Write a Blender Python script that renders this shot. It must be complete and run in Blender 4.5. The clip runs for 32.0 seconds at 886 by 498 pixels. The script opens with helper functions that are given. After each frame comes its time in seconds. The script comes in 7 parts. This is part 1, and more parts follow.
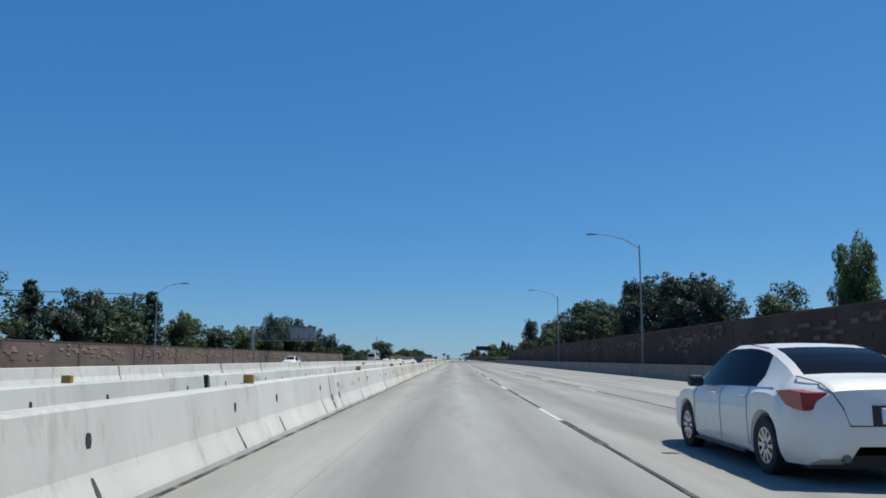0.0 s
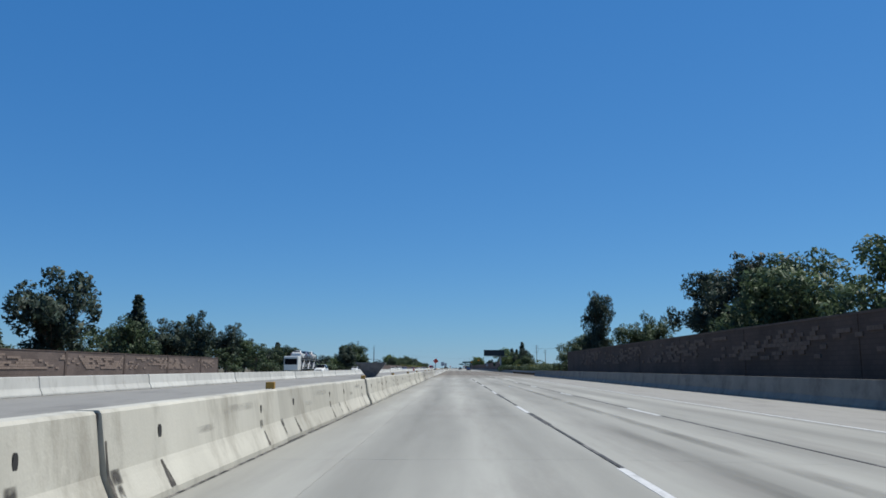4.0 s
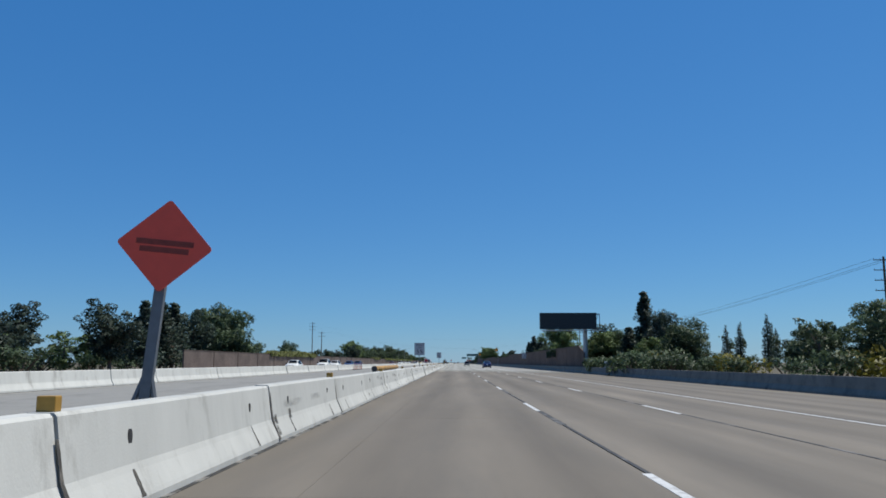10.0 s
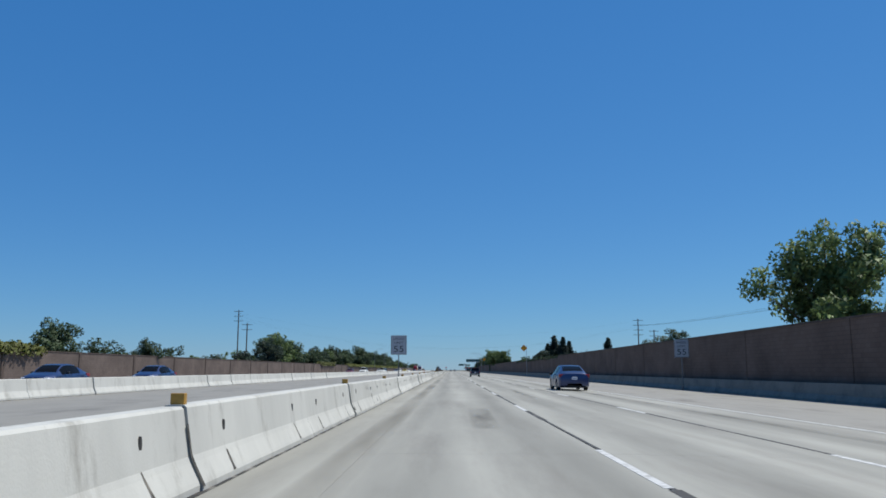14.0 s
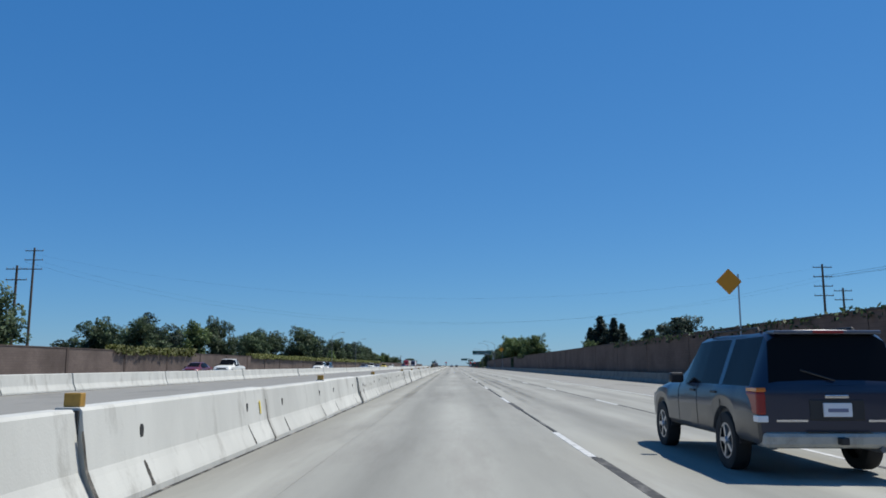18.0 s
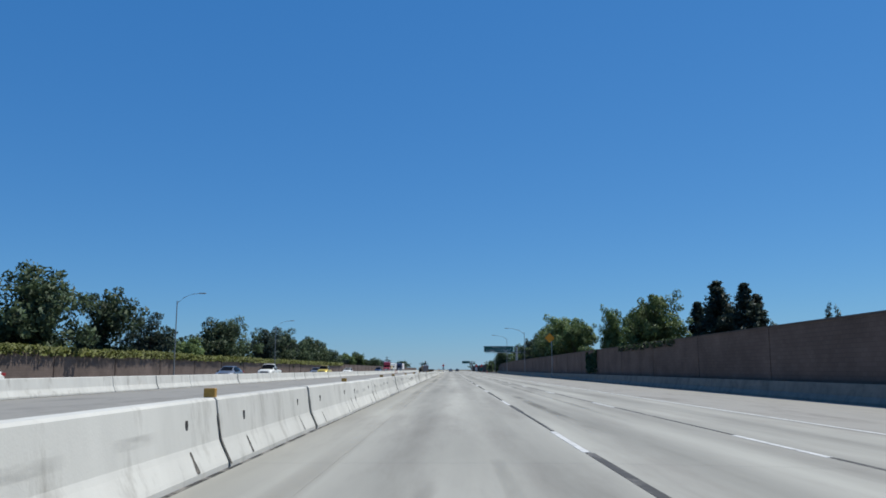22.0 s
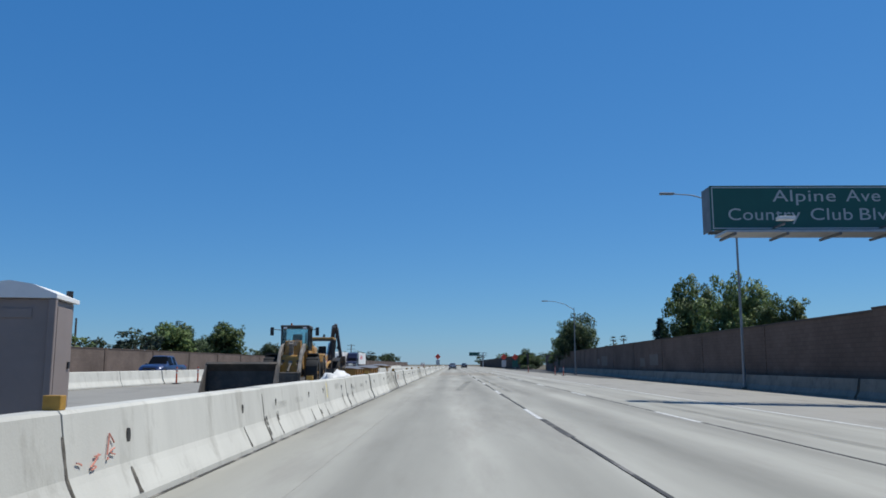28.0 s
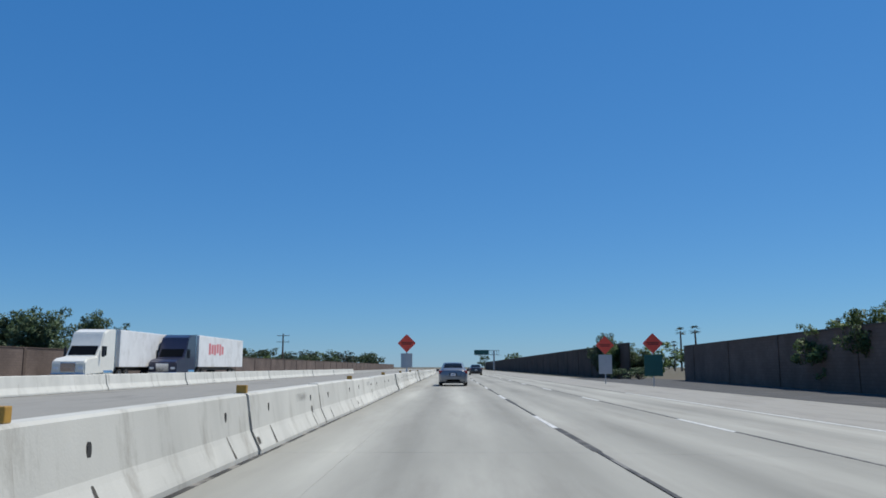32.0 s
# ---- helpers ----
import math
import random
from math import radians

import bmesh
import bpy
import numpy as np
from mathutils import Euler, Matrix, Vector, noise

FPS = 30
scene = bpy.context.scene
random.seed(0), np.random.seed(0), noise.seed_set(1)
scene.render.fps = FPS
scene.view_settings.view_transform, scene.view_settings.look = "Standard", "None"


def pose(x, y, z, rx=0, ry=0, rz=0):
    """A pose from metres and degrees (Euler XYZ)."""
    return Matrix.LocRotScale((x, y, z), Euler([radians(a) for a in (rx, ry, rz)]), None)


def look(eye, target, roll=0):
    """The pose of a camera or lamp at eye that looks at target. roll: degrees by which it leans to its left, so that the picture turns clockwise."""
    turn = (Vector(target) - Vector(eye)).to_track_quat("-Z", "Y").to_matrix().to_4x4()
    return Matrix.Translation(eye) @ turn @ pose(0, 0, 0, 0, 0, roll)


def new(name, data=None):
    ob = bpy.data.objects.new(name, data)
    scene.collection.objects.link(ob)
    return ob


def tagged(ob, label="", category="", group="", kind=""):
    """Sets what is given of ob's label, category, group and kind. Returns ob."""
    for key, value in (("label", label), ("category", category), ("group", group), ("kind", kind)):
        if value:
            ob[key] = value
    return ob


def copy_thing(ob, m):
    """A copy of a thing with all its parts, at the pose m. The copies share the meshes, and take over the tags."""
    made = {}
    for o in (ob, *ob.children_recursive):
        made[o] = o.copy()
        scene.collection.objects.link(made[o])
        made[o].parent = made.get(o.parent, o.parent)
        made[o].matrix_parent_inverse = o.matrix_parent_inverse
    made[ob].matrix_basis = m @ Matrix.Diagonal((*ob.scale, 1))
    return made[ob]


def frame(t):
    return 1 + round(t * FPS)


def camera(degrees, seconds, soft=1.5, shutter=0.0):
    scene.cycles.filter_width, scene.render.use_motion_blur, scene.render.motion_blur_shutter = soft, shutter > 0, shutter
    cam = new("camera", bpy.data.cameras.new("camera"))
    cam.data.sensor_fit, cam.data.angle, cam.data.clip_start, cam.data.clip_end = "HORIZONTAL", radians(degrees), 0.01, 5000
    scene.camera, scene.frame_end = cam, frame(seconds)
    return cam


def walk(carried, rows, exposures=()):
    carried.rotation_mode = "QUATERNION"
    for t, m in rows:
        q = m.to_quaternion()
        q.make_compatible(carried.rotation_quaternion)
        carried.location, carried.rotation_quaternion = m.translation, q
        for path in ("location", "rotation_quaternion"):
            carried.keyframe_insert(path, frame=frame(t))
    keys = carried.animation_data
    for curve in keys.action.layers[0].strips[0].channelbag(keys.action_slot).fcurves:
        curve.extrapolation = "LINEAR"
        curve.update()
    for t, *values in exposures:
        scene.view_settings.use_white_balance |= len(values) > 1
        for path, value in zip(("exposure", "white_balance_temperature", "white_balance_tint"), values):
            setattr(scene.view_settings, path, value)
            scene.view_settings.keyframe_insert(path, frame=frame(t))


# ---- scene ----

SPEED = 31.0      # metres a second, a steady freeway pace
EYE = 1.095       # camera height over its lane
cam = camera(59.0, 32.0, soft=1.7)
# seconds, pitch up, yaw to the left, drift to the right in the lane
TURNS = [
    (0, 7.98, 0.83, -0.04), (0.5, 8.36, 0.80, -0.06), (1, 8.37, 0.71, -0.08), (1.5, 8.30, 0.74, -0.04),
    (2, 8.24, 0.69, -0.01), (2.5, 8.07, 0.64, -0.01), (3, 8.37, 0.62, -0.01), (3.5, 8.54, 0.71, 0.00),
    (5.5, 8.82, 0.75, 0.04), (6, 8.42, 0.62, 0.05), (6.5, 8.90, 0.70, 0.03), (7, 8.82, 0.72, 0.01),
    (7.5, 8.40, 0.69, 0.02), (8, 8.41, 0.75, 0.03), (8.5, 8.27, 0.81, 0.03), (9, 8.76, 0.74, 0.03),
    (9.5, 8.33, 0.72, -0.02), (10, 8.24, 0.83, -0.05), (10.5, 8.74, 0.68, -0.11), (11, 8.75, 0.70, -0.16),
    (11.5, 8.86, 0.62, -0.13), (12, 8.87, 0.65, -0.11), (12.5, 9.20, 0.67, -0.11), (13, 9.22, 0.47, -0.11),
    (13.5, 8.33, 0.52, -0.16), (14, 8.78, 0.52, -0.19), (14.5, 8.42, 0.49, -0.16), (16.5, 8.20, 0.68, -0.03),
    (17, 8.73, 0.62, 0.01), (17.5, 8.50, 0.60, 0.08), (18, 8.46, 0.62, 0.15), (18.5, 8.87, 0.64, 0.13),
    (19, 8.72, 0.57, 0.11), (19.5, 8.62, 0.66, 0.10), (20, 8.74, 0.56, 0.07), (20.5, 8.37, 0.58, 0.09),
    (21, 8.76, 0.43, 0.10), (21.5, 8.31, 0.54, 0.07), (22, 8.74, 0.54, 0.04), (22.5, 8.72, 0.53, 0.04),
    (23, 8.72, 0.57, 0.05), (23.5, 8.81, 0.54, 0.00), (24, 8.54, 0.63, -0.04), (24.5, 8.65, 0.54, -0.01),
    (25, 8.62, 0.54, 0.02), (25.5, 8.52, 0.72, 0.03), (27.5, 8.43, 0.72, 0.06), (28, 8.38, 0.68, 0.07),
    (28.5, 8.32, 0.69, 0.06), (29, 8.39, 0.67, 0.05), (29.5, 8.55, 0.57, 0.04), (30, 8.34, 0.68, 0.04),
    (30.5, 8.55, 0.59, -0.04), (31, 8.45, 0.39, -0.02), (31.5, 8.80, 0.53, -0.04), (32, 8.57, 0.52, -0.05)
]
walk(cam, [(t, pose(d, SPEED * t, EYE, 90 + p, 0, w)) for t, p, w, d in TURNS])

# ---- world and sun ----
SUN_ELEV, SUN_AZIM = 62.0, 62.0   # degrees; azimuth clockwise from straight ahead
world = bpy.data.worlds.new("sky")
scene.world = world
world.use_nodes = True
wn, wl = world.node_tree.nodes, world.node_tree.links
wn.clear()
sky = wn.new("ShaderNodeTexSky")
sky.sky_type, sky.sun_disc = "NISHITA", False
sky.sun_elevation, sky.sun_rotation = radians(SUN_ELEV), radians(SUN_AZIM)
sky.altitude, sky.air_density, sky.dust_density, sky.ozone_density = 200, 1.0, 0.0, 6.0
bg = wn.new("ShaderNodeBackground")
bg.inputs["Strength"].default_value = 0.0728
wo = wn.new("ShaderNodeOutputWorld")
scatter = wn.new("ShaderNodeMix")   # clear blue air light over the whole dome
scatter.data_type, scatter.blend_type = "RGBA", "MULTIPLY"
scatter.inputs["Factor"].default_value = 1
scatter.inputs["B"].default_value = (0.56, 0.73, 0.74, 1)
wl.new(sky.outputs[0], scatter.inputs["A"])
air = wn.new("ShaderNodeMix")
air.data_type, air.blend_type = "RGBA", "ADD"
air.inputs["Factor"].default_value = 1
air.inputs["B"].default_value = (0.0, 1.17, 4.05, 1)
wl.new(scatter.outputs["Result"], air.inputs["A"])
wl.new(air.outputs["Result"], bg.inputs["Color"])
wl.new(bg.outputs[0], wo.inputs["Surface"])
scene.view_settings.exposure = -0.085
sun = new("sun", bpy.data.lights.new("sun", "SUN"))
sun.data.energy, sun.data.angle, sun.data.color = 5.0, radians(0.53), (1.0, 0.967, 0.885)
sd = Vector((math.sin(radians(SUN_AZIM)) * math.cos(radians(SUN_ELEV)), math.cos(radians(SUN_AZIM)) * math.cos(radians(SUN_ELEV)), math.sin(radians(SUN_ELEV))))
sun.matrix_world = look(sd * 100, (0, 0, 0))

# ---- materials ----
def mat(name, color, rough=0.6, metal=0.0, vary=0.0, scale=3.0, bump=0.0, bscale=40.0, dirt=None, dscale=0.6, dlo=0.5, dhi=0.75, rand=0.0, spec=0.5, trans=0.0, emit=0.0, stretch=(1, 1, 1), coat=0.0):
    m = bpy.data.materials.new(name)
    m.use_nodes = True
    n, l = m.node_tree.nodes, m.node_tree.links
    b = n["Principled BSDF"]
    b.inputs["Roughness"].default_value, b.inputs["Metallic"].default_value = rough, metal
    b.inputs["Specular IOR Level"].default_value = spec
    b.inputs["Transmission Weight"].default_value = trans
    b.inputs["Coat Weight"].default_value = coat
    b.inputs["Coat Roughness"].default_value = 0.05
    b.inputs["Base Color"].default_value = (*color, 1)
    if emit:
        b.inputs["Emission Color"].default_value, b.inputs["Emission Strength"].default_value = (*color, 1), emit
    tc = n.new("ShaderNodeTexCoord")
    mp = n.new("ShaderNodeMapping")
    mp.inputs["Scale"].default_value = stretch
    geo = n.new("ShaderNodeNewGeometry")
    l.new(geo.outputs["Position"], mp.inputs["Vector"])
    col = None
    if vary:
        t = n.new("ShaderNodeTexNoise")
        t.inputs["Scale"].default_value, t.inputs["Detail"].default_value, t.inputs["Roughness"].default_value = scale, 6, 0.65
        l.new(mp.outputs[0], t.inputs["Vector"])
        r = n.new("ShaderNodeMapRange")
        r.inputs["From Min"].default_value, r.inputs["From Max"].default_value = 0.3, 0.7
        r.inputs["To Min"].default_value, r.inputs["To Max"].default_value = 1 - vary, 1 + vary
        l.new(t.outputs["Fac"], r.inputs["Value"])
        x = n.new("ShaderNodeMix")
        x.data_type, x.blend_type = "RGBA", "MULTIPLY"
        x.inputs["Factor"].default_value = 1
        x.inputs["A"].default_value = (*color, 1)
        l.new(r.outputs[0], x.inputs["B"])
        col = x.outputs["Result"]
    if rand:
        oi = n.new("ShaderNodeObjectInfo")
        r = n.new("ShaderNodeMapRange")
        r.inputs["To Min"].default_value, r.inputs["To Max"].default_value = 1 - rand, 1 + rand
        l.new(oi.outputs["Random"], r.inputs["Value"])
        x = n.new("ShaderNodeMix")
        x.data_type, x.blend_type = "RGBA", "MULTIPLY"
        x.inputs["Factor"].default_value = 1
        x.inputs["A"].default_value = (*color, 1)
        if col:
            l.new(col, x.inputs["A"])
        l.new(r.outputs[0], x.inputs["B"])
        col = x.outputs["Result"]
    if dirt:
        t = n.new("ShaderNodeTexNoise")
        t.inputs["Scale"].default_value, t.inputs["Detail"].default_value, t.inputs["Roughness"].default_value = dscale, 8, 0.7
        l.new(mp.outputs[0], t.inputs["Vector"])
        r = n.new("ShaderNodeMapRange")
        r.inputs["From Min"].default_value, r.inputs["From Max"].default_value = dlo, dhi
        l.new(t.outputs["Fac"], r.inputs["Value"])
        x = n.new("ShaderNodeMix")
        x.data_type = "RGBA"
        x.inputs["A"].default_value = (*color, 1)
        x.inputs["B"].default_value = (*dirt, 1)
        if col:
            l.new(col, x.inputs["A"])
        l.new(r.outputs[0], x.inputs["Factor"])
        col = x.outputs["Result"]
    if col:
        l.new(col, b.inputs["Base Color"])
    if bump:
        t = n.new("ShaderNodeTexNoise")
        t.inputs["Scale"].default_value, t.inputs["Detail"].default_value = bscale, 5
        l.new(geo.outputs["Position"], t.inputs["Vector"])
        bp = n.new("ShaderNodeBump")
        bp.inputs["Strength"].default_value, bp.inputs["Distance"].default_value = bump, 0.02
        l.new(t.outputs["Fac"], bp.inputs["Height"])
        l.new(bp.outputs[0], b.inputs["Normal"])
    return m


SLAB = mat("pavement_concrete", (0.285, 0.28, 0.246), 0.85, vary=0.14, scale=0.5, bump=0.2, bscale=60, dirt=(0.2, 0.188, 0.165), dscale=0.9, dlo=0.5, dhi=0.85, rand=0.035, stretch=(1, 0.12, 1), spec=0.3)
SLAB_TAN = mat("tan_worn_concrete", (0.16, 0.138, 0.108), 0.85, vary=0.14, scale=0.5, bump=0.2, bscale=60, dirt=(0.125, 0.112, 0.093), dscale=0.7, dlo=0.45, dhi=0.8, rand=0.035, stretch=(1, 0.12, 1), spec=0.3)
SHOULDER = mat("shoulder_concrete", (0.29, 0.28, 0.25), 0.88, vary=0.14, scale=0.7, bump=0.2, dirt=(0.14, 0.13, 0.115), dscale=0.7, rand=0.06, stretch=(1, 0.2, 1), spec=0.3)
def wheel_paths(m, amount):
    """Tyre wear in two soft bands along each lane, stronger and weaker by the metre."""
    n, l = m.node_tree.nodes, m.node_tree.links
    geo, sx = n.new("ShaderNodeNewGeometry"), n.new("ShaderNodeSeparateXYZ")
    l.new(geo.outputs["Position"], sx.inputs[0])
    a, c = n.new("ShaderNodeMath"), n.new("ShaderNodeMath")
    a.operation, c.operation = "MULTIPLY_ADD", "COSINE"
    a.inputs[1].default_value, a.inputs[2].default_value = 2 * math.pi / 1.825, -1.2 * 2 * math.pi / 1.825
    l.new(sx.outputs["X"], a.inputs[0])
    l.new(a.outputs[0], c.inputs[0])
    mp, t = n.new("ShaderNodeMapping"), n.new("ShaderNodeTexNoise")
    mp.inputs["Scale"].default_value = (1.2, 0.06, 1)
    t.inputs["Scale"].default_value, t.inputs["Detail"].default_value = 1.0, 5
    l.new(geo.outputs["Position"], mp.inputs["Vector"])
    l.new(mp.outputs[0], t.inputs["Vector"])
    r = n.new("ShaderNodeMapRange")
    r.inputs["From Min"].default_value, r.inputs["From Max"].default_value = 0.35, 0.65
    r.inputs["To Min"].default_value, r.inputs["To Max"].default_value = 0.0, amount
    l.new(t.outputs["Fac"], r.inputs["Value"])
    k = n.new("ShaderNodeMath")
    k.operation = "MULTIPLY"
    l.new(c.outputs[0], k.inputs[0])
    l.new(r.outputs[0], k.inputs[1])
    s = n.new("ShaderNodeMath")
    s.operation = "SUBTRACT"
    s.inputs[0].default_value = 1.0
    l.new(k.outputs[0], s.inputs[1])
    x = n.new("ShaderNodeMix")
    x.data_type, x.blend_type = "RGBA", "MULTIPLY"
    x.inputs["Factor"].default_value = 1
    b = n["Principled BSDF"]
    l.new(b.inputs["Base Color"].links[0].from_socket, x.inputs["A"])
    l.new(s.outputs[0], x.inputs["B"])
    l.new(x.outputs["Result"], b.inputs["Base Color"])
wheel_paths(SLAB, 0.24)
wheel_paths(SLAB_TAN, 0.22)
SLAB_WARM = mat("warm_tinted_concrete", (0.27, 0.254, 0.214), 0.85, vary=0.16, scale=0.5, bump=0.2, bscale=60, dirt=(0.2, 0.176, 0.14), dscale=0.5, dlo=0.4, dhi=0.7, rand=0.06, stretch=(1, 0.3, 1), spec=0.3)
wheel_paths(SLAB_WARM, 0.15)
SLAB_BLEND = mat("slightly_tan_concrete", (0.222, 0.209, 0.177), 0.85, vary=0.16, scale=0.5, bump=0.2, bscale=60, rand=0.1, stretch=(1, 0.3, 1), spec=0.3)
wheel_paths(SLAB_BLEND, 0.2)
MEDIAN = mat("median_concrete", (0.25, 0.242, 0.218), 0.9, vary=0.12, scale=0.4, bump=0.2, dirt=(0.125, 0.12, 0.11), dscale=0.4, stretch=(1, 0.3, 1), spec=0.3)
TAR = mat("joint_tar", (0.05, 0.047, 0.043), 0.8, vary=0.4, scale=2, dirt=(0.2, 0.19, 0.17), dscale=1.5, stretch=(1, 0.3, 1))
PAINT = mat("road_paint", (0.55, 0.55, 0.53), 0.7, vary=0.1, scale=6, dirt=(0.22, 0.21, 0.19), dscale=5, dlo=0.5, dhi=0.7)
KRAIL = mat("barrier_concrete", (0.5, 0.497, 0.457), 0.85, vary=0.1, scale=0.9, bump=0.1, bscale=45, dirt=(0.2, 0.185, 0.155), dscale=2.0, dlo=0.54, dhi=0.84, rand=0.1, spec=0.3, stretch=(1, 1, 0.3))
KRAIL_GREY = mat("grey_barrier_concrete", (0.36, 0.355, 0.32), 0.88, vary=0.2, scale=1.2, bump=0.15, bscale=35, dirt=(0.14, 0.13, 0.11), dscale=1.1, dlo=0.46, dhi=0.72, rand=0.08, spec=0.3, stretch=(1, 0.6, 1.2))
# Tan, slightly darker barrier colour for the segments between y 33 and 236.
KRAIL_TAN = mat("tan_barrier_concrete", (0.465, 0.45, 0.385), 0.88, vary=0.12, scale=1.1, bump=0.15, bscale=35, dirt=(0.2, 0.18, 0.14), dscale=1.3, dlo=0.5, dhi=0.8, rand=0.1, spec=0.3, stretch=(1, 1, 0.4))
KRAIL_DIRTY = mat("dirty_barrier_concrete", (0.37, 0.355, 0.31), 0.88, vary=0.16, scale=1.0, bump=0.15, bscale=35, dirt=(0.24, 0.225, 0.19), dscale=0.8, dlo=0.45, dhi=0.8, rand=0.1, spec=0.3, stretch=(1, 0.5, 0.8))
DARK = mat("dark_recess", (0.03, 0.03, 0.03), 0.9)
AMBER = mat("amber_reflector", (0.36, 0.2, 0.03), 0.45, vary=0.2, scale=14)
EARTH = mat("dry_ground", (0.10, 0.082, 0.05), 0.95, vary=0.3, scale=0.3, bump=0.5, bscale=3, dirt=(0.06, 0.07, 0.03), dscale=0.08)
BLOCK = mat("wall_block", (0.11, 0.083, 0.07), 0.9, vary=0.2, scale=2.5, bump=0.5, bscale=25, dirt=(0.065, 0.05, 0.045), dscale=0.5, dlo=0.45, dhi=0.75, spec=0.2)
BLOCK_RAISED = mat("split_face_block", (0.19, 0.145, 0.118), 0.9, vary=0.2, scale=4, bump=0.6, bscale=30, rand=0.35, spec=0.2)
WALLBASE = mat("wall_footing_concrete", (0.2, 0.187, 0.16), 0.9, vary=0.15, scale=1, bump=0.3, dirt=(0.1, 0.09, 0.08), dscale=0.8, spec=0.3)
LAMPSTEEL = mat("lamp_steel", (0.24, 0.25, 0.26), 0.55, 0.4, vary=0.12, scale=3)
GALV = mat("galvanised_steel", (0.45, 0.46, 0.47), 0.5, 0.7, vary=0.12, scale=3)
STEEL = mat("weathered_steel", (0.16, 0.17, 0.18), 0.6, 0.5, vary=0.2, scale=3)
WOOD = mat("pole_wood", (0.12, 0.085, 0.06), 0.9, vary=0.3, scale=6, bump=0.4, stretch=(1, 1, 0.1))
BARK = mat("bark", (0.11, 0.08, 0.06), 0.95, vary=0.35, scale=5, bump=0.6, bscale=12, stretch=(1, 1, 0.3))
def leafmat(name, c):
    m = mat(name, c, 0.6, vary=0.4, scale=0.9, rand=0.25, spec=0.3)
    n, l = m.node_tree.nodes, m.node_tree.links
    b, out = n["Principled BSDF"], n["Material Output"]
    tr, mx = n.new("ShaderNodeBsdfTranslucent"), n.new("ShaderNodeMixShader")
    mx.inputs[0].default_value = 0.28
    l.new(b.inputs["Base Color"].links[0].from_socket, tr.inputs["Color"])
    l.new(b.outputs[0], mx.inputs[1])
    l.new(tr.outputs[0], mx.inputs[2])
    l.new(mx.outputs[0], out.inputs["Surface"])
    return m
LEAF_OAK = leafmat("oak_leaves", (0.064, 0.098, 0.05))
LEAF_PINE = leafmat("pine_needles", (0.046, 0.07, 0.052))
LEAF_BRIGHT = leafmat("bright_leaves", (0.115, 0.17, 0.062))
LEAF_YELLOW = leafmat("yellow_hedge_leaves", (0.14, 0.13, 0.02))
IVY = leafmat("ivy_leaves", (0.048, 0.078, 0.028))

# ---- building helpers ----
def tidy(bm, name, material):
    me = bpy.data.meshes.new(name)
    bm.normal_update()
    bm.to_mesh(me)
    bm.free()
    for mm in (material if isinstance(material, (list, tuple)) else [material]):
        me.materials.append(mm)
    return me

def part(name, bm, material, parent=None, label="", loc=None):
    ob = new(name, tidy(bm, name, material) if isinstance(bm, bmesh.types.BMesh) else bm)
    if parent is not None:
        ob.parent = parent
    if loc is not None:
        ob.location = loc
    if label:
        tagged(ob, label)
    return ob

def holder(name, label, category, group="", kind="", m=None):
    ob = new(name)
    ob.empty_display_size = 0.2
    if m is not None:
        ob.matrix_basis = m
    return tagged(ob, label, category, group, kind)

def box(bm, x0, x1, y0, y1, z0, z1, bev=0.0):
    r = bmesh.ops.create_cube(bm, size=1.0)
    v = r["verts"]
    bmesh.ops.scale(bm, vec=(x1 - x0, y1 - y0, z1 - z0), verts=v)
    bmesh.ops.translate(bm, vec=((x0 + x1) / 2, (y0 + y1) / 2, (z0 + z1) / 2), verts=v)
    if bev:
        e = list({e for q in v for e in q.link_edges})
        bmesh.ops.bevel(bm, geom=e, offset=bev, segments=2, affect="EDGES", profile=0.5)
    return bm

def boxbm(*a, **k):
    return box(bmesh.new(), *a, **k)

def tube(bm, pts, r0, r1=None, seg=8, cap=True):
    """A tapered tube along points."""
    r1 = r0 if r1 is None else r1
    pts = [Vector(p) for p in pts]
    rings = []
    for i, p in enumerate(pts):
        d = (pts[min(i + 1, len(pts) - 1)] - pts[max(i - 1, 0)]).normalized()
        a = d.orthogonal().normalized() if abs(d.z) < 0.99 else Vector((1, 0, 0))
        a = (a - d * a.dot(d)).normalized()
        b = d.cross(a)
        r = r0 + (r1 - r0) * i / max(1, len(pts) - 1)
        rings.append([bm.verts.new(p + (a * math.cos(k * 2 * math.pi / seg) + b * math.sin(k * 2 * math.pi / seg)) * r) for k in range(seg)])
    for q, w in zip(rings, rings[1:]):
        off = min(range(seg), key=lambda o: (q[0].co - w[o].co).length)
        for k in range(seg):
            bm.faces.new((q[k], q[(k + 1) % seg], w[(k + 1 + off) % seg], w[(k + off) % seg]))
    if cap:
        for ring in (rings[0], rings[-1]):
            try:
                bm.faces.new(ring)
            except ValueError:
                pass
    bmesh.ops.recalc_face_normals(bm, faces=bm.faces)
    return bm

def tubebm(*a, **k):
    return tube(bmesh.new(), *a, **k)

def prism(bm, profile, y0, y1, axis="y"):
    """Extrude a closed 2D profile (x, z) along y, or (y, z) along x."""
    def at(p, q):
        return (p[0], q, p[1]) if axis == "y" else (q, p[0], p[1])
    a = [bm.verts.new(at(p, y0)) for p in profile]
    b = [bm.verts.new(at(p, y1)) for p in profile]
    n = len(profile)
    for i in range(n):
        bm.faces.new((a[i], a[(i + 1) % n], b[(i + 1) % n], b[i]))
    bm.faces.new(a[::-1])
    bm.faces.new(b)
    bmesh.ops.recalc_face_normals(bm, faces=bm.faces)
    return bm

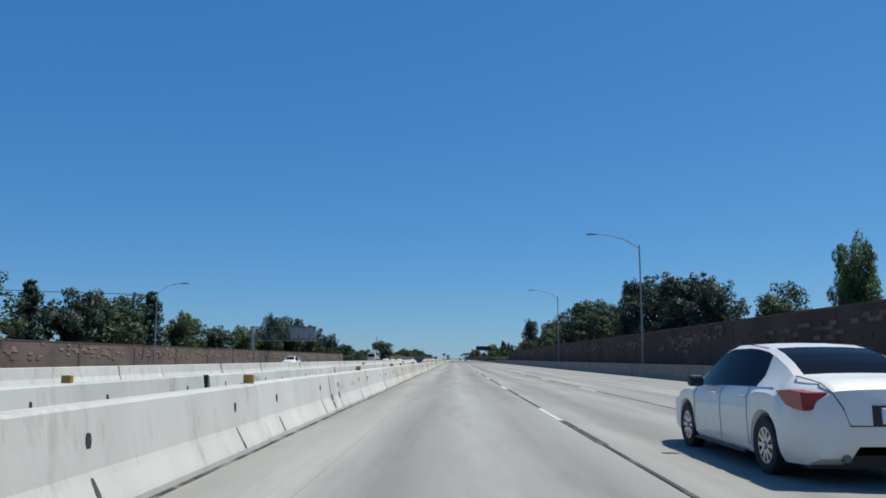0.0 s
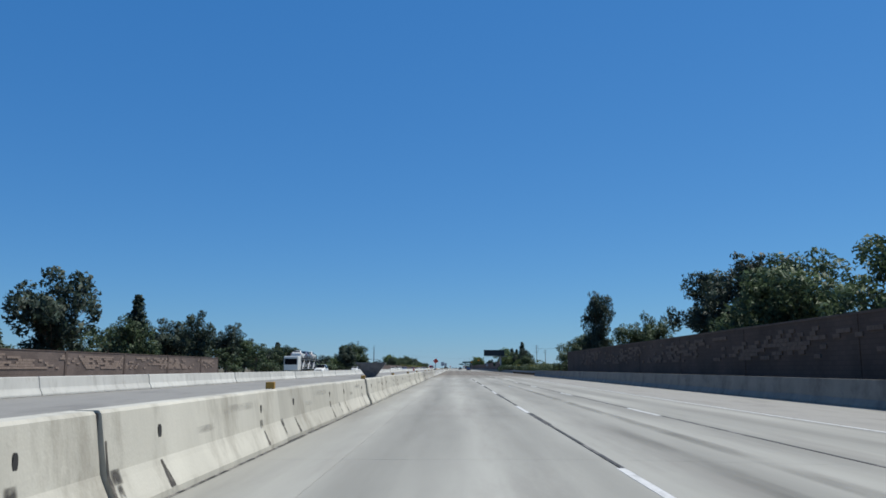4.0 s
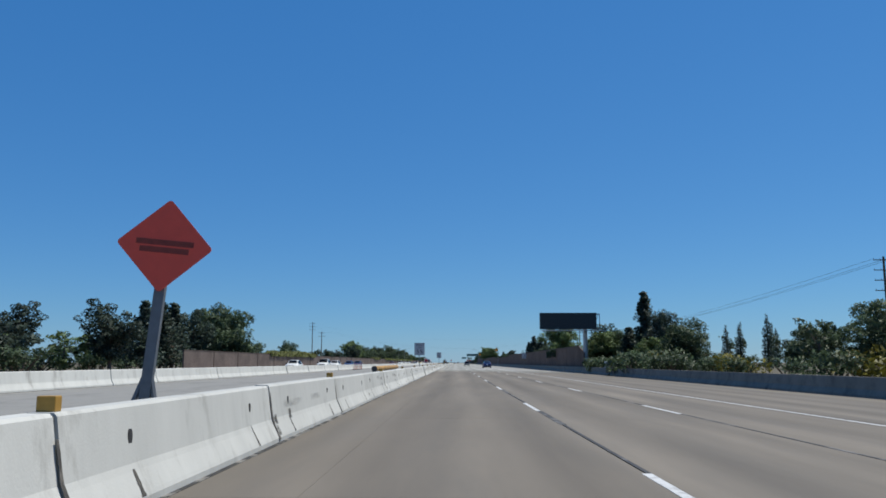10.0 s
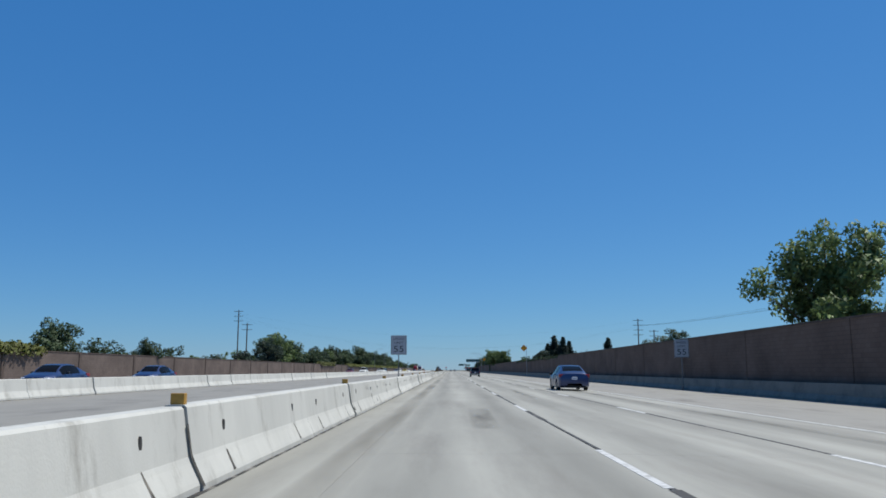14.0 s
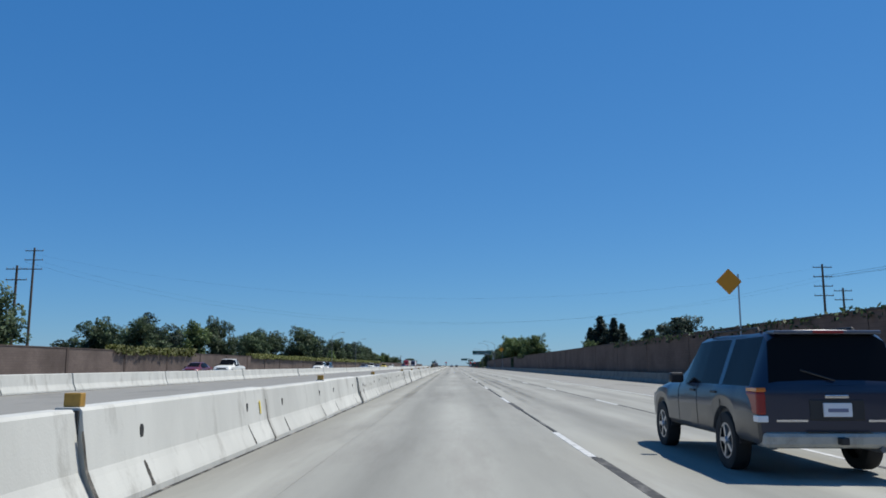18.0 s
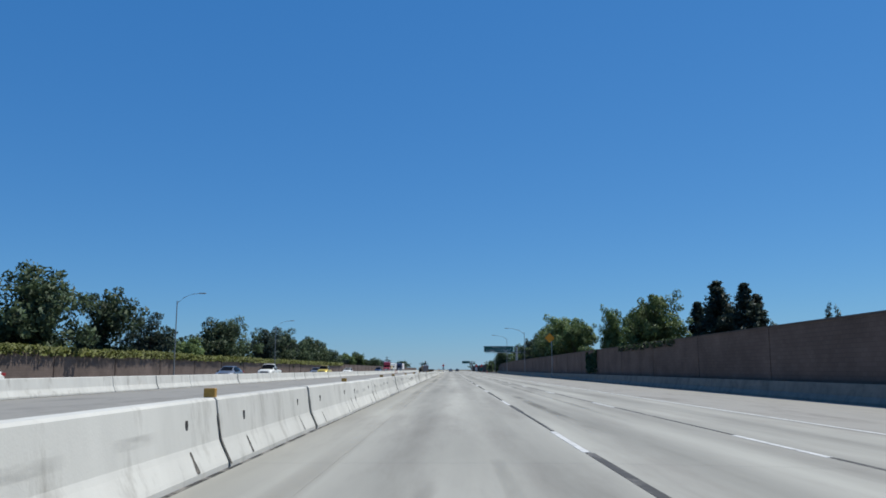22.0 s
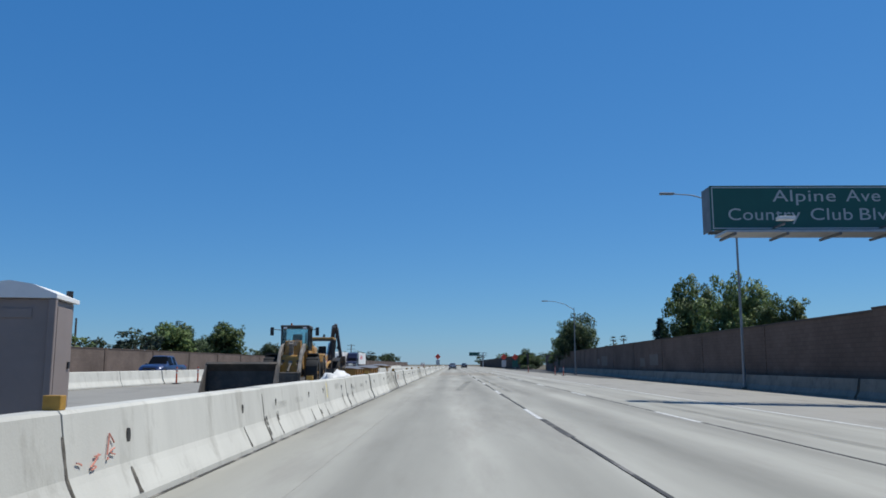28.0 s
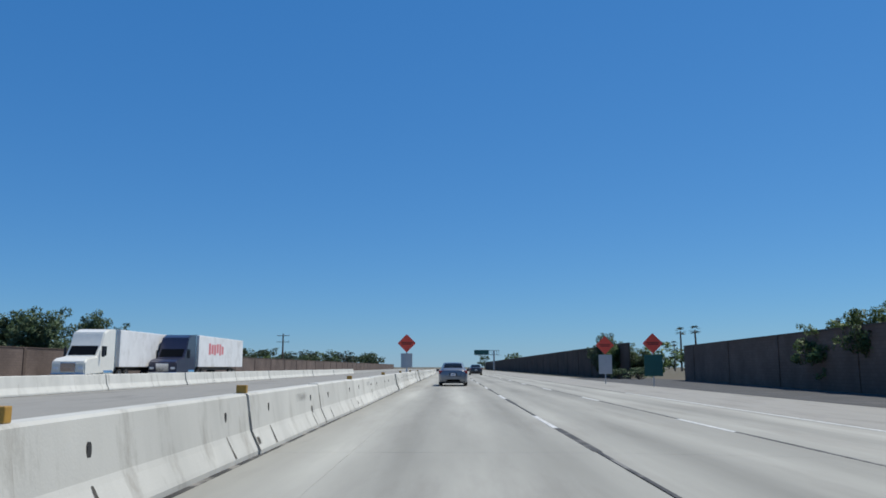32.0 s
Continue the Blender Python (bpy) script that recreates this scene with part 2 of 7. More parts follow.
def zg(x):
    """Height of the ground: the pavement falls away from the lane on both sides."""
    if x > 1.9:
        return -0.02 * (min(x, 16) - 1.9)
    if x < -2.3:
        return -0.002 * (-2.3 - max(x, -45))
    return 0.0

# ---- ground, pavement ----
Y0, Y1 = -40.0, 1500.0
def strip(name, xs, y0, y1, material, lift, step=None):
    bm = bmesh.new()
    ys = [y0, y1] if not step else list(np.arange(y0, y1 + 0.1, step))
    grid = [[bm.verts.new((x, y, zg(x) + lift)) for x in xs] for y in ys]
    for a, b in zip(grid, grid[1:]):
        for i in range(len(xs) - 1):
            bm.faces.new((a[i], a[i + 1], b[i + 1], b[i]))
    return part(name, bm, material)

ground = strip("ground", [-3000, -400, -45, -38, -17, -2.3, 1.9, 16, 400, 3000], -3000, 4900, EARTH, -0.12)
tagged(ground, "dry brown verge and open ground beyond the freeway", "ground", kind="structure")
road = strip("road", [-2.5, 1.9, 8.35, 16, 16.9], Y0, Y1, TAR, -0.045)
tagged(road, "pale concrete freeway lanes with dark sealed joints", "road", kind="structure")
median = strip("median_pavement", [-16.9, -2.35], Y0, Y1, MEDIAN, -0.02, 20)
tagged(median, "grey bare concrete of the closed median work zone", "pavement", kind="structure")
far_road = strip("opposite_road", [-33, -17.1], Y0, Y1, SLAB, -0.01, 20)
tagged(far_road, "concrete lanes of the opposite carriageway", "road", kind="structure")

# lane slabs, joints left dark between them
LANES = [(-1.333, 1.842), (1.866, 5.066), (-2.45, -1.337), (5.088, 8.288), (8.31, 15.9)]
JOINT = 9.144
def slab_bm(x0, x1, count=1):
    bm = bmesh.new()
    for k in range(count):
        box(bm, x0, x1, 0.003 + k * JOINT, JOINT - 0.003 + k * JOINT, -0.045, 0.0)
    for v in bm.verts:
        v.co.z += zg(v.co.x)
    return bm
def tan(k):
    return 240 < Y0 + k * JOINT < 404
def blend(k):
    return 214 < Y0 + k * JOINT < 241 or 403 < Y0 + k * JOINT < 424
def warm(k):
    return 943 < Y0 + k * JOINT < 972
for x0, x1 in LANES[:2]:
    me = tidy(slab_bm(x0, x1), "slab", SLAB)
    me_tan = tidy(slab_bm(x0, x1), "slab", SLAB_TAN)
    me_warm = tidy(slab_bm(x0, x1), "slab", SLAB_WARM)
    me_blend = tidy(slab_bm(x0, x1), "slab", SLAB_BLEND)
    for k in range(112):
        part("slab", me_tan if tan(k) else me_blend if blend(k) else me_warm if warm(k) else me, None, road, loc=(0, Y0 + k * JOINT, 0))
    tagged(part("far_slabs", slab_bm(x0, x1, 54), SLAB, road, loc=(0, Y0 + 112 * JOINT, 0)), kind="stuff")
kt = [k for k in range(166) if tan(k)]
ASPHALT = mat("asphalt_shoulder", (0.07, 0.069, 0.067), 0.9, vary=0.2, scale=1.5, bump=0.3, bscale=80, dirt=(0.11, 0.105, 0.1), dscale=0.5, spec=0.3)
verge = strip("shoulder_asphalt", [14.3, 16, 19.5, 24.5], 945, 1090, ASPHALT, 0.006)
tagged(verge, "dark asphalt shoulder where the off ramp leaves", "pavement", kind="structure")
for x0, x1 in LANES[2:]:
    m0 = SLAB if x0 < 8 else SHOULDER
    for a, n, mm in ((0, kt[0] - 3, m0), (kt[0] - 3, 3, SLAB_BLEND), (kt[0], len(kt), SLAB_TAN), (kt[-1] + 1, 2, SLAB_BLEND), (kt[-1] + 3, 163 - kt[-1], m0)):
        tagged(part("lane_slabs", slab_bm(x0, x1, n), mm, road, loc=(0, Y0 + a * JOINT, 0)), kind="stuff")
def soft_edges(m, u, v, strength, grain, stretch):
    """Lets a mark fade out towards its own edges, broken up by noise."""
    n, l = m.node_tree.nodes, m.node_tree.links
    tc, sx = n.new("ShaderNodeTexCoord"), n.new("ShaderNodeSeparateXYZ")
    l.new(tc.outputs["Generated"], sx.inputs[0])
    def node(op, a, b):
        q = n.new("ShaderNodeMath")
        q.operation, q.use_clamp = op, op != "SUBTRACT"
        for i, w in enumerate((a, b)):
            if isinstance(w, float):
                q.inputs[i].default_value = w
            else:
                l.new(w, q.inputs[i])
        return q.outputs[0]
    def hump(axis, power):
        c = sx.outputs[axis]
        return node("POWER", node("MULTIPLY", node("MULTIPLY", c, node("SUBTRACT", 1.0, c)), 4.0), power)
    mp, t, r = n.new("ShaderNodeMapping"), n.new("ShaderNodeTexNoise"), n.new("ShaderNodeMapRange")
    geo = n.new("ShaderNodeNewGeometry")
    mp.inputs["Scale"].default_value = stretch
    t.inputs["Scale"].default_value, t.inputs["Detail"].default_value = grain, 6
    l.new(geo.outputs["Position"], mp.inputs["Vector"])
    l.new(mp.outputs[0], t.inputs["Vector"])
    l.new(t.outputs["Fac"], r.inputs["Value"])
    r.inputs["From Min"].default_value, r.inputs["From Max"].default_value = 0.3, 0.62
    f = node("MULTIPLY", node("MULTIPLY", hump(u, 0.8), hump(v, 0.45)), node("MULTIPLY", r.outputs[0], strength))
    l.new(f, n["Principled BSDF"].inputs["Alpha"])
    return m
def smear(name, x, w, y0, y1, drift, material):
    """A worn mark on the road from y0 to y1 that drifts sideways."""
    bm, n, cols = bmesh.new(), 12, 4
    a = math.atan2(-drift, y1 - y0)
    length = math.hypot(drift, y1 - y0)
    grid = []
    for j in range(n + 1):
        row = []
        for i in range(cols + 1):
            px, py = w * (i / cols - 0.5), length * j / n
            wx = x + math.cos(a) * px - math.sin(a) * py
            row.append(bm.verts.new((px, py, zg(wx) + 0.0045)))
        grid.append(row)
    for p, q in zip(grid, grid[1:]):
        for i in range(cols):
            bm.faces.new((p[i], p[i + 1], q[i + 1], q[i]))
    o = part(name, bm, material, road)
    o.matrix_basis = Matrix.Translation((x, y0, 0)) @ Matrix.Rotation(a, 4, "Z")
    return o
STAIN = soft_edges(mat("rubbed_out_stripe", (0.155, 0.138, 0.108), 0.85, vary=0.15, scale=2, spec=0.3), "X", "Y", 0.35, 0.8, (1.2, 0.12, 1))
SMEAR = soft_edges(mat("tyre_smear", (0.13, 0.126, 0.112), 0.85, vary=0.2, scale=3, spec=0.3), "X", "Y", 0.42, 1.4, (1.5, 0.2, 1))
# Strip at the barrier foot: shadow line and dirt together, put into dark colour.
SHADE_GRIME = mat("barrier_foot_shade_grime", (0.035, 0.033, 0.03), 0.9, vary=0.4, scale=3, dirt=(0.2, 0.19, 0.17), dscale=1.6, dlo=0.5, dhi=0.58)
for x, w, y0, y1 in ((-1.45, 0.6, 410, 560), (-1.45, 0.4, 560, 700), (-1.5, 0.55, 700, 860)):
    smear("rubbed_stripe", x, w, y0, y1, 0.0, STAIN)
# tyre smears: place, width, start, end, sideways drift
for x, w, y0, y1, drift in ((-0.6, 0.36, 933, 952, 2.25), (0.3, 0.4, 901, 921, 0.9), (3.2, 0.35, 942, 990, 0.6), (2.4, 0.35, 898, 935, -0.1),
                            (2.43, 0.3, 578, 668, 0.1), (2.95, 0.28, 582, 655, 0.15), (3.5, 0.22, 590, 640, 0.0), (2.4, 0.3, 770, 834, 0.15), (2.9, 0.32, 766, 822, 0.1), (4.0, 0.28, 700, 760, 0.2),
                            (-0.5, 0.22, 655, 690, 0.3), (0.8, 0.2, 660, 692, -0.2), (2.65, 0.4, 696, 716, 0.1), (6.4, 0.45, 738, 756, 0.2), (6.1, 0.4, 876, 892, -0.1), (3.2, 0.4, 466, 480, 0.1),
                            (0.5, 0.6, 449, 457, 0.1), (6.5, 0.4, 58, 72, 0.1), (4.1, 0.4, 926, 940, 0.1), (1.0, 0.35, 840, 852, 0.1), (2.8, 0.4, 60, 140, 0.2), (3.9, 0.4, 90, 190, -0.2), (6.9, 0.5, 420, 560, 0.2)):
    smear("tyre_smear", x, w, y0, y1, drift, SMEAR)
part("foot_grime", boxbm(-2.5, -2.405, Y0, 1100, -0.02, 0.006), SHADE_GRIME, road)

# lane markings
DASH = 13.95
def along(table, y):
    """The shift at y from a table of (y, shift), straight between its rows."""
    if y <= table[0][0]:
        return table[0][1]
    for (a, p), (b, q) in zip(table, table[1:]):
        if y <= b:
            return p + (q - p) * (y - a) / (b - a)
    return table[-1][1] + (y - table[-1][0]) * -0.07
DASH_SHIFT = [(14, 8.4), (43, 9.5), (101, 11.1), (201, 13.8), (259, 15.5), (288, 16.1), (328, 15.4), (385, 16.2), (442, 17.2), (540, 17.7), (596, 17.9), (665, 17.3), (721, 17.2), (761, 16.2), (803, 15.5), (870, 13.6), (912, 13.0), (967, 12.1), (1006, 10.2)]
def dash_places(n):
    out = []
    for k in range(n):
        y = -22.0 + k * DASH
        for _ in range(12):
            y = -22.0 + k * DASH + along(DASH_SHIFT, y)
        out.append(y)
    return out
def dash_line(x, n, length=3.66, w=0.11):
    me = tidy(boxbm(x - w / 2, x + w / 2, 0, length, zg(x) - 0.01, zg(x) + 0.004), "lane_dash", PAINT)
    for y in dash_places(n):
        part("lane_dash", me, None, road, loc=(0, y, 0))
BLACKMARK = mat("black_contrast_paint", (0.045, 0.043, 0.04), 0.8, vary=0.3, scale=5, dirt=(0.2, 0.19, 0.17), dscale=2.5, dlo=0.5, dhi=0.72, stretch=(1, 0.4, 1))
def contrast_dash(x, n, length, w):
    me = tidy(boxbm(x - w / 2, x + w / 2, -length, -0.1, zg(x) - 0.01, zg(x) + 0.0036), "contrast_dash", BLACKMARK)
    for y in dash_places(n):
        part("contrast_dash", me, None, road, loc=(0, y, 0))
contrast_dash(1.88, 90, 4.0, 0.12)
contrast_dash(5.1, 90, 3.4, 0.085)
dash_line(1.855, 90, 3.55, 0.1)
dash_line(5.077, 90, 3.55, 0.1)
part("edge_line", boxbm(8.25, 8.35, Y0, 1030, zg(8.3) - 0.02, zg(8.3) + 0.004), PAINT, road)
JT = mat("joint_sealant", (0.035, 0.033, 0.03), 0.7, vary=0.3, scale=3, dirt=(0.17, 0.16, 0.145), dscale=0.5, dlo=0.52, dhi=0.6)
for x, w in ((1.855, 0.025), (5.077, 0.026), (8.3, 0.022)):
    part("joint_seal", boxbm(x - w + 0.03, x + w + 0.03, Y0, 1450, zg(x) - 0.03, zg(x) + 0.003), JT, road)

# ---- temporary concrete barriers ----
BARH, BX = 0.777, -2.74   # height, and place across the road, of the near row
def barrier_profile(h=BARH):
    return [(-0.29, 0), (0.29, 0), (0.29, 0.065), (0.276, 0.1), (0.197, 0.265), (0.175, 0.32), (0.112, h - 0.025), (0.088, h), (-0.088, h), (-0.112, h - 0.025), (-0.175, 0.32), (-0.197, 0.265), (-0.276, 0.1), (-0.29, 0.065)]
KL = 5.83
def face_x(z):
    """How far the lane-side face stands out at height z."""
    return 0.175 - (z - 0.32) * 0.146 if z > 0.32 else 0.197 + (0.265 - z) * 0.479
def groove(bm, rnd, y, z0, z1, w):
    """A ragged dark strip laid on the barrier's face, without depth."""
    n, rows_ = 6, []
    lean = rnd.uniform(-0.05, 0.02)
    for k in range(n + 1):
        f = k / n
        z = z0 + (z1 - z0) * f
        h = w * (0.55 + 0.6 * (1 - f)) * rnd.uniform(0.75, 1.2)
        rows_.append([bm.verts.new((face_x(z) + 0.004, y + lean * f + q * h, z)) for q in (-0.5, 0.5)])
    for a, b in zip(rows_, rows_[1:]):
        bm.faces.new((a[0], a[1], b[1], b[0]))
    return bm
def make_barrier(amber, seed, concrete, label, stains=0):
    rnd = random.Random(seed)
    b = holder("concrete_barrier", label, "barrier", "median barrier segments")
    part("body", prism(bmesh.new(), barrier_profile(), 0.012, KL - 0.012), concrete, b)
    for yy in (1.1, KL - 1.1):
        z = rnd.uniform(0.51, 0.545)
        slot = bmesh.new()
        bmesh.ops.create_cone(slot, cap_ends=True, segments=10, radius1=0.5, radius2=0.5, depth=0.05, matrix=Matrix.Translation((face_x(z) - 0.019, yy, z)) @ Matrix.Rotation(math.pi / 2, 4, "Y") @ Matrix.Diagonal((rnd.uniform(0.115, 0.15), rnd.uniform(0.06, 0.085), 1, 1)))
        part("lifting_slot", slot, DARK, b)
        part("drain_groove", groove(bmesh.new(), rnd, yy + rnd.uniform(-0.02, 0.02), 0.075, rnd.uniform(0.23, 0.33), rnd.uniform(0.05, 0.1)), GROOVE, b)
    part("end_joint", boxbm(-0.09, 0.09, -0.012, 0.012, 0.05, BARH - 0.02), DARK, b)
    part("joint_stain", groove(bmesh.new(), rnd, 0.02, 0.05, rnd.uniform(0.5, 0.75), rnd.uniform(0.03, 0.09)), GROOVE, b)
    def smudge(y, z, l, h, material):
        bm = bmesh.new()
        g = [[bm.verts.new((face_x(z + h * (k / 3 - 0.5)) + 0.004, y + l * (i / 3 - 0.5), z + h * (k / 3 - 0.5))) for i in range(4)] for k in range(4)]
        for p, q in zip(g, g[1:]):
            for i in range(3):
                bm.faces.new((p[i], p[i + 1], q[i + 1], q[i]))
        part("scuff", bm, material, b)
    for k in range(stains):
        smudge(rnd.uniform(0.9, KL - 0.9), rnd.uniform(0.44, 0.62), rnd.uniform(0.5, 1.5), rnd.uniform(0.07, 0.16), SCUFF)
    for k in range(min(2, stains)):
        smudge(rnd.uniform(0.1, 0.22), 0.14 + 0.13 * k + rnd.uniform(0, 0.04), rnd.uniform(0.1, 0.2), rnd.uniform(0.09, 0.14), CHIP)
    if stains:
        smudge(rnd.choice((1.1, KL - 1.1)) + rnd.uniform(-0.1, 0.1), rnd.uniform(0.3, 0.4), rnd.uniform(0.12, 0.3), rnd.uniform(0.1, 0.18), CHIP)
    if amber:
        part("reflector", boxbm(-0.07, 0.06, 0.08, 0.17, BARH, BARH + 0.105, bev=0.008), AMBER, b, "dull amber plastic reflector box")
    return b
GROOVE = mat("dark_groove_mark", (0.06, 0.055, 0.048), 0.95, vary=0.4, scale=9, dirt=(0.22, 0.2, 0.17), dscale=7, dlo=0.5, dhi=0.7)
SCUFF = soft_edges(mat("rubber_scuff", (0.16, 0.155, 0.145), 0.9, vary=0.25, scale=9), "Y", "Z", 0.3, 3.0, (1, 0.6, 2.5))
CHIP = soft_edges(mat("dark_chipped_concrete", (0.06, 0.056, 0.05), 0.95, vary=0.3, scale=12), "Y", "Z", 1.6, 9.0, (1, 1, 1))
DIRTY = "dirty grey-tan precast concrete barrier segment with dark chips"
NEWISH, TANNISH, GREY = "pale weathered precast concrete barrier segment with a dark end joint", "stained tan precast concrete barrier segment with a dark end joint", "grey scuffed precast concrete barrier segment with dark stains"
KINDS = [[make_barrier(amber, seed, c, l, st) for amber in (False, True)] for seed, c, l, st in ((1, KRAIL, NEWISH, 0), (2, KRAIL, NEWISH, 1), (3, KRAIL, NEWISH, 2), (4, KRAIL_TAN, TANNISH, 1), (5, KRAIL_TAN, TANNISH, 2), (6, KRAIL_GREY, GREY, 6), (7, KRAIL_DIRTY, DIRTY, 1))]
kinds = [b for q in KINDS for b in q]
rb = random.Random(5)
# how far each joint lies from an even row of segments
JOINT_SHIFT = [(4, -1.8), (40, -1.3), (70, -0.25), (100, 0.42), (196, 3.0), (225, 3.53), (255, 4.25), (285, 5.15), (315, 5.7), (345, 6.27), (376, 8.5), (383, 9.0), (412, 9.52), (441, 9.5), (535, 9.55), (564, 9.65), (598, 9.35), (627, 9.1), (657, 9.1), (691, 8.52), (720, 8.33), (753, 6.52), (782, 6.27), (799, 5.8), (862, 4.5), (879, 4.28), (888, 1.45), (906, 1.5), (923, 1.08), (951, 0.4), (968, 0.1), (997, -0.73)]
def joint_place(k):
    y = 70.4 + k * KL
    for _ in range(14):
        y = 70.4 + k * KL + along(JOINT_SHIFT, y)
    return y
BARE = [195.9, 598.6]
WITH = [377.3, 997, 1003.2, 39.9, 70.1, 100, 225.5, 255.4, 285.4, 315.1, 412.3, 441.3, 534.7, 563.9, 627.5, 656.7, 691.1, 720, 753.2, 782.1, 799.2, 861.9, 873.4, 905.6, 922.6, 951.1, 968.3]
def lay_near(x, k0, k1):
    even = True
    for k in range(k0, k1):
        y, y2 = joint_place(k), joint_place(k + 1)
        even = not even
        if any(abs(y - q) < 1.5 for q in WITH):
            even = True
        if any(abs(y - q) < 1.5 for q in BARE):
            even = False
        # worn picks the tan stretch, dirty the grey-tan part within it.
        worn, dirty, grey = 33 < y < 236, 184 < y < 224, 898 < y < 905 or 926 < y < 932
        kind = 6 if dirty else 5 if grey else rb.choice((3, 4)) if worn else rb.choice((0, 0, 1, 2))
        m = pose(x + rb.uniform(-0.025, 0.025), y, zg(x) - 0.005, 0, rb.uniform(-0.6, 0.6), rb.uniform(-0.3, 0.3)) @ Matrix.Diagonal((1, (y2 - y) / KL, rb.uniform(0.985, 1.015), 1))
        o = copy_thing(KINDS[kind][even], Matrix())
        o.matrix_basis = m
        o["group"] = "near median barrier segments"
lay_near(BX, -13, 184)
def lay_barriers(x, y_start, n, group, wob):
    for k in range(n):
        m = pose(x + rb.uniform(-wob, wob), y_start + k * KL, zg(x) - 0.005, 0, rb.uniform(-0.5, 0.5), rb.uniform(-0.55, 0.55))
        copy_thing(kinds[rb.choice((0, 1, 2, 4))], m)["group"] = group
far_kind = holder("concrete_barrier", "pale precast concrete barrier segment across the median", "barrier", "far median barrier segments")
part("body", prism(bmesh.new(), barrier_profile(), 0.012, KL - 0.012), KRAIL, far_kind)
part("end_joint", boxbm(-0.09, 0.09, -0.012, 0.012, 0.05, BARH - 0.02), DARK, far_kind)
for k in range(48):
    copy_thing(far_kind, pose(-17.1 + rb.uniform(-0.04, 0.04), -36 + k * KL, zg(-17.1) - 0.005, 0, 0, rb.uniform(-0.35, 0.35)))
bm = bmesh.new()
for k in range(48, 200):
    dx, y = rb.uniform(-0.04, 0.04), -36 + k * KL
    prism(bm, [(a - 17.1 + dx, b + zg(-17.1) - 0.005) for a, b in barrier_profile()], y + 0.03, y + KL - 0.03)
tagged(part("far_barriers", bm, KRAIL), "long row of pale precast concrete barriers across the median", "barrier", kind="stuff")
kinds.append(far_kind)
lay_barriers(-5.3, -36, 25, "second median barrier segments", 0.03)
for k in range(7):
    copy_thing(kinds[2 * (k % 3)], pose(-6.6 + k * 0.4, 936 + k * KL, zg(-6), 0, 0, -4))["group"] = "second median barrier segments"
for k in range(2):
    copy_thing(kinds[2], pose(-4.15 + k * 0.38, 775 + k * KL, zg(-4.5), 0, 0, -4))["group"] = "second median barrier segments"
for b in kinds:
    for o in (*b.children, b):
        bpy.data.objects.remove(o)

# ---- sound walls ----
def wallmat(name, c1, c2, mortar):
    m = mat(name, c1, 0.92, bump=0.0, spec=0.2)
    n, l = m.node_tree.nodes, m.node_tree.links
    geo = n.new("ShaderNodeNewGeometry")
    sx, cx = n.new("ShaderNodeSeparateXYZ"), n.new("ShaderNodeCombineXYZ")
    l.new(geo.outputs["Position"], sx.inputs[0])
    l.new(sx.outputs["Y"], cx.inputs["X"])
    l.new(sx.outputs["Z"], cx.inputs["Y"])
    br = n.new("ShaderNodeTexBrick")
    br.inputs["Scale"].default_value = 1
    br.inputs["Brick Width"].default_value, br.inputs["Row Height"].default_value = 0.4, 0.2
    br.inputs["Mortar Size"].default_value = 0.012
    br.inputs["Color1"].default_value, br.inputs["Color2"].default_value, br.inputs["Mortar"].default_value = (*c1, 1), (*c2, 1), (*mortar, 1)
    l.new(cx.outputs[0], br.inputs["Vector"])
    t = n.new("ShaderNodeTexNoise")
    t.inputs["Scale"].default_value, t.inputs["Detail"].default_value = 0.35, 6
    l.new(geo.outputs["Position"], t.inputs["Vector"])
    r = n.new("ShaderNodeMapRange")
    r.inputs["From Min"].default_value, r.inputs["From Max"].default_value, r.inputs["To Min"].default_value, r.inputs["To Max"].default_value = 0.3, 0.7, 0.75, 1.2
    l.new(t.outputs["Fac"], r.inputs["Value"])
    x = n.new("ShaderNodeMix")
    x.data_type, x.blend_type = "RGBA", "MULTIPLY"
    x.inputs["Factor"].default_value = 1
    l.new(br.outputs["Color"], x.inputs["A"])
    l.new(r.outputs[0], x.inputs["B"])
    b = n["Principled BSDF"]
    l.new(x.outputs["Result"], b.inputs["Base Color"])
    bp = n.new("ShaderNodeBump")
    bp.inputs["Strength"].default_value, bp.inputs["Distance"].default_value = 0.3, 0.02
    bp.invert = True
    l.new(br.outputs["Fac"], bp.inputs["Height"])
    l.new(bp.outputs[0], b.inputs["Normal"])
    return m
WALL = wallmat("sound_wall_block", (0.148, 0.115, 0.1), (0.13, 0.1, 0.087), (0.105, 0.083, 0.074))

# Right wall colour, browner to offset the blue skylight that falls on it.
WALL_BROWN = wallmat("brown_sound_wall_block", (0.155, 0.108, 0.086), (0.135, 0.092, 0.073), (0.112, 0.078, 0.062))
# South and north right walls: their shade is put into this darker brown.
WALL_SHADE = wallmat("shade_darkened_sound_wall_block", (0.088, 0.062, 0.05), (0.076, 0.053, 0.043), (0.063, 0.045, 0.037))
# Raised blocks on the right, darkened in colour for the same shade.
RAISED_SHADE = mat("shade_darkened_split_face_block", (0.125, 0.09, 0.07), 0.9, vary=0.25, scale=4, bump=0.6, bscale=30, rand=0.45, spec=0.2)

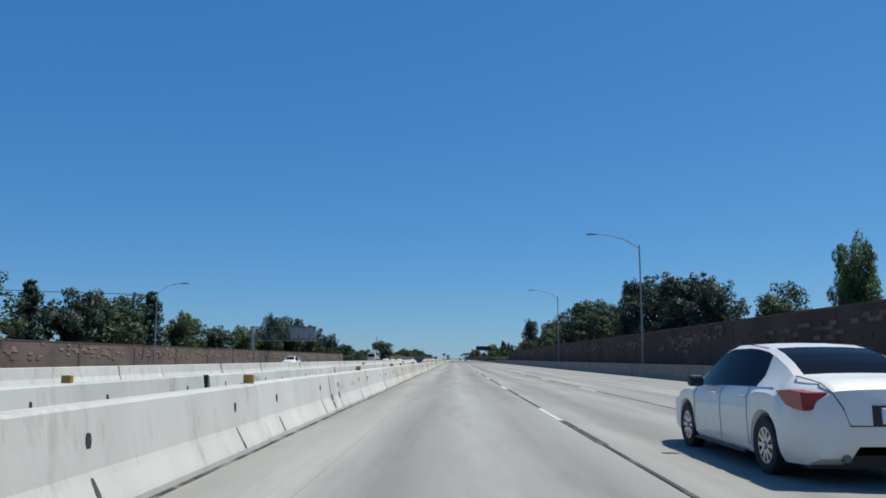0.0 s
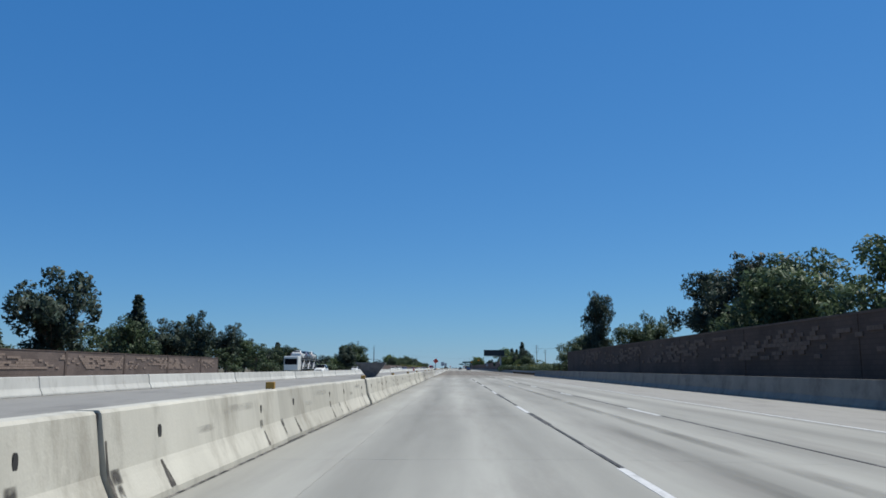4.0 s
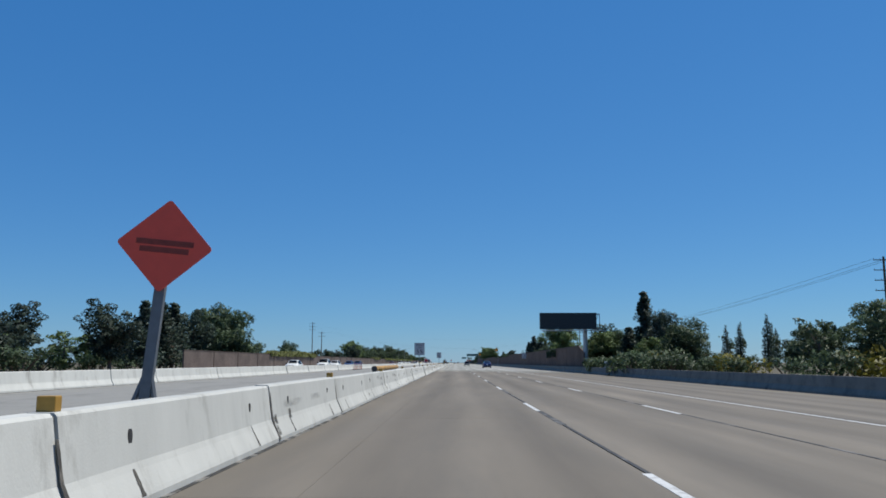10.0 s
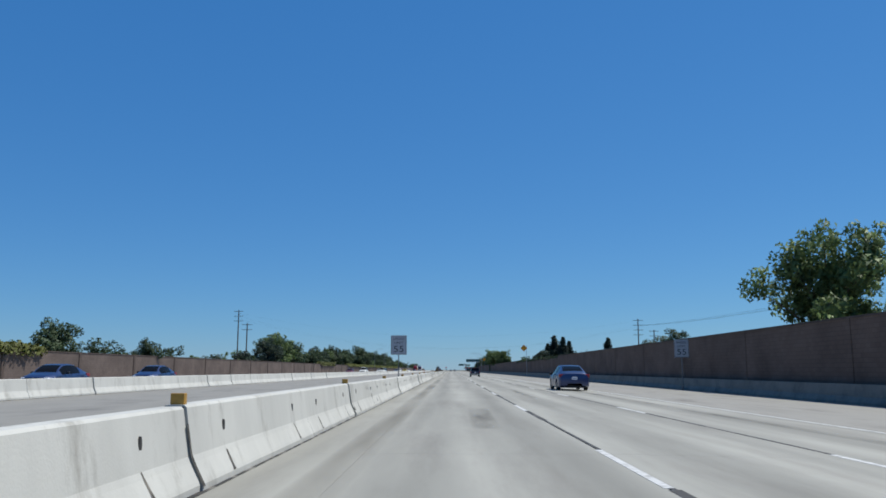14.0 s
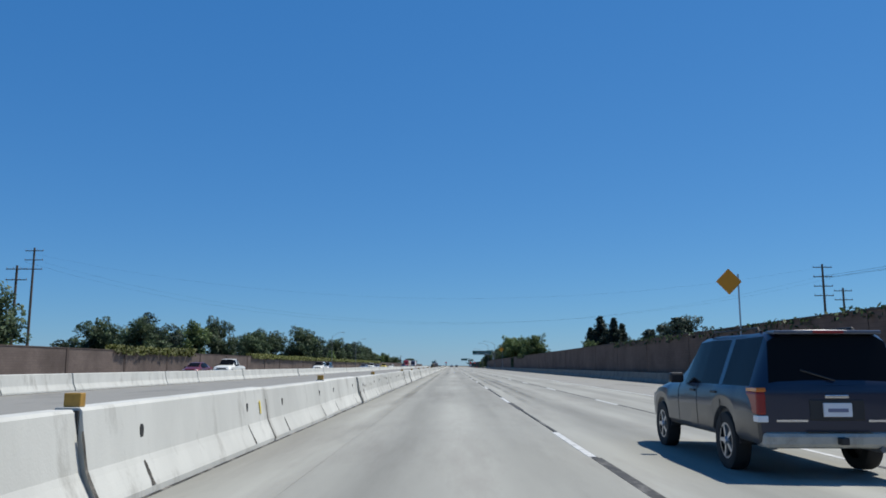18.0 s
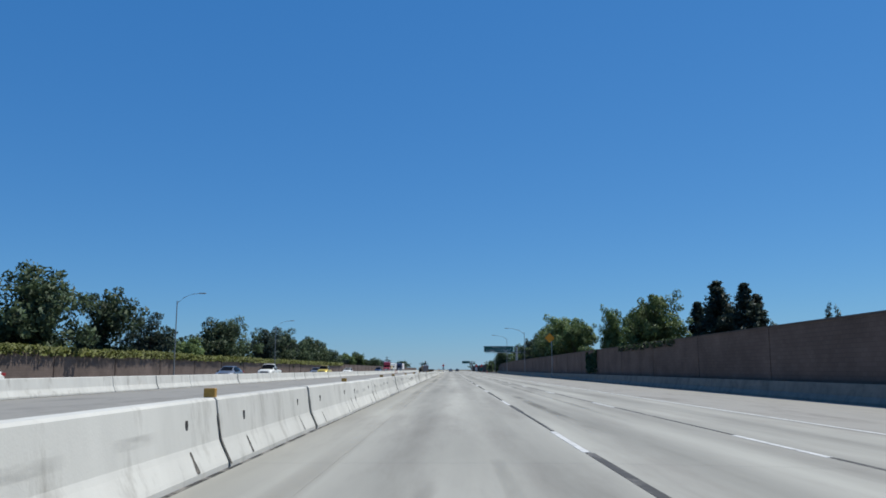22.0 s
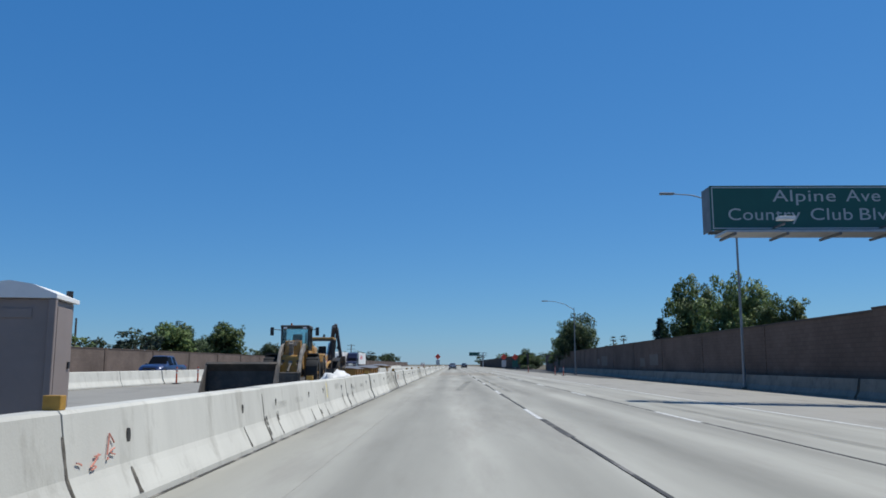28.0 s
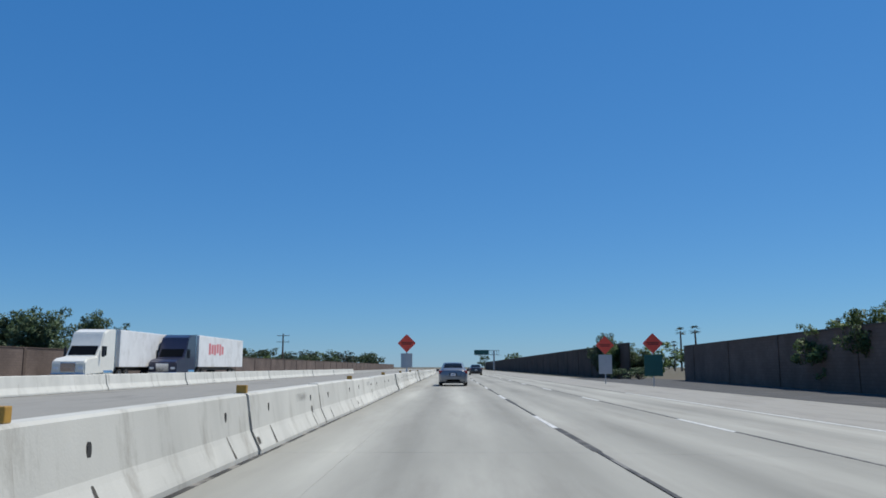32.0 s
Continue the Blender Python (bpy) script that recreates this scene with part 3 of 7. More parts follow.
def sound_wall(name, x, y0, y1, top, label, pil=12.2, cap=True, proud=0.06):
    """A block wall with a cap and pilasters along y."""
    base = zg(x) - 0.1
    face = WALL_SHADE if name in ("wall_right_south", "wall_right_north") else WALL_BROWN if x > 0 else WALL
    w = part(name, boxbm(x - 0.1, x + 0.1, y0, y1, base, top), face)
    tagged(w, label, "wall", kind="structure")
    if cap:
        part("cap", boxbm(x - 0.14, x + 0.14, y0, y1, top + 0.002, top + 0.09), BLOCK, w)
    n = int((y1 - y0) / pil)
    s = -1 if x > 0 else 1
    me = tidy(boxbm(x + s * 0.1, x + s * (0.1 + proud), -0.2, 0.2, base, top - 0.003), "pilaster", face if x > 0 else BLOCK)
    for k in range(1, n + 1):
        part("pilaster", me, None, w, loc=(0, y0 + k * pil, 0))
    return w

RW, RM = 16.0, 17.2
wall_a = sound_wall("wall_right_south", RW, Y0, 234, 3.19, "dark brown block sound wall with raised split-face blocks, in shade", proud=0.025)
wall_b = sound_wall("wall_right_middle", RM, 419.5, 900, 3.3, "brown block sound wall with an ivy patch and a grey footing", proud=0.03)
end = bmesh.new()
prism(end, [(415.2, zg(RM) - 0.1), (415.2, 2.35), (416.4, 2.75), (419.497, 3.3), (419.497, zg(RM) - 0.1)], RM - 0.1, RM + 0.1, "x")
part("stepped_end", end, WALL_BROWN, wall_b)
wall_f = sound_wall("wall_right_ramp", RM, 900, 1022, 3.2, "brown block sound wall that swings away along the off ramp", proud=0.03)
wall_f.matrix_basis = pose(RM, 900, 0) @ pose(0, 0, 0, 0, 0, -1.7) @ pose(-RM, -900, 0)
RG = RM + 3.62
wall_g = sound_wall("wall_right_ramp_end", RG, 1022, 1075, 3.2, "brown block sound wall that curves out along the off ramp")
wall_g.matrix_basis = pose(RG, 1022, 0) @ pose(0, 0, 0, 0, 0, -4.0) @ pose(-RG, -1022, 0)
wall_c = sound_wall("wall_right_north", 21.0, 1085, 1460, 3.85, "brown block sound wall beyond the off ramp")
wall_d = sound_wall("wall_left_south", -33.5, Y0, 236, 2.46, "sunlit brown block sound wall with raised blocks")
wall_e = sound_wall("wall_left_north", -33.5, 407, 1460, 2.56, "sunlit brown block sound wall with hedge above it")

def raised(wall, x, s, y0, y1, zlo, zhi, n, seed):
    rnd = random.Random(seed)
    me = tidy(boxbm(-0.035, 0.035, -0.3, 0.3, -0.095, 0.095, bev=0.012), "block", RAISED_SHADE if x > 0 else BLOCK_RAISED)
    used = set()
    while len(used) < n:
        y = rnd.uniform(y0, y1)
        row = int(rnd.triangular(0, (zhi - zlo) / 0.2, (zhi - zlo) / 0.2 * 0.6))
        col = int(y / 0.61)
        wave = 0.5 + 0.5 * math.sin(y * 0.35 + row * 0.4)
        if (row, col) in used or rnd.random() > wave:
            continue
        used.add((row, col))
        part("block", me, None, wall, loc=(x + s * 0.12, col * 0.61 + (row % 2) * 0.3, zlo + row * 0.2 + 0.1))
raised(wall_a, RW, -1, 20, 140, 1.5, 3.0, 260, 3)
raised(wall_d, -33.5, 1, 50, 150, 1.0, 2.3, 240, 4)
def raised_rest(wall, x, s, y0, y1, zlo, zhi, n, seed):
    """The farther raised blocks, joined."""
    rnd = random.Random(seed)
    used = set()
    V, F = [], []
    while len(used) < n:
        y, row = rnd.uniform(y0, y1), rnd.randrange(int((zhi - zlo) / 0.2))
        key = (row, int(y / 0.61))
        if key in used or rnd.random() > 0.5 + 0.5 * math.sin(y * 0.35 + row * 0.4):
            continue
        used.add(key)
        cx, cy, cz = x + s * 0.12, key[1] * 0.61 + (row % 2) * 0.3, zlo + row * 0.2 + 0.1
        i = len(V)
        V += [(cx + a * 0.035, cy + b * 0.295, cz + c * 0.092) for a in (-1, 1) for b in (-1, 1) for c in (-1, 1)]
        F += [(i, i + 1, i + 3, i + 2), (i + 4, i + 6, i + 7, i + 5), (i, i + 4, i + 5, i + 1), (i + 2, i + 3, i + 7, i + 6), (i + 1, i + 5, i + 7, i + 3), (i, i + 2, i + 6, i + 4)]
    me = bpy.data.meshes.new("far_blocks")
    me.from_pydata(V, [], F)
    me.materials.append(RAISED_SHADE if x > 0 else BLOCK_RAISED)
    tagged(part("far_blocks", me, None, wall), kind="stuff")
raised_rest(wall_a, RW, -1, 140, 225, 1.5, 3.0, 330, 5)
raised_rest(wall_d, -33.5, 1, 150, 234, 1.0, 2.3, 380, 6)

def solid_barrier(name, x, y0, y1, h, label):
    bm = bmesh.new()
    s = -1 if x > 0 else 1
    prism(bm, [(x - s * 0.1, zg(x) - 0.1), (x + s * 0.35, zg(x) - 0.1), (x + s * 0.33, zg(x) + 0.08), (x + s * 0.2, zg(x) + 0.3), (x + s * 0.12, zg(x) + h), (x - s * 0.1, zg(x) + h)], y0, y1)
    return tagged(part(name, bm, WALLBASE), label, "barrier", kind="structure")
solid_barrier("barrier_right_south", 13.95, Y0, 258, 0.95, "grey cast concrete safety barrier at the wall foot")
ramp_foot = solid_barrier("barrier_right_ramp", RM - 0.65, 900.2, 1015, 0.8, "grey cast concrete safety barrier at the foot of the ramp wall")
ramp_foot.matrix_basis = wall_f.matrix_basis.copy()
solid_barrier("barrier_right_middle", RM - 0.65, 330, 900, 0.8, "grey cast concrete safety barrier at the wall foot")
REPAINT = mat("repainted_patch", (0.17, 0.14, 0.122), 0.9, vary=0.12, scale=1.5, spec=0.2)
for y, l, z0, z1 in ((938, 3.4, 1.0, 2.0), (943.5, 2.2, 0.9, 1.7), (965, 4.5, 0.9, 2.1), (971, 2.4, 1.0, 1.8)):
    part("repainted_patch", boxbm(RM - 0.112, RM - 0.104, y, y + l, z0, z1), REPAINT, wall_f)

# ---- trees ----
def leaf_mesh(name, clumps, per, size, material, seed, droop=0.0):
    """Leaf sprays scattered over clumps (centre, radii): each spray is a bent quad."""
    g = np.random.default_rng(seed)
    V, F, N = [], [], []
    for c, r in clumps:
        n = max(12, int(1.12 * per * (r[0] * r[1] * r[2]) ** (2 / 3)))
        d = g.normal(size=(n, 3))
        d /= np.linalg.norm(d, axis=1)[:, None]
        p = np.array(c) + d * np.array(r) * (g.uniform(0.55, 1.08, (n, 1)))
        a = g.normal(size=(n, 3)) + d * 0.2
        a[:, 2] -= droop
        a /= np.linalg.norm(a, axis=1)[:, None]
        b = np.cross(a, g.normal(size=(n, 3)))
        b /= np.linalg.norm(b, axis=1)[:, None] + 1e-9
        k = np.cross(a, b)
        turn = np.sign(np.sum(np.cross(a, b) * d, axis=1, keepdims=True)) * -1
        b = b * np.where(turn == 0, 1, turn)
        soft_n = d + g.normal(size=(n, 3)) * 0.14 + np.array([0, 0, 0.15])
        N.append(np.repeat(soft_n / np.linalg.norm(soft_n, axis=1)[:, None], 3, axis=0))
        s = size * g.uniform(0.5, 1.3, (n, 1))
        i = sum(len(q) for q in V)
        V.append(np.stack([p - a * s, p + b * s * 0.9 + k * s * 0.25, p + a * s], 1).reshape(-1, 3))
        F.append((i + np.arange(n * 3)).reshape(-1, 3))
    me = bpy.data.meshes.new(name)
    me.from_pydata(np.concatenate(V).tolist(), [], np.concatenate(F).tolist())
    me.shade_smooth()
    me.normals_split_custom_set_from_vertices(np.concatenate(N).tolist())
    me.materials.append(material)
    return me

def broad_tree(seed, leaf, spread=0.42, low=0.14, label="dark green broadleaf tree behind the freeway wall", fine=2, lump=(0.08, 0.15), core=0.17):
    """A tree of unit height."""
    rnd = random.Random(seed)
    t = holder("tree", label, "tree", "roadside trees")
    bm = bmesh.new()
    tube(bm, [(0, 0, -0.02), (0.008, 0.004, 0.18), (-0.006, 0.01, 0.38), (0.01, 0, 0.6)], 0.03, 0.014, 8 if fine else 5)
    clumps = []
    for k in range(27 if fine else 16):
        a = k * 2.4 + rnd.uniform(-0.4, 0.4)
        z0 = rnd.uniform(0.2, 0.55)
        h = rnd.uniform(low, 0.9)
        rr = spread * math.sin(math.pi * min(1, max(0.1, (h - low * 0.5) / (1.08 - low * 0.5)))) * rnd.uniform(0.4, 1.12)
        e = Vector((math.cos(a) * rr, math.sin(a) * rr, h))
        tube(bm, [(0, 0, z0), (e.x * 0.5, e.y * 0.5, z0 + (h - z0) * 0.6), e], 0.006, 0.002, 5 if fine == 2 else 3)
        s = rnd.uniform(*lump)
        clumps.append((e, (s, s, s * rnd.uniform(0.7, 1.0))))
        inner = s * rnd.uniform(0.8, 1.1)
        if fine:
            clumps.append((Vector((e.x * 0.45, e.y * 0.45, z0 + (h - z0) * 0.8)), (inner, inner, inner)))
        for q in range(3):
            o = Vector((rnd.uniform(-1, 1), rnd.uniform(-1, 1), rnd.uniform(-0.7, 0.9))) * s * 1.15
            s2 = s * rnd.uniform(0.35, 0.65)
            clumps.append((e + o, (s2, s2, s2 * 0.85)))
    clumps.append((Vector((0, 0, 0.52)), (core, core, core * 1.5)))
    clumps.append((Vector((0.02, 0, 0.92)), (0.07, 0.07, 0.08)))
    part("trunk", bm, BARK, t)
    part("crown", leaf_mesh("crown", clumps, (1500, 8500, 18000)[fine], (0.045, 0.025, 0.018)[fine], leaf, seed), None, t)
    return t

def conifer(seed, leaf, width=0.2, start=0.12, label="tall dark conifer with drooping branches"):
    rnd = random.Random(seed)
    t = holder("conifer_tree", label, "tree", "roadside trees")
    bm = bmesh.new()
    tube(bm, [(0, 0, -0.02), (0.004, 0, 0.4), (0, 0.003, 0.98)], 0.022, 0.004, 8)
    clumps = []
    z = start
    while z < 0.985:
        for k in range(7):
            a = rnd.uniform(0, 6.28)
            r = width * (1 - z) ** 0.75 * rnd.uniform(0.5, 1.12) + 0.006
            e = Vector((math.cos(a) * r, math.sin(a) * r, z + rnd.uniform(-0.035, 0.02)))
            tube(bm, [(0, 0, z), e], 0.005, 0.002, 3)
            for f in (0.3, 0.62, 0.95):
                s = 0.028 + 0.042 * (1 - z) * rnd.uniform(0.7, 1.2)
                clumps.append((Vector((0, 0, z)).lerp(e, f), (s * 1.1, s * 1.1, s * 0.85)))
        z += 0.034 + 0.01 * rnd.random()
    part("trunk", bm, BARK, t)
    part("crown", leaf_mesh("crown", clumps, 3600, 0.02, leaf, seed, 0.4), None, t)
    return t

def cypress(seed):
    rnd = random.Random(seed)
    t = holder("cypress_tree", "slim dark column-shaped cypress", "tree", "roadside trees")
    clumps = []
    for k in range(26):
        z = 0.08 + 0.9 * k / 26
        r = 0.085 * math.sin(math.pi * min(1, 0.25 + 0.75 * k / 26)) + 0.01
        clumps.append((Vector((rnd.uniform(-0.015, 0.015), rnd.uniform(-0.015, 0.015), z)), (r, r, 0.05)))
    part("trunk", tubebm([(0, 0, -0.02), (0, 0, 0.9)], 0.015, 0.004, 6), BARK, t)
    part("crown", leaf_mesh("crown", clumps, 14000, 0.018, LEAF_PINE, seed), None, t)
    return t

def palm(seed):
    rnd = random.Random(seed)
    t = holder("palm_tree", "tall fan palm with a round head", "tree", "palms")
    part("trunk", tubebm([(0, 0, -0.02), (0.01, 0, 0.5), (0, 0, 0.88)], 0.016, 0.011, 8), BARK, t)
    bm = bmesh.new()
    for k in range(46):
        a, el = rnd.uniform(0, 6.28), rnd.uniform(-0.9, 1.3)
        d = Vector((math.cos(a) * math.cos(el), math.sin(a) * math.cos(el), math.sin(el)))
        s = d.cross(Vector((0, 0, 1))).normalized() if abs(d.z) < 0.98 else Vector((1, 0, 0))
        c = Vector((0, 0, 0.88))
        for w in (-1.0, -0.5, 0, 0.5, 1.0):
            tip = c + d * 0.11 + s * w * 0.035 - Vector((0, 0, 0.012 * abs(w)))
            q = c + d * 0.05
            bm.faces.new([bm.verts.new(q - s * 0.004), bm.verts.new(q + s * 0.004), bm.verts.new(tip)])
    part("crown", bm, LEAF_PINE, t)
    return t

def bush(seed, leaf, label):
    rnd = random.Random(seed)
    t = holder("bush", label, "bush", "roadside bushes")
    cl, bm = [], bmesh.new()
    for k in range(12):
        a, r = rnd.uniform(0, 6.28), rnd.uniform(0.1, 0.55)
        s = rnd.uniform(0.2, 0.34)
        e = Vector((math.cos(a) * r, math.sin(a) * r, rnd.uniform(0.2, 0.7)))
        tube(bm, [(0, 0, 0), e], 0.02, 0.008, 5)
        cl.append((e, (s, s, s * 0.85)))
    part("stem", bm, BARK, t)
    part("foliage", leaf_mesh("foliage", cl, 900, 0.055, leaf, seed), None, t)
    return t

OAKS = [broad_tree(11, LEAF_OAK, 0.44), broad_tree(12, LEAF_OAK, 0.5, 0.12), broad_tree(13, LEAF_OAK, 0.38)]
BRIGHTS = [broad_tree(14, LEAF_BRIGHT, 0.42, 0.2, "bright green leafy tree behind the freeway wall", lump=(0.08, 0.14), core=0.14), broad_tree(15, LEAF_BRIGHT, 0.36, 0.26, "tall bright green airy tree behind the wall", lump=(0.08, 0.135), core=0.17)]
PINES = [conifer(21, LEAF_PINE, 0.23), conifer(22, LEAF_PINE, 0.27, 0.16), broad_tree(23, LEAF_PINE, 0.38, 0.28, "dark pine with an open uneven crown", lump=(0.07, 0.125), core=0.14), broad_tree(24, LEAF_PINE, 0.34, 0.3, "dark pine with an open uneven crown", lump=(0.065, 0.12), core=0.13)]
MID = {"o": [broad_tree(61, LEAF_OAK, 0.46, fine=1), broad_tree(62, LEAF_OAK, 0.4, 0.12, fine=1)], "b": [broad_tree(63, LEAF_BRIGHT, 0.4, 0.2, "bright green leafy tree behind the far wall", 1, (0.08, 0.14), 0.15)],
       "q": [broad_tree(64, LEAF_PINE, 0.38, 0.28, "dark open-crowned pine behind the far wall", 1, (0.07, 0.13), 0.15)]}
FAR = [broad_tree(51, LEAF_OAK, 0.44, fine=0), broad_tree(52, LEAF_OAK, 0.5, fine=0), broad_tree(53, LEAF_PINE, 0.36, 0.25, "dark pine in the distance", 0), broad_tree(54, LEAF_BRIGHT, 0.42, fine=0)]
CYP, PALM = cypress(31), palm(32)
BUSHES = [bush(41, LEAF_OAK, "low dark green shrub on the verge"), bush(42, LEAF_YELLOW, "low yellow-green flowering shrub")]
TEMPLATES = FAR + [t for q in MID.values() for t in q] + OAKS + BRIGHTS + PINES + [CYP, PALM] + BUSHES
rt = random.Random(77)
def plant(kind, x, y, top, wide=1.0):
    """kind: o, b, p, c (cypress), m (palm), s (shrub), y (yellow shrub); top: height of the tip over the road."""
    src = {"o": OAKS, "b": BRIGHTS, "p": PINES[:2], "q": PINES[2:], "f": FAR, "c": [CYP], "m": [PALM], "s": BUSHES[:1], "y": BUSHES[1:]}[kind]
    if x < 0 and kind in MID:
        src = MID[kind]
    base = zg(x) - 0.15
    h = top - base
    m = pose(x, y, base, 0, 0, rt.uniform(0, 360)) @ Matrix.Diagonal((h * wide, h * wide, h, 1))
    return copy_thing(rt.choice(src), m)

PLANTS = {
    "right": [("b", 23, 45, 7.9, 0.42), ("o", 23, 55, 6.4, 0.72), ("q", 24.5, 75, 8.4, 0.8), ("q", 25, 82, 10.0), ("q", 25, 92, 10.8, 1.1), ("q", 24.5, 107, 12.0, 0.55),
              ("o", 23, 118, 8.3), ("q", 25, 132, 10.4, 1.2), ("q", 24, 140, 11.6, 1.1), ("o", 25, 147, 12.0, 1.0), ("q", 24, 153, 10.6, 0.7), ("o", 23, 163, 8.0, 1.1), ("o", 23, 176, 8.8, 1.1), ("q", 24, 186, 10.2, 0.9), ("q", 25, 198, 10.4), ("o", 22, 214, 7.5), ("q", 24.6, 258, 14.0, 0.5),
              ("o", 24, 264, 7.0, 1.2), ("o", 25, 273, 7.4, 1.2), ("o", 25.5, 284, 7.2, 1.2), ("o", 28, 298, 4.6, 1.3), ("o", 33, 318, 4.4, 1.2), ("o", 40, 345, 7.0), ("c", 45, 330, 9.0), ("c", 52, 350, 10), ("o", 60, 380, 8), ("o", 44, 392, 7.5, 1.2), ("o", 38, 372, 7.0, 1.2), ("c", 45, 435, 7.6), ("c", 43.5, 437, 7.2), ("c", 45, 424, 8.2), ("c", 78, 505, 11), ("c", 82, 512, 10), ("o", 70, 470, 8.5, 1.3), ("o", 60, 440, 8, 1.3),
              ("b", 20, 417, 5.2, 1.1), ("b", 21.5, 420, 5.5, 1.1), ("p", 22.5, 412, 5.6, 1.4), ("o", 24, 418, 5.6, 1.2), ("s", 18, 412, 2.2, 1.3), ("s", 19.4, 408, 2.3, 1.3), ("s", 20.6, 404, 2.2, 1.3), ("s", 17.6, 406, 1.8, 1.3), ("s", 22.4, 407, 2.8, 1.3), ("b", 23.6, 405, 4.2, 1.2), ("q", 25.5, 408, 7.6, 0.8), ("p", 25.5, 416, 10.4, 1.1), ("o", 26, 398, 6.0), ("o", 24, 436, 7.2), ("b", 23, 482, 10.4, 0.9), ("o", 24, 520, 5.5), ("p", 25, 560, 6.2), ("c", 30, 585, 7.0), ("q", 24, 637, 6.2, 0.9), ("p", 24, 641, 6.0, 2.2), ("q", 24, 645, 5.9, 0.9), ("p", 24, 653, 5.4, 2.0),
              ("b", 24.6, 699, 5.8, 0.7), ("p", 53, 838, 18.6, 1.2), ("p", 57, 834, 17.4, 1.2), ("p", 60.5, 837, 15.6, 1.2), ("p", 50, 841, 14.4, 1.2), ("q", 55, 839, 14.5, 0.9), ("q", 59, 838, 12.5, 0.9), ("b", 22, 767, 9.2, 0.8), ("b", 22, 774, 8.0, 0.7), ("b", 22, 788, 9.4, 0.42), ("o", 24, 801, 5.9, 0.6), ("b", 24, 795, 5.8, 0.55), ("b", 22, 821, 9.8, 0.9), ("c", 51, 788, 10.4), ("c", 52.2, 788, 9.9), ("c", 53, 770, 9.6), ("c", 55, 768, 9.2), ("c", 58, 771, 9.8), ("b", 21.5, 827, 10.8), ("o", 22.5, 837, 10.8), ("b", 22, 849, 10.2), ("o", 22, 862, 9.6), ("o", 22, 873, 8.4),
              ("q", 22, 899, 9.4, 0.75), ("b", 21.5, 920, 5.8, 0.8), ("b", 22, 928, 8.2, 0.75), ("b", 22.8, 942, 9.6, 0.66), ("o", 22, 1003, 9.8, 0.82), ("b", 22, 1012, 8.4, 0.85), ("o", 22, 1020, 7.0, 0.75), ("m", 84, 1280, 16.0, 1.5), ("m", 89.3, 1280, 16.6, 1.5), ("m", 81.5, 1280, 10.8, 1.5), ("p", 45, 1038, 10.8, 1.3), ("o", 23, 1027, 4.9, 0.9), ("b", 22.5, 1034, 4.3, 0.9), ("b", 22.8, 1039, 3.9, 1.1), ("o", 22, 1103, 5.8, 0.8), ("b", 20.6, 1091, 3.9, 1.1), ("b", 22, 1095, 4.0, 1.1), ("o", 23.6, 1092, 3.5, 1.2), ("s", 19.6, 1084, 1.2, 1.4), ("s", 21.2, 1081, 1.4, 1.4), ("o", 40, 960, 5.5)],
    "left": [("q", -60, 60, 9), ("o", -44, 70, 8.4, 1.2), ("p", -46, 84, 9.6, 1.2), ("q", -43, 88, 8.8), ("o", -43, 95, 8.6, 1.2), ("p", -44, 113, 10.8, 1.2), ("q", -45, 104, 9.4), ("b", -43, 126, 8.6, 0.7), ("o", -42, 120, 7.2), ("o", -46, 150, 7.2, 1.3), ("b", -44, 165, 8.0), ("o", -44, 187, 11.6, 0.8), ("q", -44, 210, 12.0), ("p", -42, 228, 10.6, 1.1), ("o", -40, 222, 7.0),
             ("q", -45, 280, 9.6, 0.8), ("q", -46, 266, 10.8, 0.7), ("o", -62, 270, 9.0, 1.2), ("o", -58, 290, 8.6, 1.3), ("q", -52, 268, 9.8), ("o", -70, 330, 10, 1.4), ("o", -60, 350, 9, 1.4), ("q", -94, 476, 13.6), ("o", -84, 426, 9.6, 1.3), ("p", -37.5, 410, 8.8, 1.3), ("p", -36.5, 402, 8.2, 1.3), ("p", -38.5, 417, 9.2, 1.3), ("q", -36.4, 393, 7.4), ("p", -60, 393, 9.8, 1.3), ("o", -52, 372, 8.0, 1.3), ("o", -58, 398, 7.8, 1.4), ("o", -60, 386, 8.0, 1.4), ("o", -43, 449, 11.2), ("o", -39, 445, 10.6), ("q", -42, 436, 9.0),
             ("o", -45, 523, 6.8), ("o", -34.8, 523, 4.6, 0.8), ("q", -36, 590, 7.0), ("b", -39, 608, 9.2, 1.2), ("o", -38, 620, 8.0), ("o", -37, 640, 6.0), ("q", -38, 659, 7.4), ("o", -37, 652, 6.4), ("b", -38.5, 675, 7.6, 0.9), ("o", -38, 711, 7.8), ("o", -38, 768, 9.8, 0.9), ("q", -37, 779, 7.6), ("o", -37, 682, 8.6, 0.8), ("c", -37, 692, 6.6), ("o", -36, 702, 7.2), ("o", -39.5, 730, 8.4), ("o", -37, 751, 10.2), ("b", -36, 790, 5.5), ("o", -37, 806, 9.0), ("o", -38, 818, 9.4, 1.1), ("q", -37, 838, 9.0), ("o", -37, 851, 9.2, 1.1), ("q", -38, 862, 8.6), ("o", -39, 878, 8.6, 1.2), ("o", -40, 900, 9.6, 1.2), ("o", -39, 935, 7.6, 1.2), ("b", -37, 998, 8.1),
             ("o", -36.5, 890, 9.4), ("o", -38, 912, 7.0), ("b", -38, 975, 6.8, 1.2), ("o", -40, 985, 7.2), ("o", -36, 1061, 5.9), ("o", -38.5, 1077, 6.6), ("o", -83, 1141, 11.8), ("o", -38, 1030, 5.4, 1.2)],
}
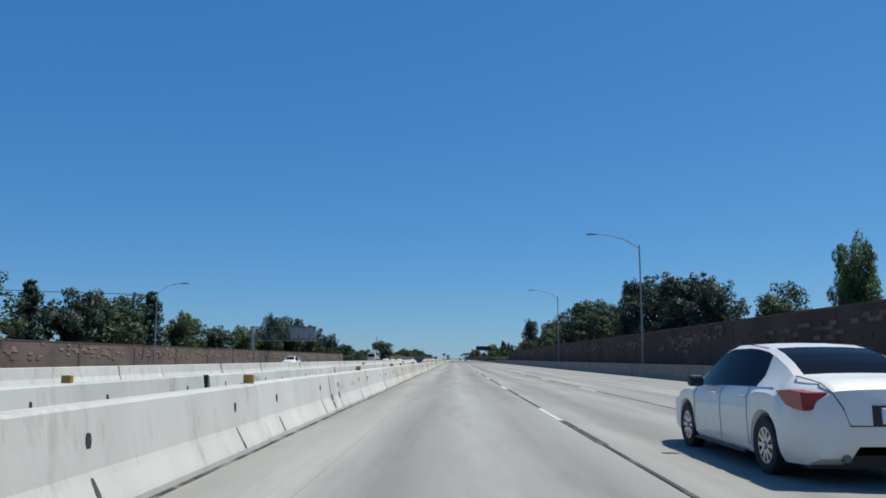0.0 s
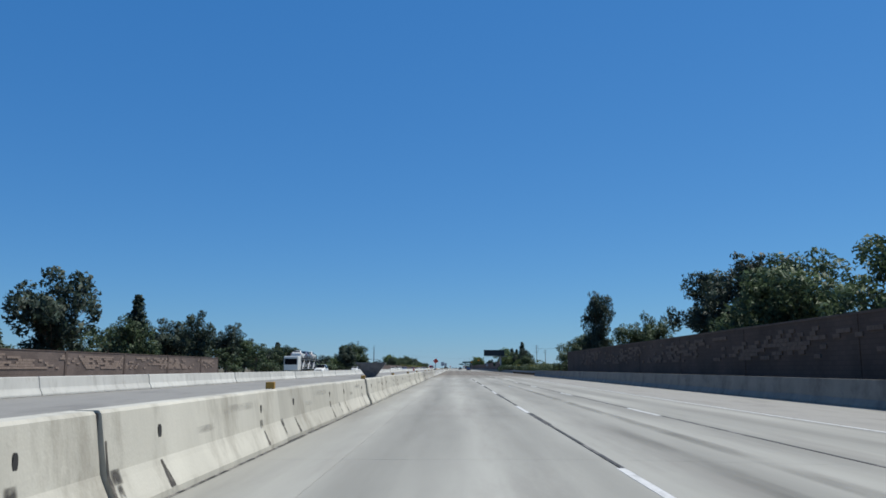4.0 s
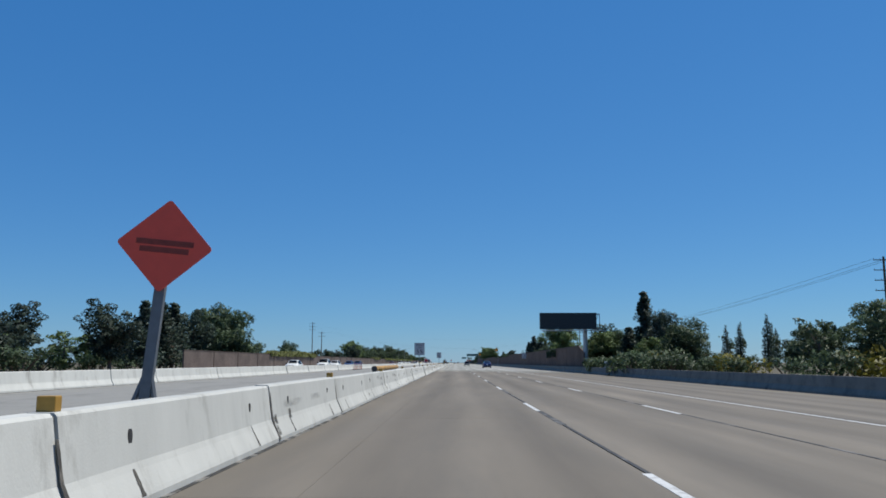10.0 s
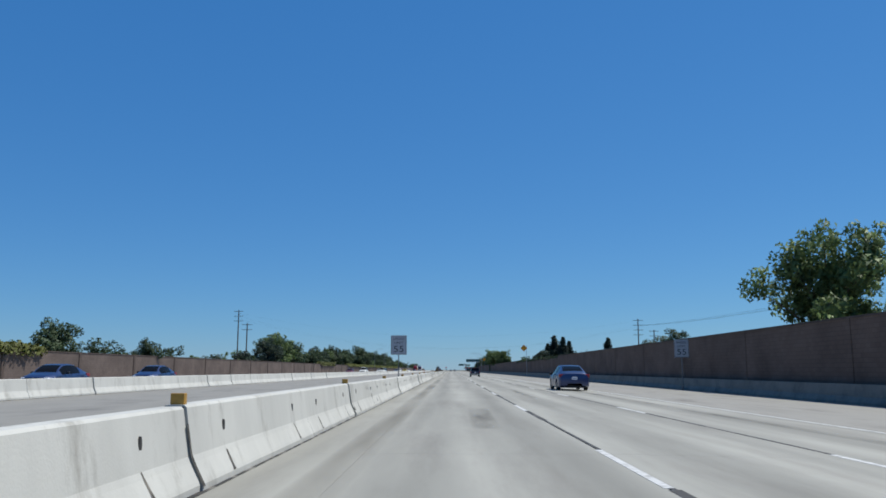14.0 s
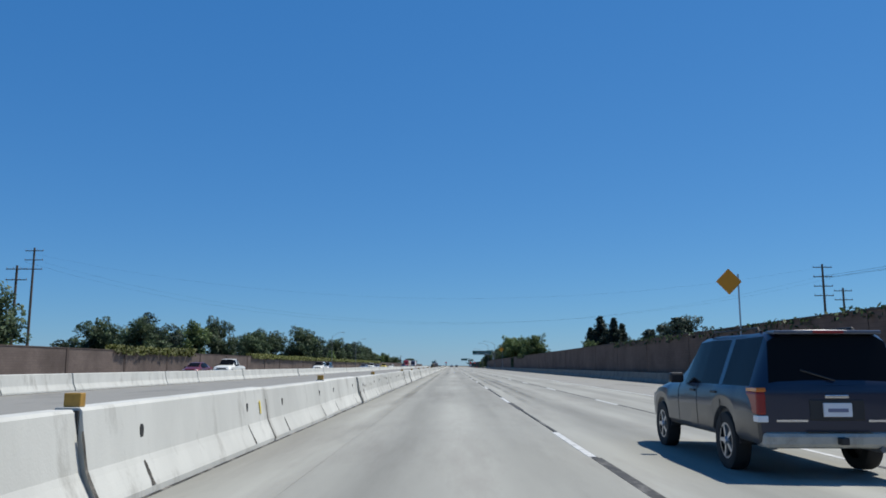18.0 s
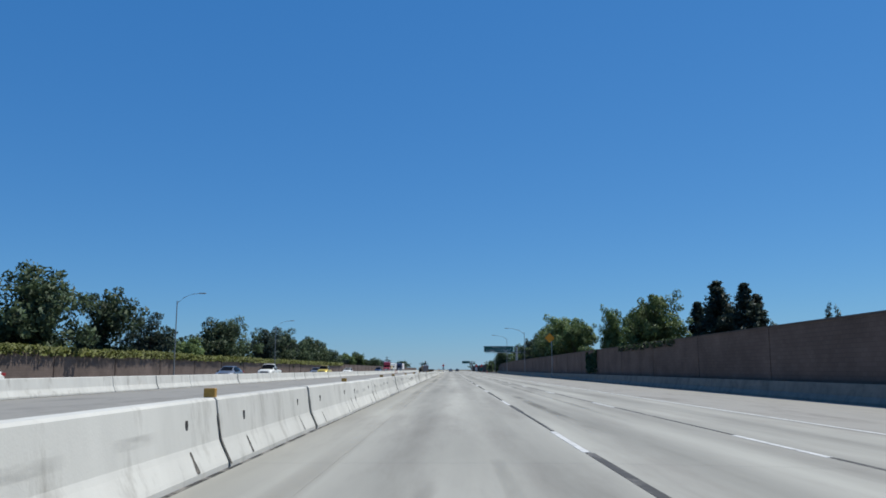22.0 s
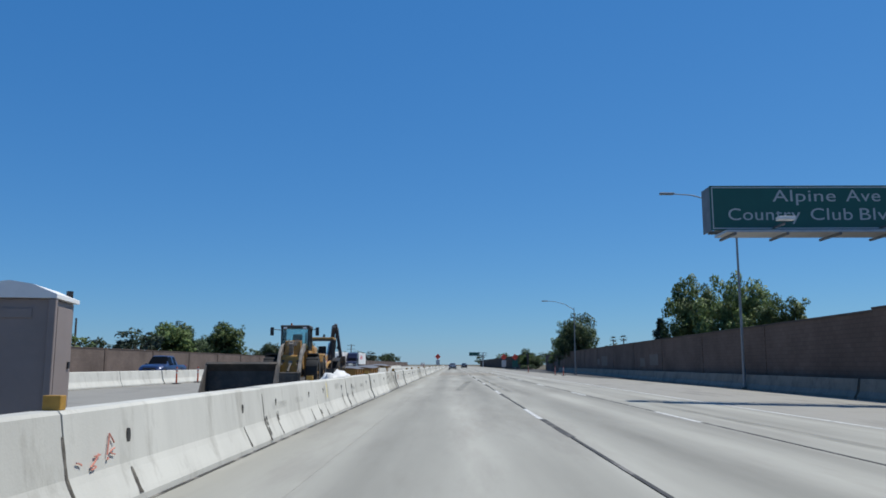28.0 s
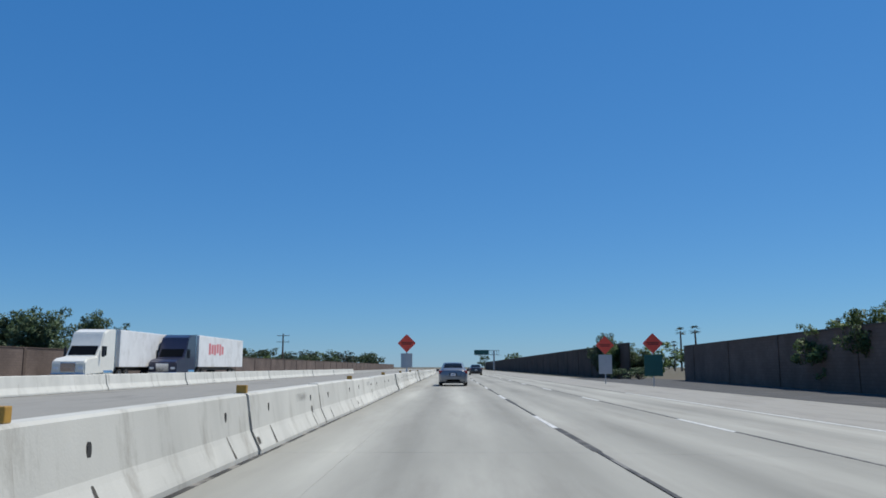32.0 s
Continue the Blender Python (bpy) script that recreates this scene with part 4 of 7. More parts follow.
for row in (*PLANTS["right"], *PLANTS["left"]):
    plant(*row)
for k in range(26):
    plant(rt.choice("ssssssy"), rt.uniform(19, 32), rt.uniform(284, 410), rt.uniform(1.6, 3.2), 1.2)
for k in range(26):
    plant("s", rt.uniform(16.8, 25), rt.uniform(272, 345), rt.uniform(1.7, 2.9), 1.25)
for k in range(16):
    plant(rt.choice("ssssssy"), rt.uniform(16.8, 24), rt.uniform(372, 412), rt.uniform(1.7, 2.8), 1.25)
for k in range(18):
    plant("s", rt.uniform(-56, -37), 335 + k * 4.0, rt.uniform(2.2, 3.4), 1.4)
for k in range(20):
    plant(rt.choice("sss"), rt.uniform(-60, -38), rt.uniform(238, 405), rt.uniform(1.6, 3.2), 1.3)
for k in range(16):
    plant("f", rt.uniform(-75, -48), 240 + k * 10.5, rt.uniform(5.5, 8.0), 1.35)
for k in range(34):
    plant("f", rt.uniform(-46, -39), 592 + k * 12.5, rt.uniform(4.2, 6.2), rt.uniform(1.1, 1.4))
for k in range(12):
    plant("f", rt.uniform(-60, -46), 405 + k * 8, rt.uniform(5.0, 7.0), 1.3)
# looser rows that fill the skyline farther off
for k in range(46):
    y = rt.uniform(0, 1350)
    plant("f", rt.uniform(-62, -40), y, rt.uniform(4.2, 6.2), rt.uniform(1.0, 1.4))
for k in range(26):
    y = rt.choice([rt.uniform(300, 420), rt.uniform(1060, 1350), rt.uniform(470, 1000)])
    plant("f", rt.uniform(40, 75), y, rt.uniform(4.5, 7), rt.uniform(1.0, 1.4))
for k in range(70):
    x = rt.choice([rt.uniform(-190, -30), rt.uniform(22, 190)])
    plant("f", x, rt.uniform(1420, 1600), rt.uniform(6, 12), rt.uniform(1.1, 1.6))
for k in range(60):
    plant("f", rt.uniform(-160, -85), rt.uniform(150, 1400), rt.uniform(6, 11), 1.3)

for t in TEMPLATES:
    for o in (*t.children, t):
        bpy.data.objects.remove(o)

# ---- vehicles ----
def paint(name, c, rough=0.3, metal=0.2):
    return mat(name, c, rough, metal, vary=0.05, scale=2.5, coat=0.35, dirt=tuple(q * 0.6 + 0.05 for q in c), dscale=1.4, dlo=0.62, dhi=0.95)
GLASS = mat("tinted_glass", (0.008, 0.009, 0.011), 0.12, 0.0, spec=0.04)
TYRE = mat("tyre_rubber", (0.018, 0.018, 0.018), 0.85, vary=0.2, scale=12)
RIM = mat("alloy_rim", (0.5, 0.5, 0.51), 0.35, 0.8, vary=0.1, scale=8)
BLACK = mat("black_trim", (0.02, 0.02, 0.022), 0.55, vary=0.15, scale=6)
CHROME = mat("chrome", (0.7, 0.7, 0.72), 0.18, 1.0, vary=0.05, scale=5)
REDLENS = mat("red_lens", (0.26, 0.012, 0.01), 0.35, coat=0.1)
ORANGELENS = mat("amber_lens", (0.6, 0.16, 0.02), 0.2, coat=0.5)
CLEARLENS = mat("clear_lens", (0.75, 0.76, 0.78), 0.15, coat=0.5)
PLATE = mat("number_plate", (0.7, 0.71, 0.74), 0.5, vary=0.05, scale=20)
PLATEBAR = mat("plate_marks", (0.16, 0.17, 0.26), 0.5)

def smooth(ob, angle=38):
    ob.data.shade_smooth()
    ob.data.set_sharp_from_angle(angle=radians(angle))
    return ob

def wheel(parent, x, y, r, w, rimmat=RIM, spokes=10, disc=True):
    s = 1 if x > 0 else -1
    bm = bmesh.new()
    prof = [(0.62, 0.42), (0.86, 0.5), (0.97, 0.44), (1.0, 0.3), (1.0, -0.3), (0.97, -0.44), (0.86, -0.5), (0.62, -0.42)]
    n = 28
    rings = [[bm.verts.new((x + q[1] * w, y + math.cos(a) * q[0] * r, r + math.sin(a) * q[0] * r)) for q in prof] for a in (k * 2 * math.pi / n for k in range(n))]
    for k in range(n):
        for j in range(len(prof)):
            a, b = rings[k], rings[(k + 1) % n]
            bm.faces.new((a[j], b[j], b[(j + 1) % len(prof)], a[(j + 1) % len(prof)]))
    bmesh.ops.recalc_face_normals(bm, faces=bm.faces)
    hub = holder("wheel", "", "")
    hub.parent = parent
    for k in ("label", "category"):
        if k in hub:
            del hub[k]
    smooth(part("tyre", bm, TYRE, hub))
    bm = bmesh.new()
    xo = x + s * w * 0.34
    m = Matrix.Translation((xo - s * 0.05, y, r)) @ Matrix.Rotation(math.pi / 2, 4, "Y")
    bmesh.ops.create_cone(bm, cap_ends=True, segments=28, radius1=r * 0.64, radius2=r * 0.64, depth=0.04, matrix=m)
    if disc:
        part("brake_disc", bm, BLACK, hub)
        bm = bmesh.new()
    n2 = 28
    for a0 in range(n2):
        a, b = a0 * 2 * math.pi / n2, (a0 + 1) * 2 * math.pi / n2
        q = [(math.cos(t) * rr * r, math.sin(t) * rr * r) for t, rr in ((a, 0.55), (b, 0.55), (b, 0.66), (a, 0.66))]
        bm.faces.new([bm.verts.new((xo + s * 0.012, y + c, r + d)) for c, d in q])
    for k in range(spokes):
        a = k * 2 * math.pi / spokes
        d, e = Vector((0, math.cos(a), math.sin(a))), Vector((0, -math.sin(a), math.cos(a)))
        o = Vector((xo, y, r))
        vs = [o + d * r * 0.1 + e * r * 0.06, o + d * r * 0.1 - e * r * 0.06, o + d * r * 0.6 - e * r * 0.075, o + d * r * 0.6 + e * r * 0.075]
        f = [bm.verts.new(v + Vector((s * 0.014, 0, 0))) for v in vs]
        g = [bm.verts.new(v - Vector((s * 0.015, 0, 0))) for v in vs]
        bm.faces.new(f)
        for i in range(4):
            bm.faces.new((f[i], f[(i + 1) % 4], g[(i + 1) % 4], g[i]))
    bmesh.ops.create_cone(bm, cap_ends=True, segments=14, radius1=r * 0.16, radius2=r * 0.12, depth=0.05, matrix=Matrix.Translation((xo + s * 0.01, y, r)) @ Matrix.Rotation(s * math.pi / 2, 4, "Y"))
    bmesh.ops.recalc_face_normals(bm, faces=bm.faces)
    part("rim", bm, rimmat, hub)
    return hub

def lerp_table(tab, y):
    if y <= tab[0][0]:
        return tab[0][1:]
    for a, b in zip(tab, tab[1:]):
        if y <= b[0]:
            f = (y - a[0]) / (b[0] - a[0])
            return tuple(p + (q - p) * f for p, q in zip(a[1:], b[1:]))
    return tab[-1][1:]

def loft_car(thing, spec, paintmat, lower=None):
    """A car shell lofted along its length. spec['tab']: y, bottom, belt, roof, half width, half width at belt, half width at roof."""
    tab, wr = spec["tab"], spec["wheel_r"] * 1.12
    ys = {round(r[0], 3) for r in tab}
    for wy in spec["axles"]:
        for k in (-1, -0.92, -0.75, -0.5, -0.2, 0.2, 0.5, 0.75, 0.92, 1):
            ys.add(round(wy + k * wr, 3))
    for a, b in zip(tab, tab[1:]):
        n = int((b[0] - a[0]) / 0.28)
        for k in range(1, n + 1):
            ys.add(round(a[0] + (b[0] - a[0]) * k / (n + 1), 3))
    ys = sorted(ys)
    ys = [y for i, y in enumerate(ys) if i == 0 or y - ys[i - 1] > 0.012]
    rows = []
    for y in ys:
        zb, zm, zt, w, wb, wt = lerp_table(tab, y)
        zw = zb
        for wy in spec["axles"]:
            q = 1 - ((y - wy) / wr) ** 2
            if q > 0:
                zw = max(zw, spec["wheel_r"] + math.sqrt(q) * wr)
        zmid = zw + (zm - zw) * 0.55
        half = [(w * 0.55, max(zb, zw * 0.9)), (w * 0.93, zw), (w * 0.985, zw + (zm - zw) * 0.12), (w, zmid), (w * 0.99, zm - (zm - zmid) * 0.35), (wb, zm), (wt, zt - (zt - zm) * 0.08 - 0.012), (wt * 0.86, zt - 0.004), (wt * 0.45, zt + 0.01), (0, zt + 0.014)]
        rows.append([Vector((x, y, z)) for x, z in half] + [Vector((-x, y, z)) for x, z in half[-2::-1]])
    n = len(rows[0])
    buckets = {}
    def put(key, quad):
        buckets.setdefault(key, []).append(quad)
    for i in range(len(rows) - 1):
        ym = (ys[i] + ys[i + 1]) / 2
        for j in range(n - 1):
            k = j if j < 9 else n - 2 - j
            key = "body"
            if k == 5:
                for q, (a, b) in enumerate(spec["side_glass"]):
                    if a < ym < b:
                        key = ("side_window", q, j < 9)
            elif k >= spec.get("pillar", 6):
                for nm in ("windscreen", "rear_window"):
                    a, b = spec[nm]
                    if a < ym < b:
                        key = (nm,)
            if key == "body" and lower and k <= 2:
                key = "lower"
            quad = (rows[i][j], rows[i + 1][j], rows[i + 1][j + 1], rows[i][j + 1])
            if k == 5 and key == "body" and spec.get("pillar") and ys[i] < spec["side_glass"][0][0] <= ys[i + 1] + 0.15 and (ys[i + 1] + ys[min(i + 2, len(ys) - 1)]) / 2 > spec["side_glass"][0][0]:
                tip = (rows[i][j] * 0.6 + rows[i][j + 1] * 0.4) if j < 9 else (rows[i][j + 1] * 0.6 + rows[i][j] * 0.4)
                put(("side_window", 0, j < 9), (tip, quad[1], quad[2]))
                put("body", (quad[0], quad[1], tip))
                put("body", (tip, quad[2], quad[3]))
                continue
            put(key, quad)
    for e, flip in ((0, True), (-1, False)):
        c = rows[e]
        for j in range(len(c) // 2):
            q = (c[j], c[j + 1], c[n - 2 - j], c[n - 1 - j])
            if (q[1] - q[2]).length > 1e-6:
                put("body", q if not flip else q[::-1])
    names = {"body": "body", "lower": "lower_panel"}
    for key, quads in buckets.items():
        bm = bmesh.new()
        for q in quads:
            try:
                bm.faces.new([bm.verts.new(v) for v in q])
            except ValueError:
                pass
        bmesh.ops.remove_doubles(bm, verts=bm.verts, dist=0.0005)
        bmesh.ops.recalc_face_normals(bm, faces=bm.faces)
        nm = names.get(key, key[0])
        m = GLASS if nm.startswith(("side_w", "wind", "rear_w")) else lower if nm == "lower_panel" else paintmat
        smooth(part(nm, bm, m, thing, "dark tinted glass" if m is GLASS else ""), 30)
    return ys

def car(spec, paintmat, label, m, name="car", lower=None, group="", rim=RIM):
    t = holder(name, label, spec.get("category", "car"), group, m=m)
    loft_car(t, spec, paintmat, lower)
    L0, L1, W = spec["tab"][0][0], spec["tab"][-1][0], max(r[4] for r in spec["tab"])
    r = spec["wheel_r"]
    for wy in spec["axles"]:
        for s in (1, -1):
            wheel(t, s * (W - 0.115), wy, r, 0.21, rim, spec.get("spokes", 10), not group)
            arc = [(wy + math.cos(a) * r * 1.11, r + math.sin(a) * r * 1.11) for a in (math.pi * k / 12 for k in range(13))]
            bm = prism(bmesh.new(), arc, s * (W - 0.42), s * (W - 0.06), "x")
            part("wheel_well", bm, BLACK, t)
    part("underbody", boxbm(-W * 0.8, W * 0.8, L0 + 0.3, L1 - 0.3, spec["tab"][3][1] - 0.03, spec["tab"][3][1] + 0.1), BLACK, t)
    rz, rb_ = spec["lamp_z"], spec["rear_y"]
    lx, lw, lh = spec["lamp_x"], spec["lamp_w"], spec["lamp_h"]
    for s in (1, -1):
        part("tail_light", boxbm(min(s * lx, s * (lx + lw)), max(s * lx, s * (lx + lw)), rb_ - 0.02, rb_ + spec.get("lamp_d", 0.25), rz - lh / 2, rz + lh / 2, bev=0.025), REDLENS, t, "red tail light")
        part("headlight", boxbm(s * (W - 0.33) - 0.15, s * (W - 0.33) + 0.15, L1 - 0.5, L1 - 0.16, spec["head_z"] - 0.07, spec["head_z"] + 0.07, bev=0.03), CLEARLENS, t, "clear headlight")
        my = spec["mirror_y"]
        part("door_mirror", boxbm(s * (W + 0.08) - 0.1, s * (W + 0.08) + 0.1, my - 0.06, my + 0.07, spec["mirror_z"] - 0.07, spec["mirror_z"] + 0.08, bev=0.035), spec.get("mirror_mat", BLACK), t)
        for hy in spec["handles"]:
            part("door_handle", boxbm(s * (W - 0.005) - 0.018, s * (W - 0.005) + 0.018, hy - 0.1, hy + 0.1, spec["handle_z"] - 0.016, spec["handle_z"] + 0.016, bev=0.008), spec.get("handle_mat", paintmat), t)
        for dy in spec["seams"]:
            zb, zm, zt, w, wb, wt = lerp_table(spec["tab"], dy)
            z3 = zb + (zm - zb) * 0.55
            seam = [(s * w * 0.985, dy, zb + (zm - zb) * 0.12), (s * w, dy, z3), (s * w * 0.99, dy, zm - (zm - z3) * 0.35), (s * wb, dy, zm)]
            part("door_seam", tubebm(seam, 0.005, seg=5), BLACK, t)
    pz = spec["plate_z"]
    py = spec.get("plate_y", L0)
    pl = part("number_plate", boxbm(-0.155, 0.155, py - 0.03, py + 0.06, pz - 0.078, pz + 0.078, bev=0.006), PLATE, t)
    part("plate_bar", boxbm(-0.11, 0.11, py - 0.034, py - 0.028, pz - 0.025, pz + 0.015), PLATEBAR, pl)
    if spec.get("bumper_mat"):
        part("rear_bumper", boxbm(-W * 0.93, W * 0.93, L0 - 0.05, L0 + 0.22, spec["bumper"][0], spec["bumper"][1], bev=0.05), spec.get("bumper_mat", paintmat), t)
    part("front_bumper", boxbm(-W * 0.62, W * 0.62, L1 - 0.3, L1 + 0.02, spec["bumper"][0] - 0.03, spec["bumper"][1] - 0.03, bev=0.05), spec.get("bumper_mat", paintmat), t)
    part("grille", boxbm(-W * 0.5, W * 0.5, L1 - 0.1, L1 + 0.012, spec["head_z"] - 0.08, spec["head_z"] + 0.05, bev=0.01), BLACK, t)
    return t

SEDAN = dict(tab=[(-1.05, 0.42, 0.72, 0.80, 0.70, 0.66, 0.5), (-1.0, 0.30, 0.86, 0.97, 0.80, 0.74, 0.6), (-0.85, 0.22, 0.93, 1.06, 0.88, 0.79, 0.64), (-0.5, 0.2, 0.95, 1.10, 0.905, 0.82, 0.66), (-0.42, 0.2, 0.955, 1.12, 0.908, 0.83, 0.7), (-0.15, 0.2, 0.955, 1.24, 0.912, 0.84, 0.66), (0.15, 0.2, 0.952, 1.345, 0.915, 0.85, 0.63), (0.42, 0.2, 0.95, 1.415, 0.915, 0.855, 0.61), (0.68, 0.2, 0.945, 1.455, 0.915, 0.86, 0.615),
                  (0.95, 0.2, 0.94, 1.47, 0.915, 0.86, 0.62), (1.5, 0.2, 0.92, 1.465, 0.915, 0.86, 0.62), (1.85, 0.2, 0.91, 1.41, 0.915, 0.86, 0.61), (2.1, 0.2, 0.908, 1.3, 0.915, 0.855, 0.63), (2.35, 0.2, 0.904, 1.16, 0.914, 0.85, 0.66), (2.55, 0.2, 0.9, 1.02, 0.912, 0.84, 0.7), (3.0, 0.2, 0.84, 0.95, 0.905, 0.8, 0.62), (3.45, 0.22, 0.76, 0.85, 0.86, 0.76, 0.55), (3.7, 0.28, 0.64, 0.72, 0.74, 0.66, 0.5), (3.8, 0.36, 0.55, 0.6, 0.6, 0.55, 0.4)],
             axles=(0.0, 2.776), wheel_r=0.325, pillar=7, side_glass=[(0.3, 1.28), (1.34, 2.3)], windscreen=(1.85, 2.55), rear_window=(-0.42, 0.42), lamp_z=0.86, lamp_x=0.5, lamp_w=0.385, lamp_h=0.19, lamp_d=0.42, rear_y=-0.97, head_z=0.68,
             mirror_y=1.98, mirror_z=0.98, handles=(0.55, 1.5), handle_z=0.84, seams=(0.42, 1.32, 2.35), plate_z=0.72, plate_y=-1.05, bumper=(0.28, 0.56))
BUMPER = mat("pale_bumper", (0.42, 0.4, 0.35), 0.4, 0.2, vary=0.15, scale=4, dirt=(0.2, 0.18, 0.15), dscale=3)
SUV_SPEC = dict(category="car", tab=[(-1.06, 0.42, 0.97, 1.06, 0.84, 0.80, 0.72), (-1.03, 0.40, 1.0, 1.12, 0.87, 0.83, 0.72), (-0.9, 0.40, 1.05, 1.64, 0.885, 0.84, 0.66), (-0.8, 0.41, 1.06, 1.71, 0.89, 0.85, 0.65), (-0.2, 0.42, 1.06, 1.7, 0.89, 0.85, 0.64), (0.9, 0.42, 1.06, 1.71, 0.89, 0.85, 0.65), (1.45, 0.42, 1.05, 1.69, 0.89, 0.85, 0.64), (2.05, 0.42, 1.04, 1.15, 0.885, 0.83, 0.7), (2.9, 0.42, 0.98, 1.08, 0.88, 0.8, 0.65), (3.4, 0.45, 0.9, 0.98, 0.84, 0.76, 0.6), (3.6, 0.5, 0.75, 0.82, 0.72, 0.66, 0.5)],
                axles=(0.0, 2.83), wheel_r=0.36, side_glass=[(-0.75, 0.05), (0.14, 0.95), (1.02, 1.72)], windscreen=(1.45, 2.05), rear_window=(-1.03, -0.88), lamp_z=0.87, lamp_x=0.775, lamp_w=0.105, lamp_h=0.26, lamp_d=0.3, rear_y=-1.06, head_z=0.8,
                mirror_y=1.62, mirror_z=1.12, handles=(0.3, 1.15), handle_z=0.96, seams=(0.1, 1.0, 1.85), plate_z=0.8, plate_y=-1.06, bumper=(0.37, 0.55), bumper_mat=BUMPER, handle_mat=BLACK, spokes=5)
PICKUP = dict(category="pickup truck", tab=[(-1.3, 0.5, 0.95, 1.0, 0.84, 0.82, 0.7), (-1.25, 0.45, 1.06, 1.1, 0.9, 0.86, 0.78), (0.65, 0.45, 1.08, 1.12, 0.92, 0.87, 0.78), (0.7, 0.45, 1.08, 1.55, 0.92, 0.86, 0.66), (0.95, 0.45, 1.08, 1.78, 0.92, 0.86, 0.64), (2.0, 0.45, 1.08, 1.8, 0.92, 0.86, 0.65), (2.2, 0.45, 1.08, 1.74, 0.92, 0.86, 0.64), (2.75, 0.45, 1.07, 1.18, 0.92, 0.84, 0.72), (3.8, 0.45, 1.02, 1.12, 0.9, 0.82, 0.68), (4.2, 0.5, 0.9, 1.0, 0.84, 0.76, 0.6), (4.35, 0.55, 0.75, 0.8, 0.74, 0.7, 0.5)],
              axles=(0.0, 3.5), wheel_r=0.38, side_glass=[(0.95, 1.6), (1.68, 2.4)], windscreen=(2.2, 2.75), rear_window=(0.66, 0.94), lamp_z=0.95, lamp_x=0.76, lamp_w=0.12, lamp_h=0.3, rear_y=-1.3, head_z=0.85, mirror_y=2.3, mirror_z=1.15, handles=(1.2, 2.0), handle_z=0.98, seams=(0.9, 1.64, 2.6),
              plate_z=0.62, plate_y=-1.3, bumper=(0.5, 0.68), bumper_mat=CHROME, spokes=6)
WHITE = paint("white_car_paint", (0.7, 0.69, 0.63), 0.42, 0.0)
SILVER = paint("silver_car_paint", (0.20, 0.215, 0.24), 0.35, 0.6)
NAVY = paint("navy_car_paint", (0.008, 0.013, 0.036), 0.32, 0.0)
GREYLOW = paint("grey_two_tone_paint", (0.06, 0.06, 0.062), 0.4, 0.3)
BLUE = paint("blue_car_paint", (0.022, 0.042, 0.12), 0.35, 0.2)
DARKRED = paint("dark_red_car_paint", (0.14, 0.02, 0.02))
YELLOWP = paint("yellow_car_paint", (0.65, 0.47, 0.06))
DARKGREY = paint("dark_grey_car_paint", (0.05, 0.052, 0.055), 0.3, 0.5)

car(SEDAN, WHITE, "white four-door sedan with tinted windows and alloy wheels", pose(3.83, 8.0, zg(3.83) + 0.002, 0, 0, 0.6) @ Matrix.Diagonal((0.9, 0.9, 0.88, 1)), "sedan")
car(SEDAN, SILVER, "silver-grey four-door sedan ahead in the fast lane", pose(0.12, 1038.5, 0.002, 0, 0, 0) @ Matrix.Diagonal((0.92, 0.92, 0.92, 1)), "sedan")
def dress_sedan(t):
    part("exhaust", tubebm([(-0.5, -1.03, 0.3), (-0.5, -0.7, 0.3)], 0.04, seg=12), STEEL, t)
    part("boot_trim", boxbm(-0.34, 0.34, -1.03, -0.96, 0.845, 0.875, bev=0.008), CHROME, t)
    for s in (1, -1):
        bm = bmesh.new()
        prism(bm, [(-1.0, 0.78), (-0.96, 0.95), (-0.72, 0.97), (-0.38, 0.945), (-0.62, 0.8)], s * 0.74, s * 0.893, "x")
        part("tail_light_side", bm, REDLENS, t, "dark red wraparound tail light")
        part("sill", boxbm(s * 0.9 - 0.03, s * 0.9 + 0.03, 0.5, 2.3, 0.185, 0.215, bev=0.01), BLACK, t)
        part("roof_seam", tubebm([(s * 0.62, 0.4, 1.41), (s * 0.63, 0.95, 1.465), (s * 0.63, 1.6, 1.455)], 0.007, seg=5), BLACK, t)
    part("boot_seam", tubebm([(-0.69, -0.44, 1.1), (-0.665, -0.7, 1.068), (-0.645, -0.87, 1.04), (-0.6, -1.0, 0.955), (-0.52, -1.048, 0.8), (-0.46, -1.052, 0.62), (0.46, -1.052, 0.62), (0.52, -1.048, 0.8), (0.6, -1.0, 0.955), (0.645, -0.87, 1.04), (0.665, -0.7, 1.068), (0.69, -0.44, 1.1)], 0.007, seg=5), BLACK, t)
    part("plate_recess", boxbm(-0.24, 0.24, -1.06, -1.0, 0.62, 0.83, bev=0.01), BLACK, t)
    for s in (1, -1):
        part("window_trim", tubebm([(s * 0.837, -0.2, 0.965), (s * 0.866, 0.9, 0.95), (s * 0.868, 2.2, 0.915)], 0.008, seg=5), CHROME, t)
for o in [o for o in scene.objects if o.name.startswith("sedan") and o.parent is None]:
    dress_sedan(o)
SPOILER = paint("grey_spoiler", (0.1, 0.11, 0.14), 0.3, 0.4)
suv = car(SUV_SPEC, NAVY, "dark navy sport utility vehicle with chrome rear bumper", pose(3.98, 566.95, zg(3.98) + 0.002, 0, 0, 0.3) @ Matrix.Diagonal((0.91, 0.91, 0.872, 1)), "suv", lower=GREYLOW)
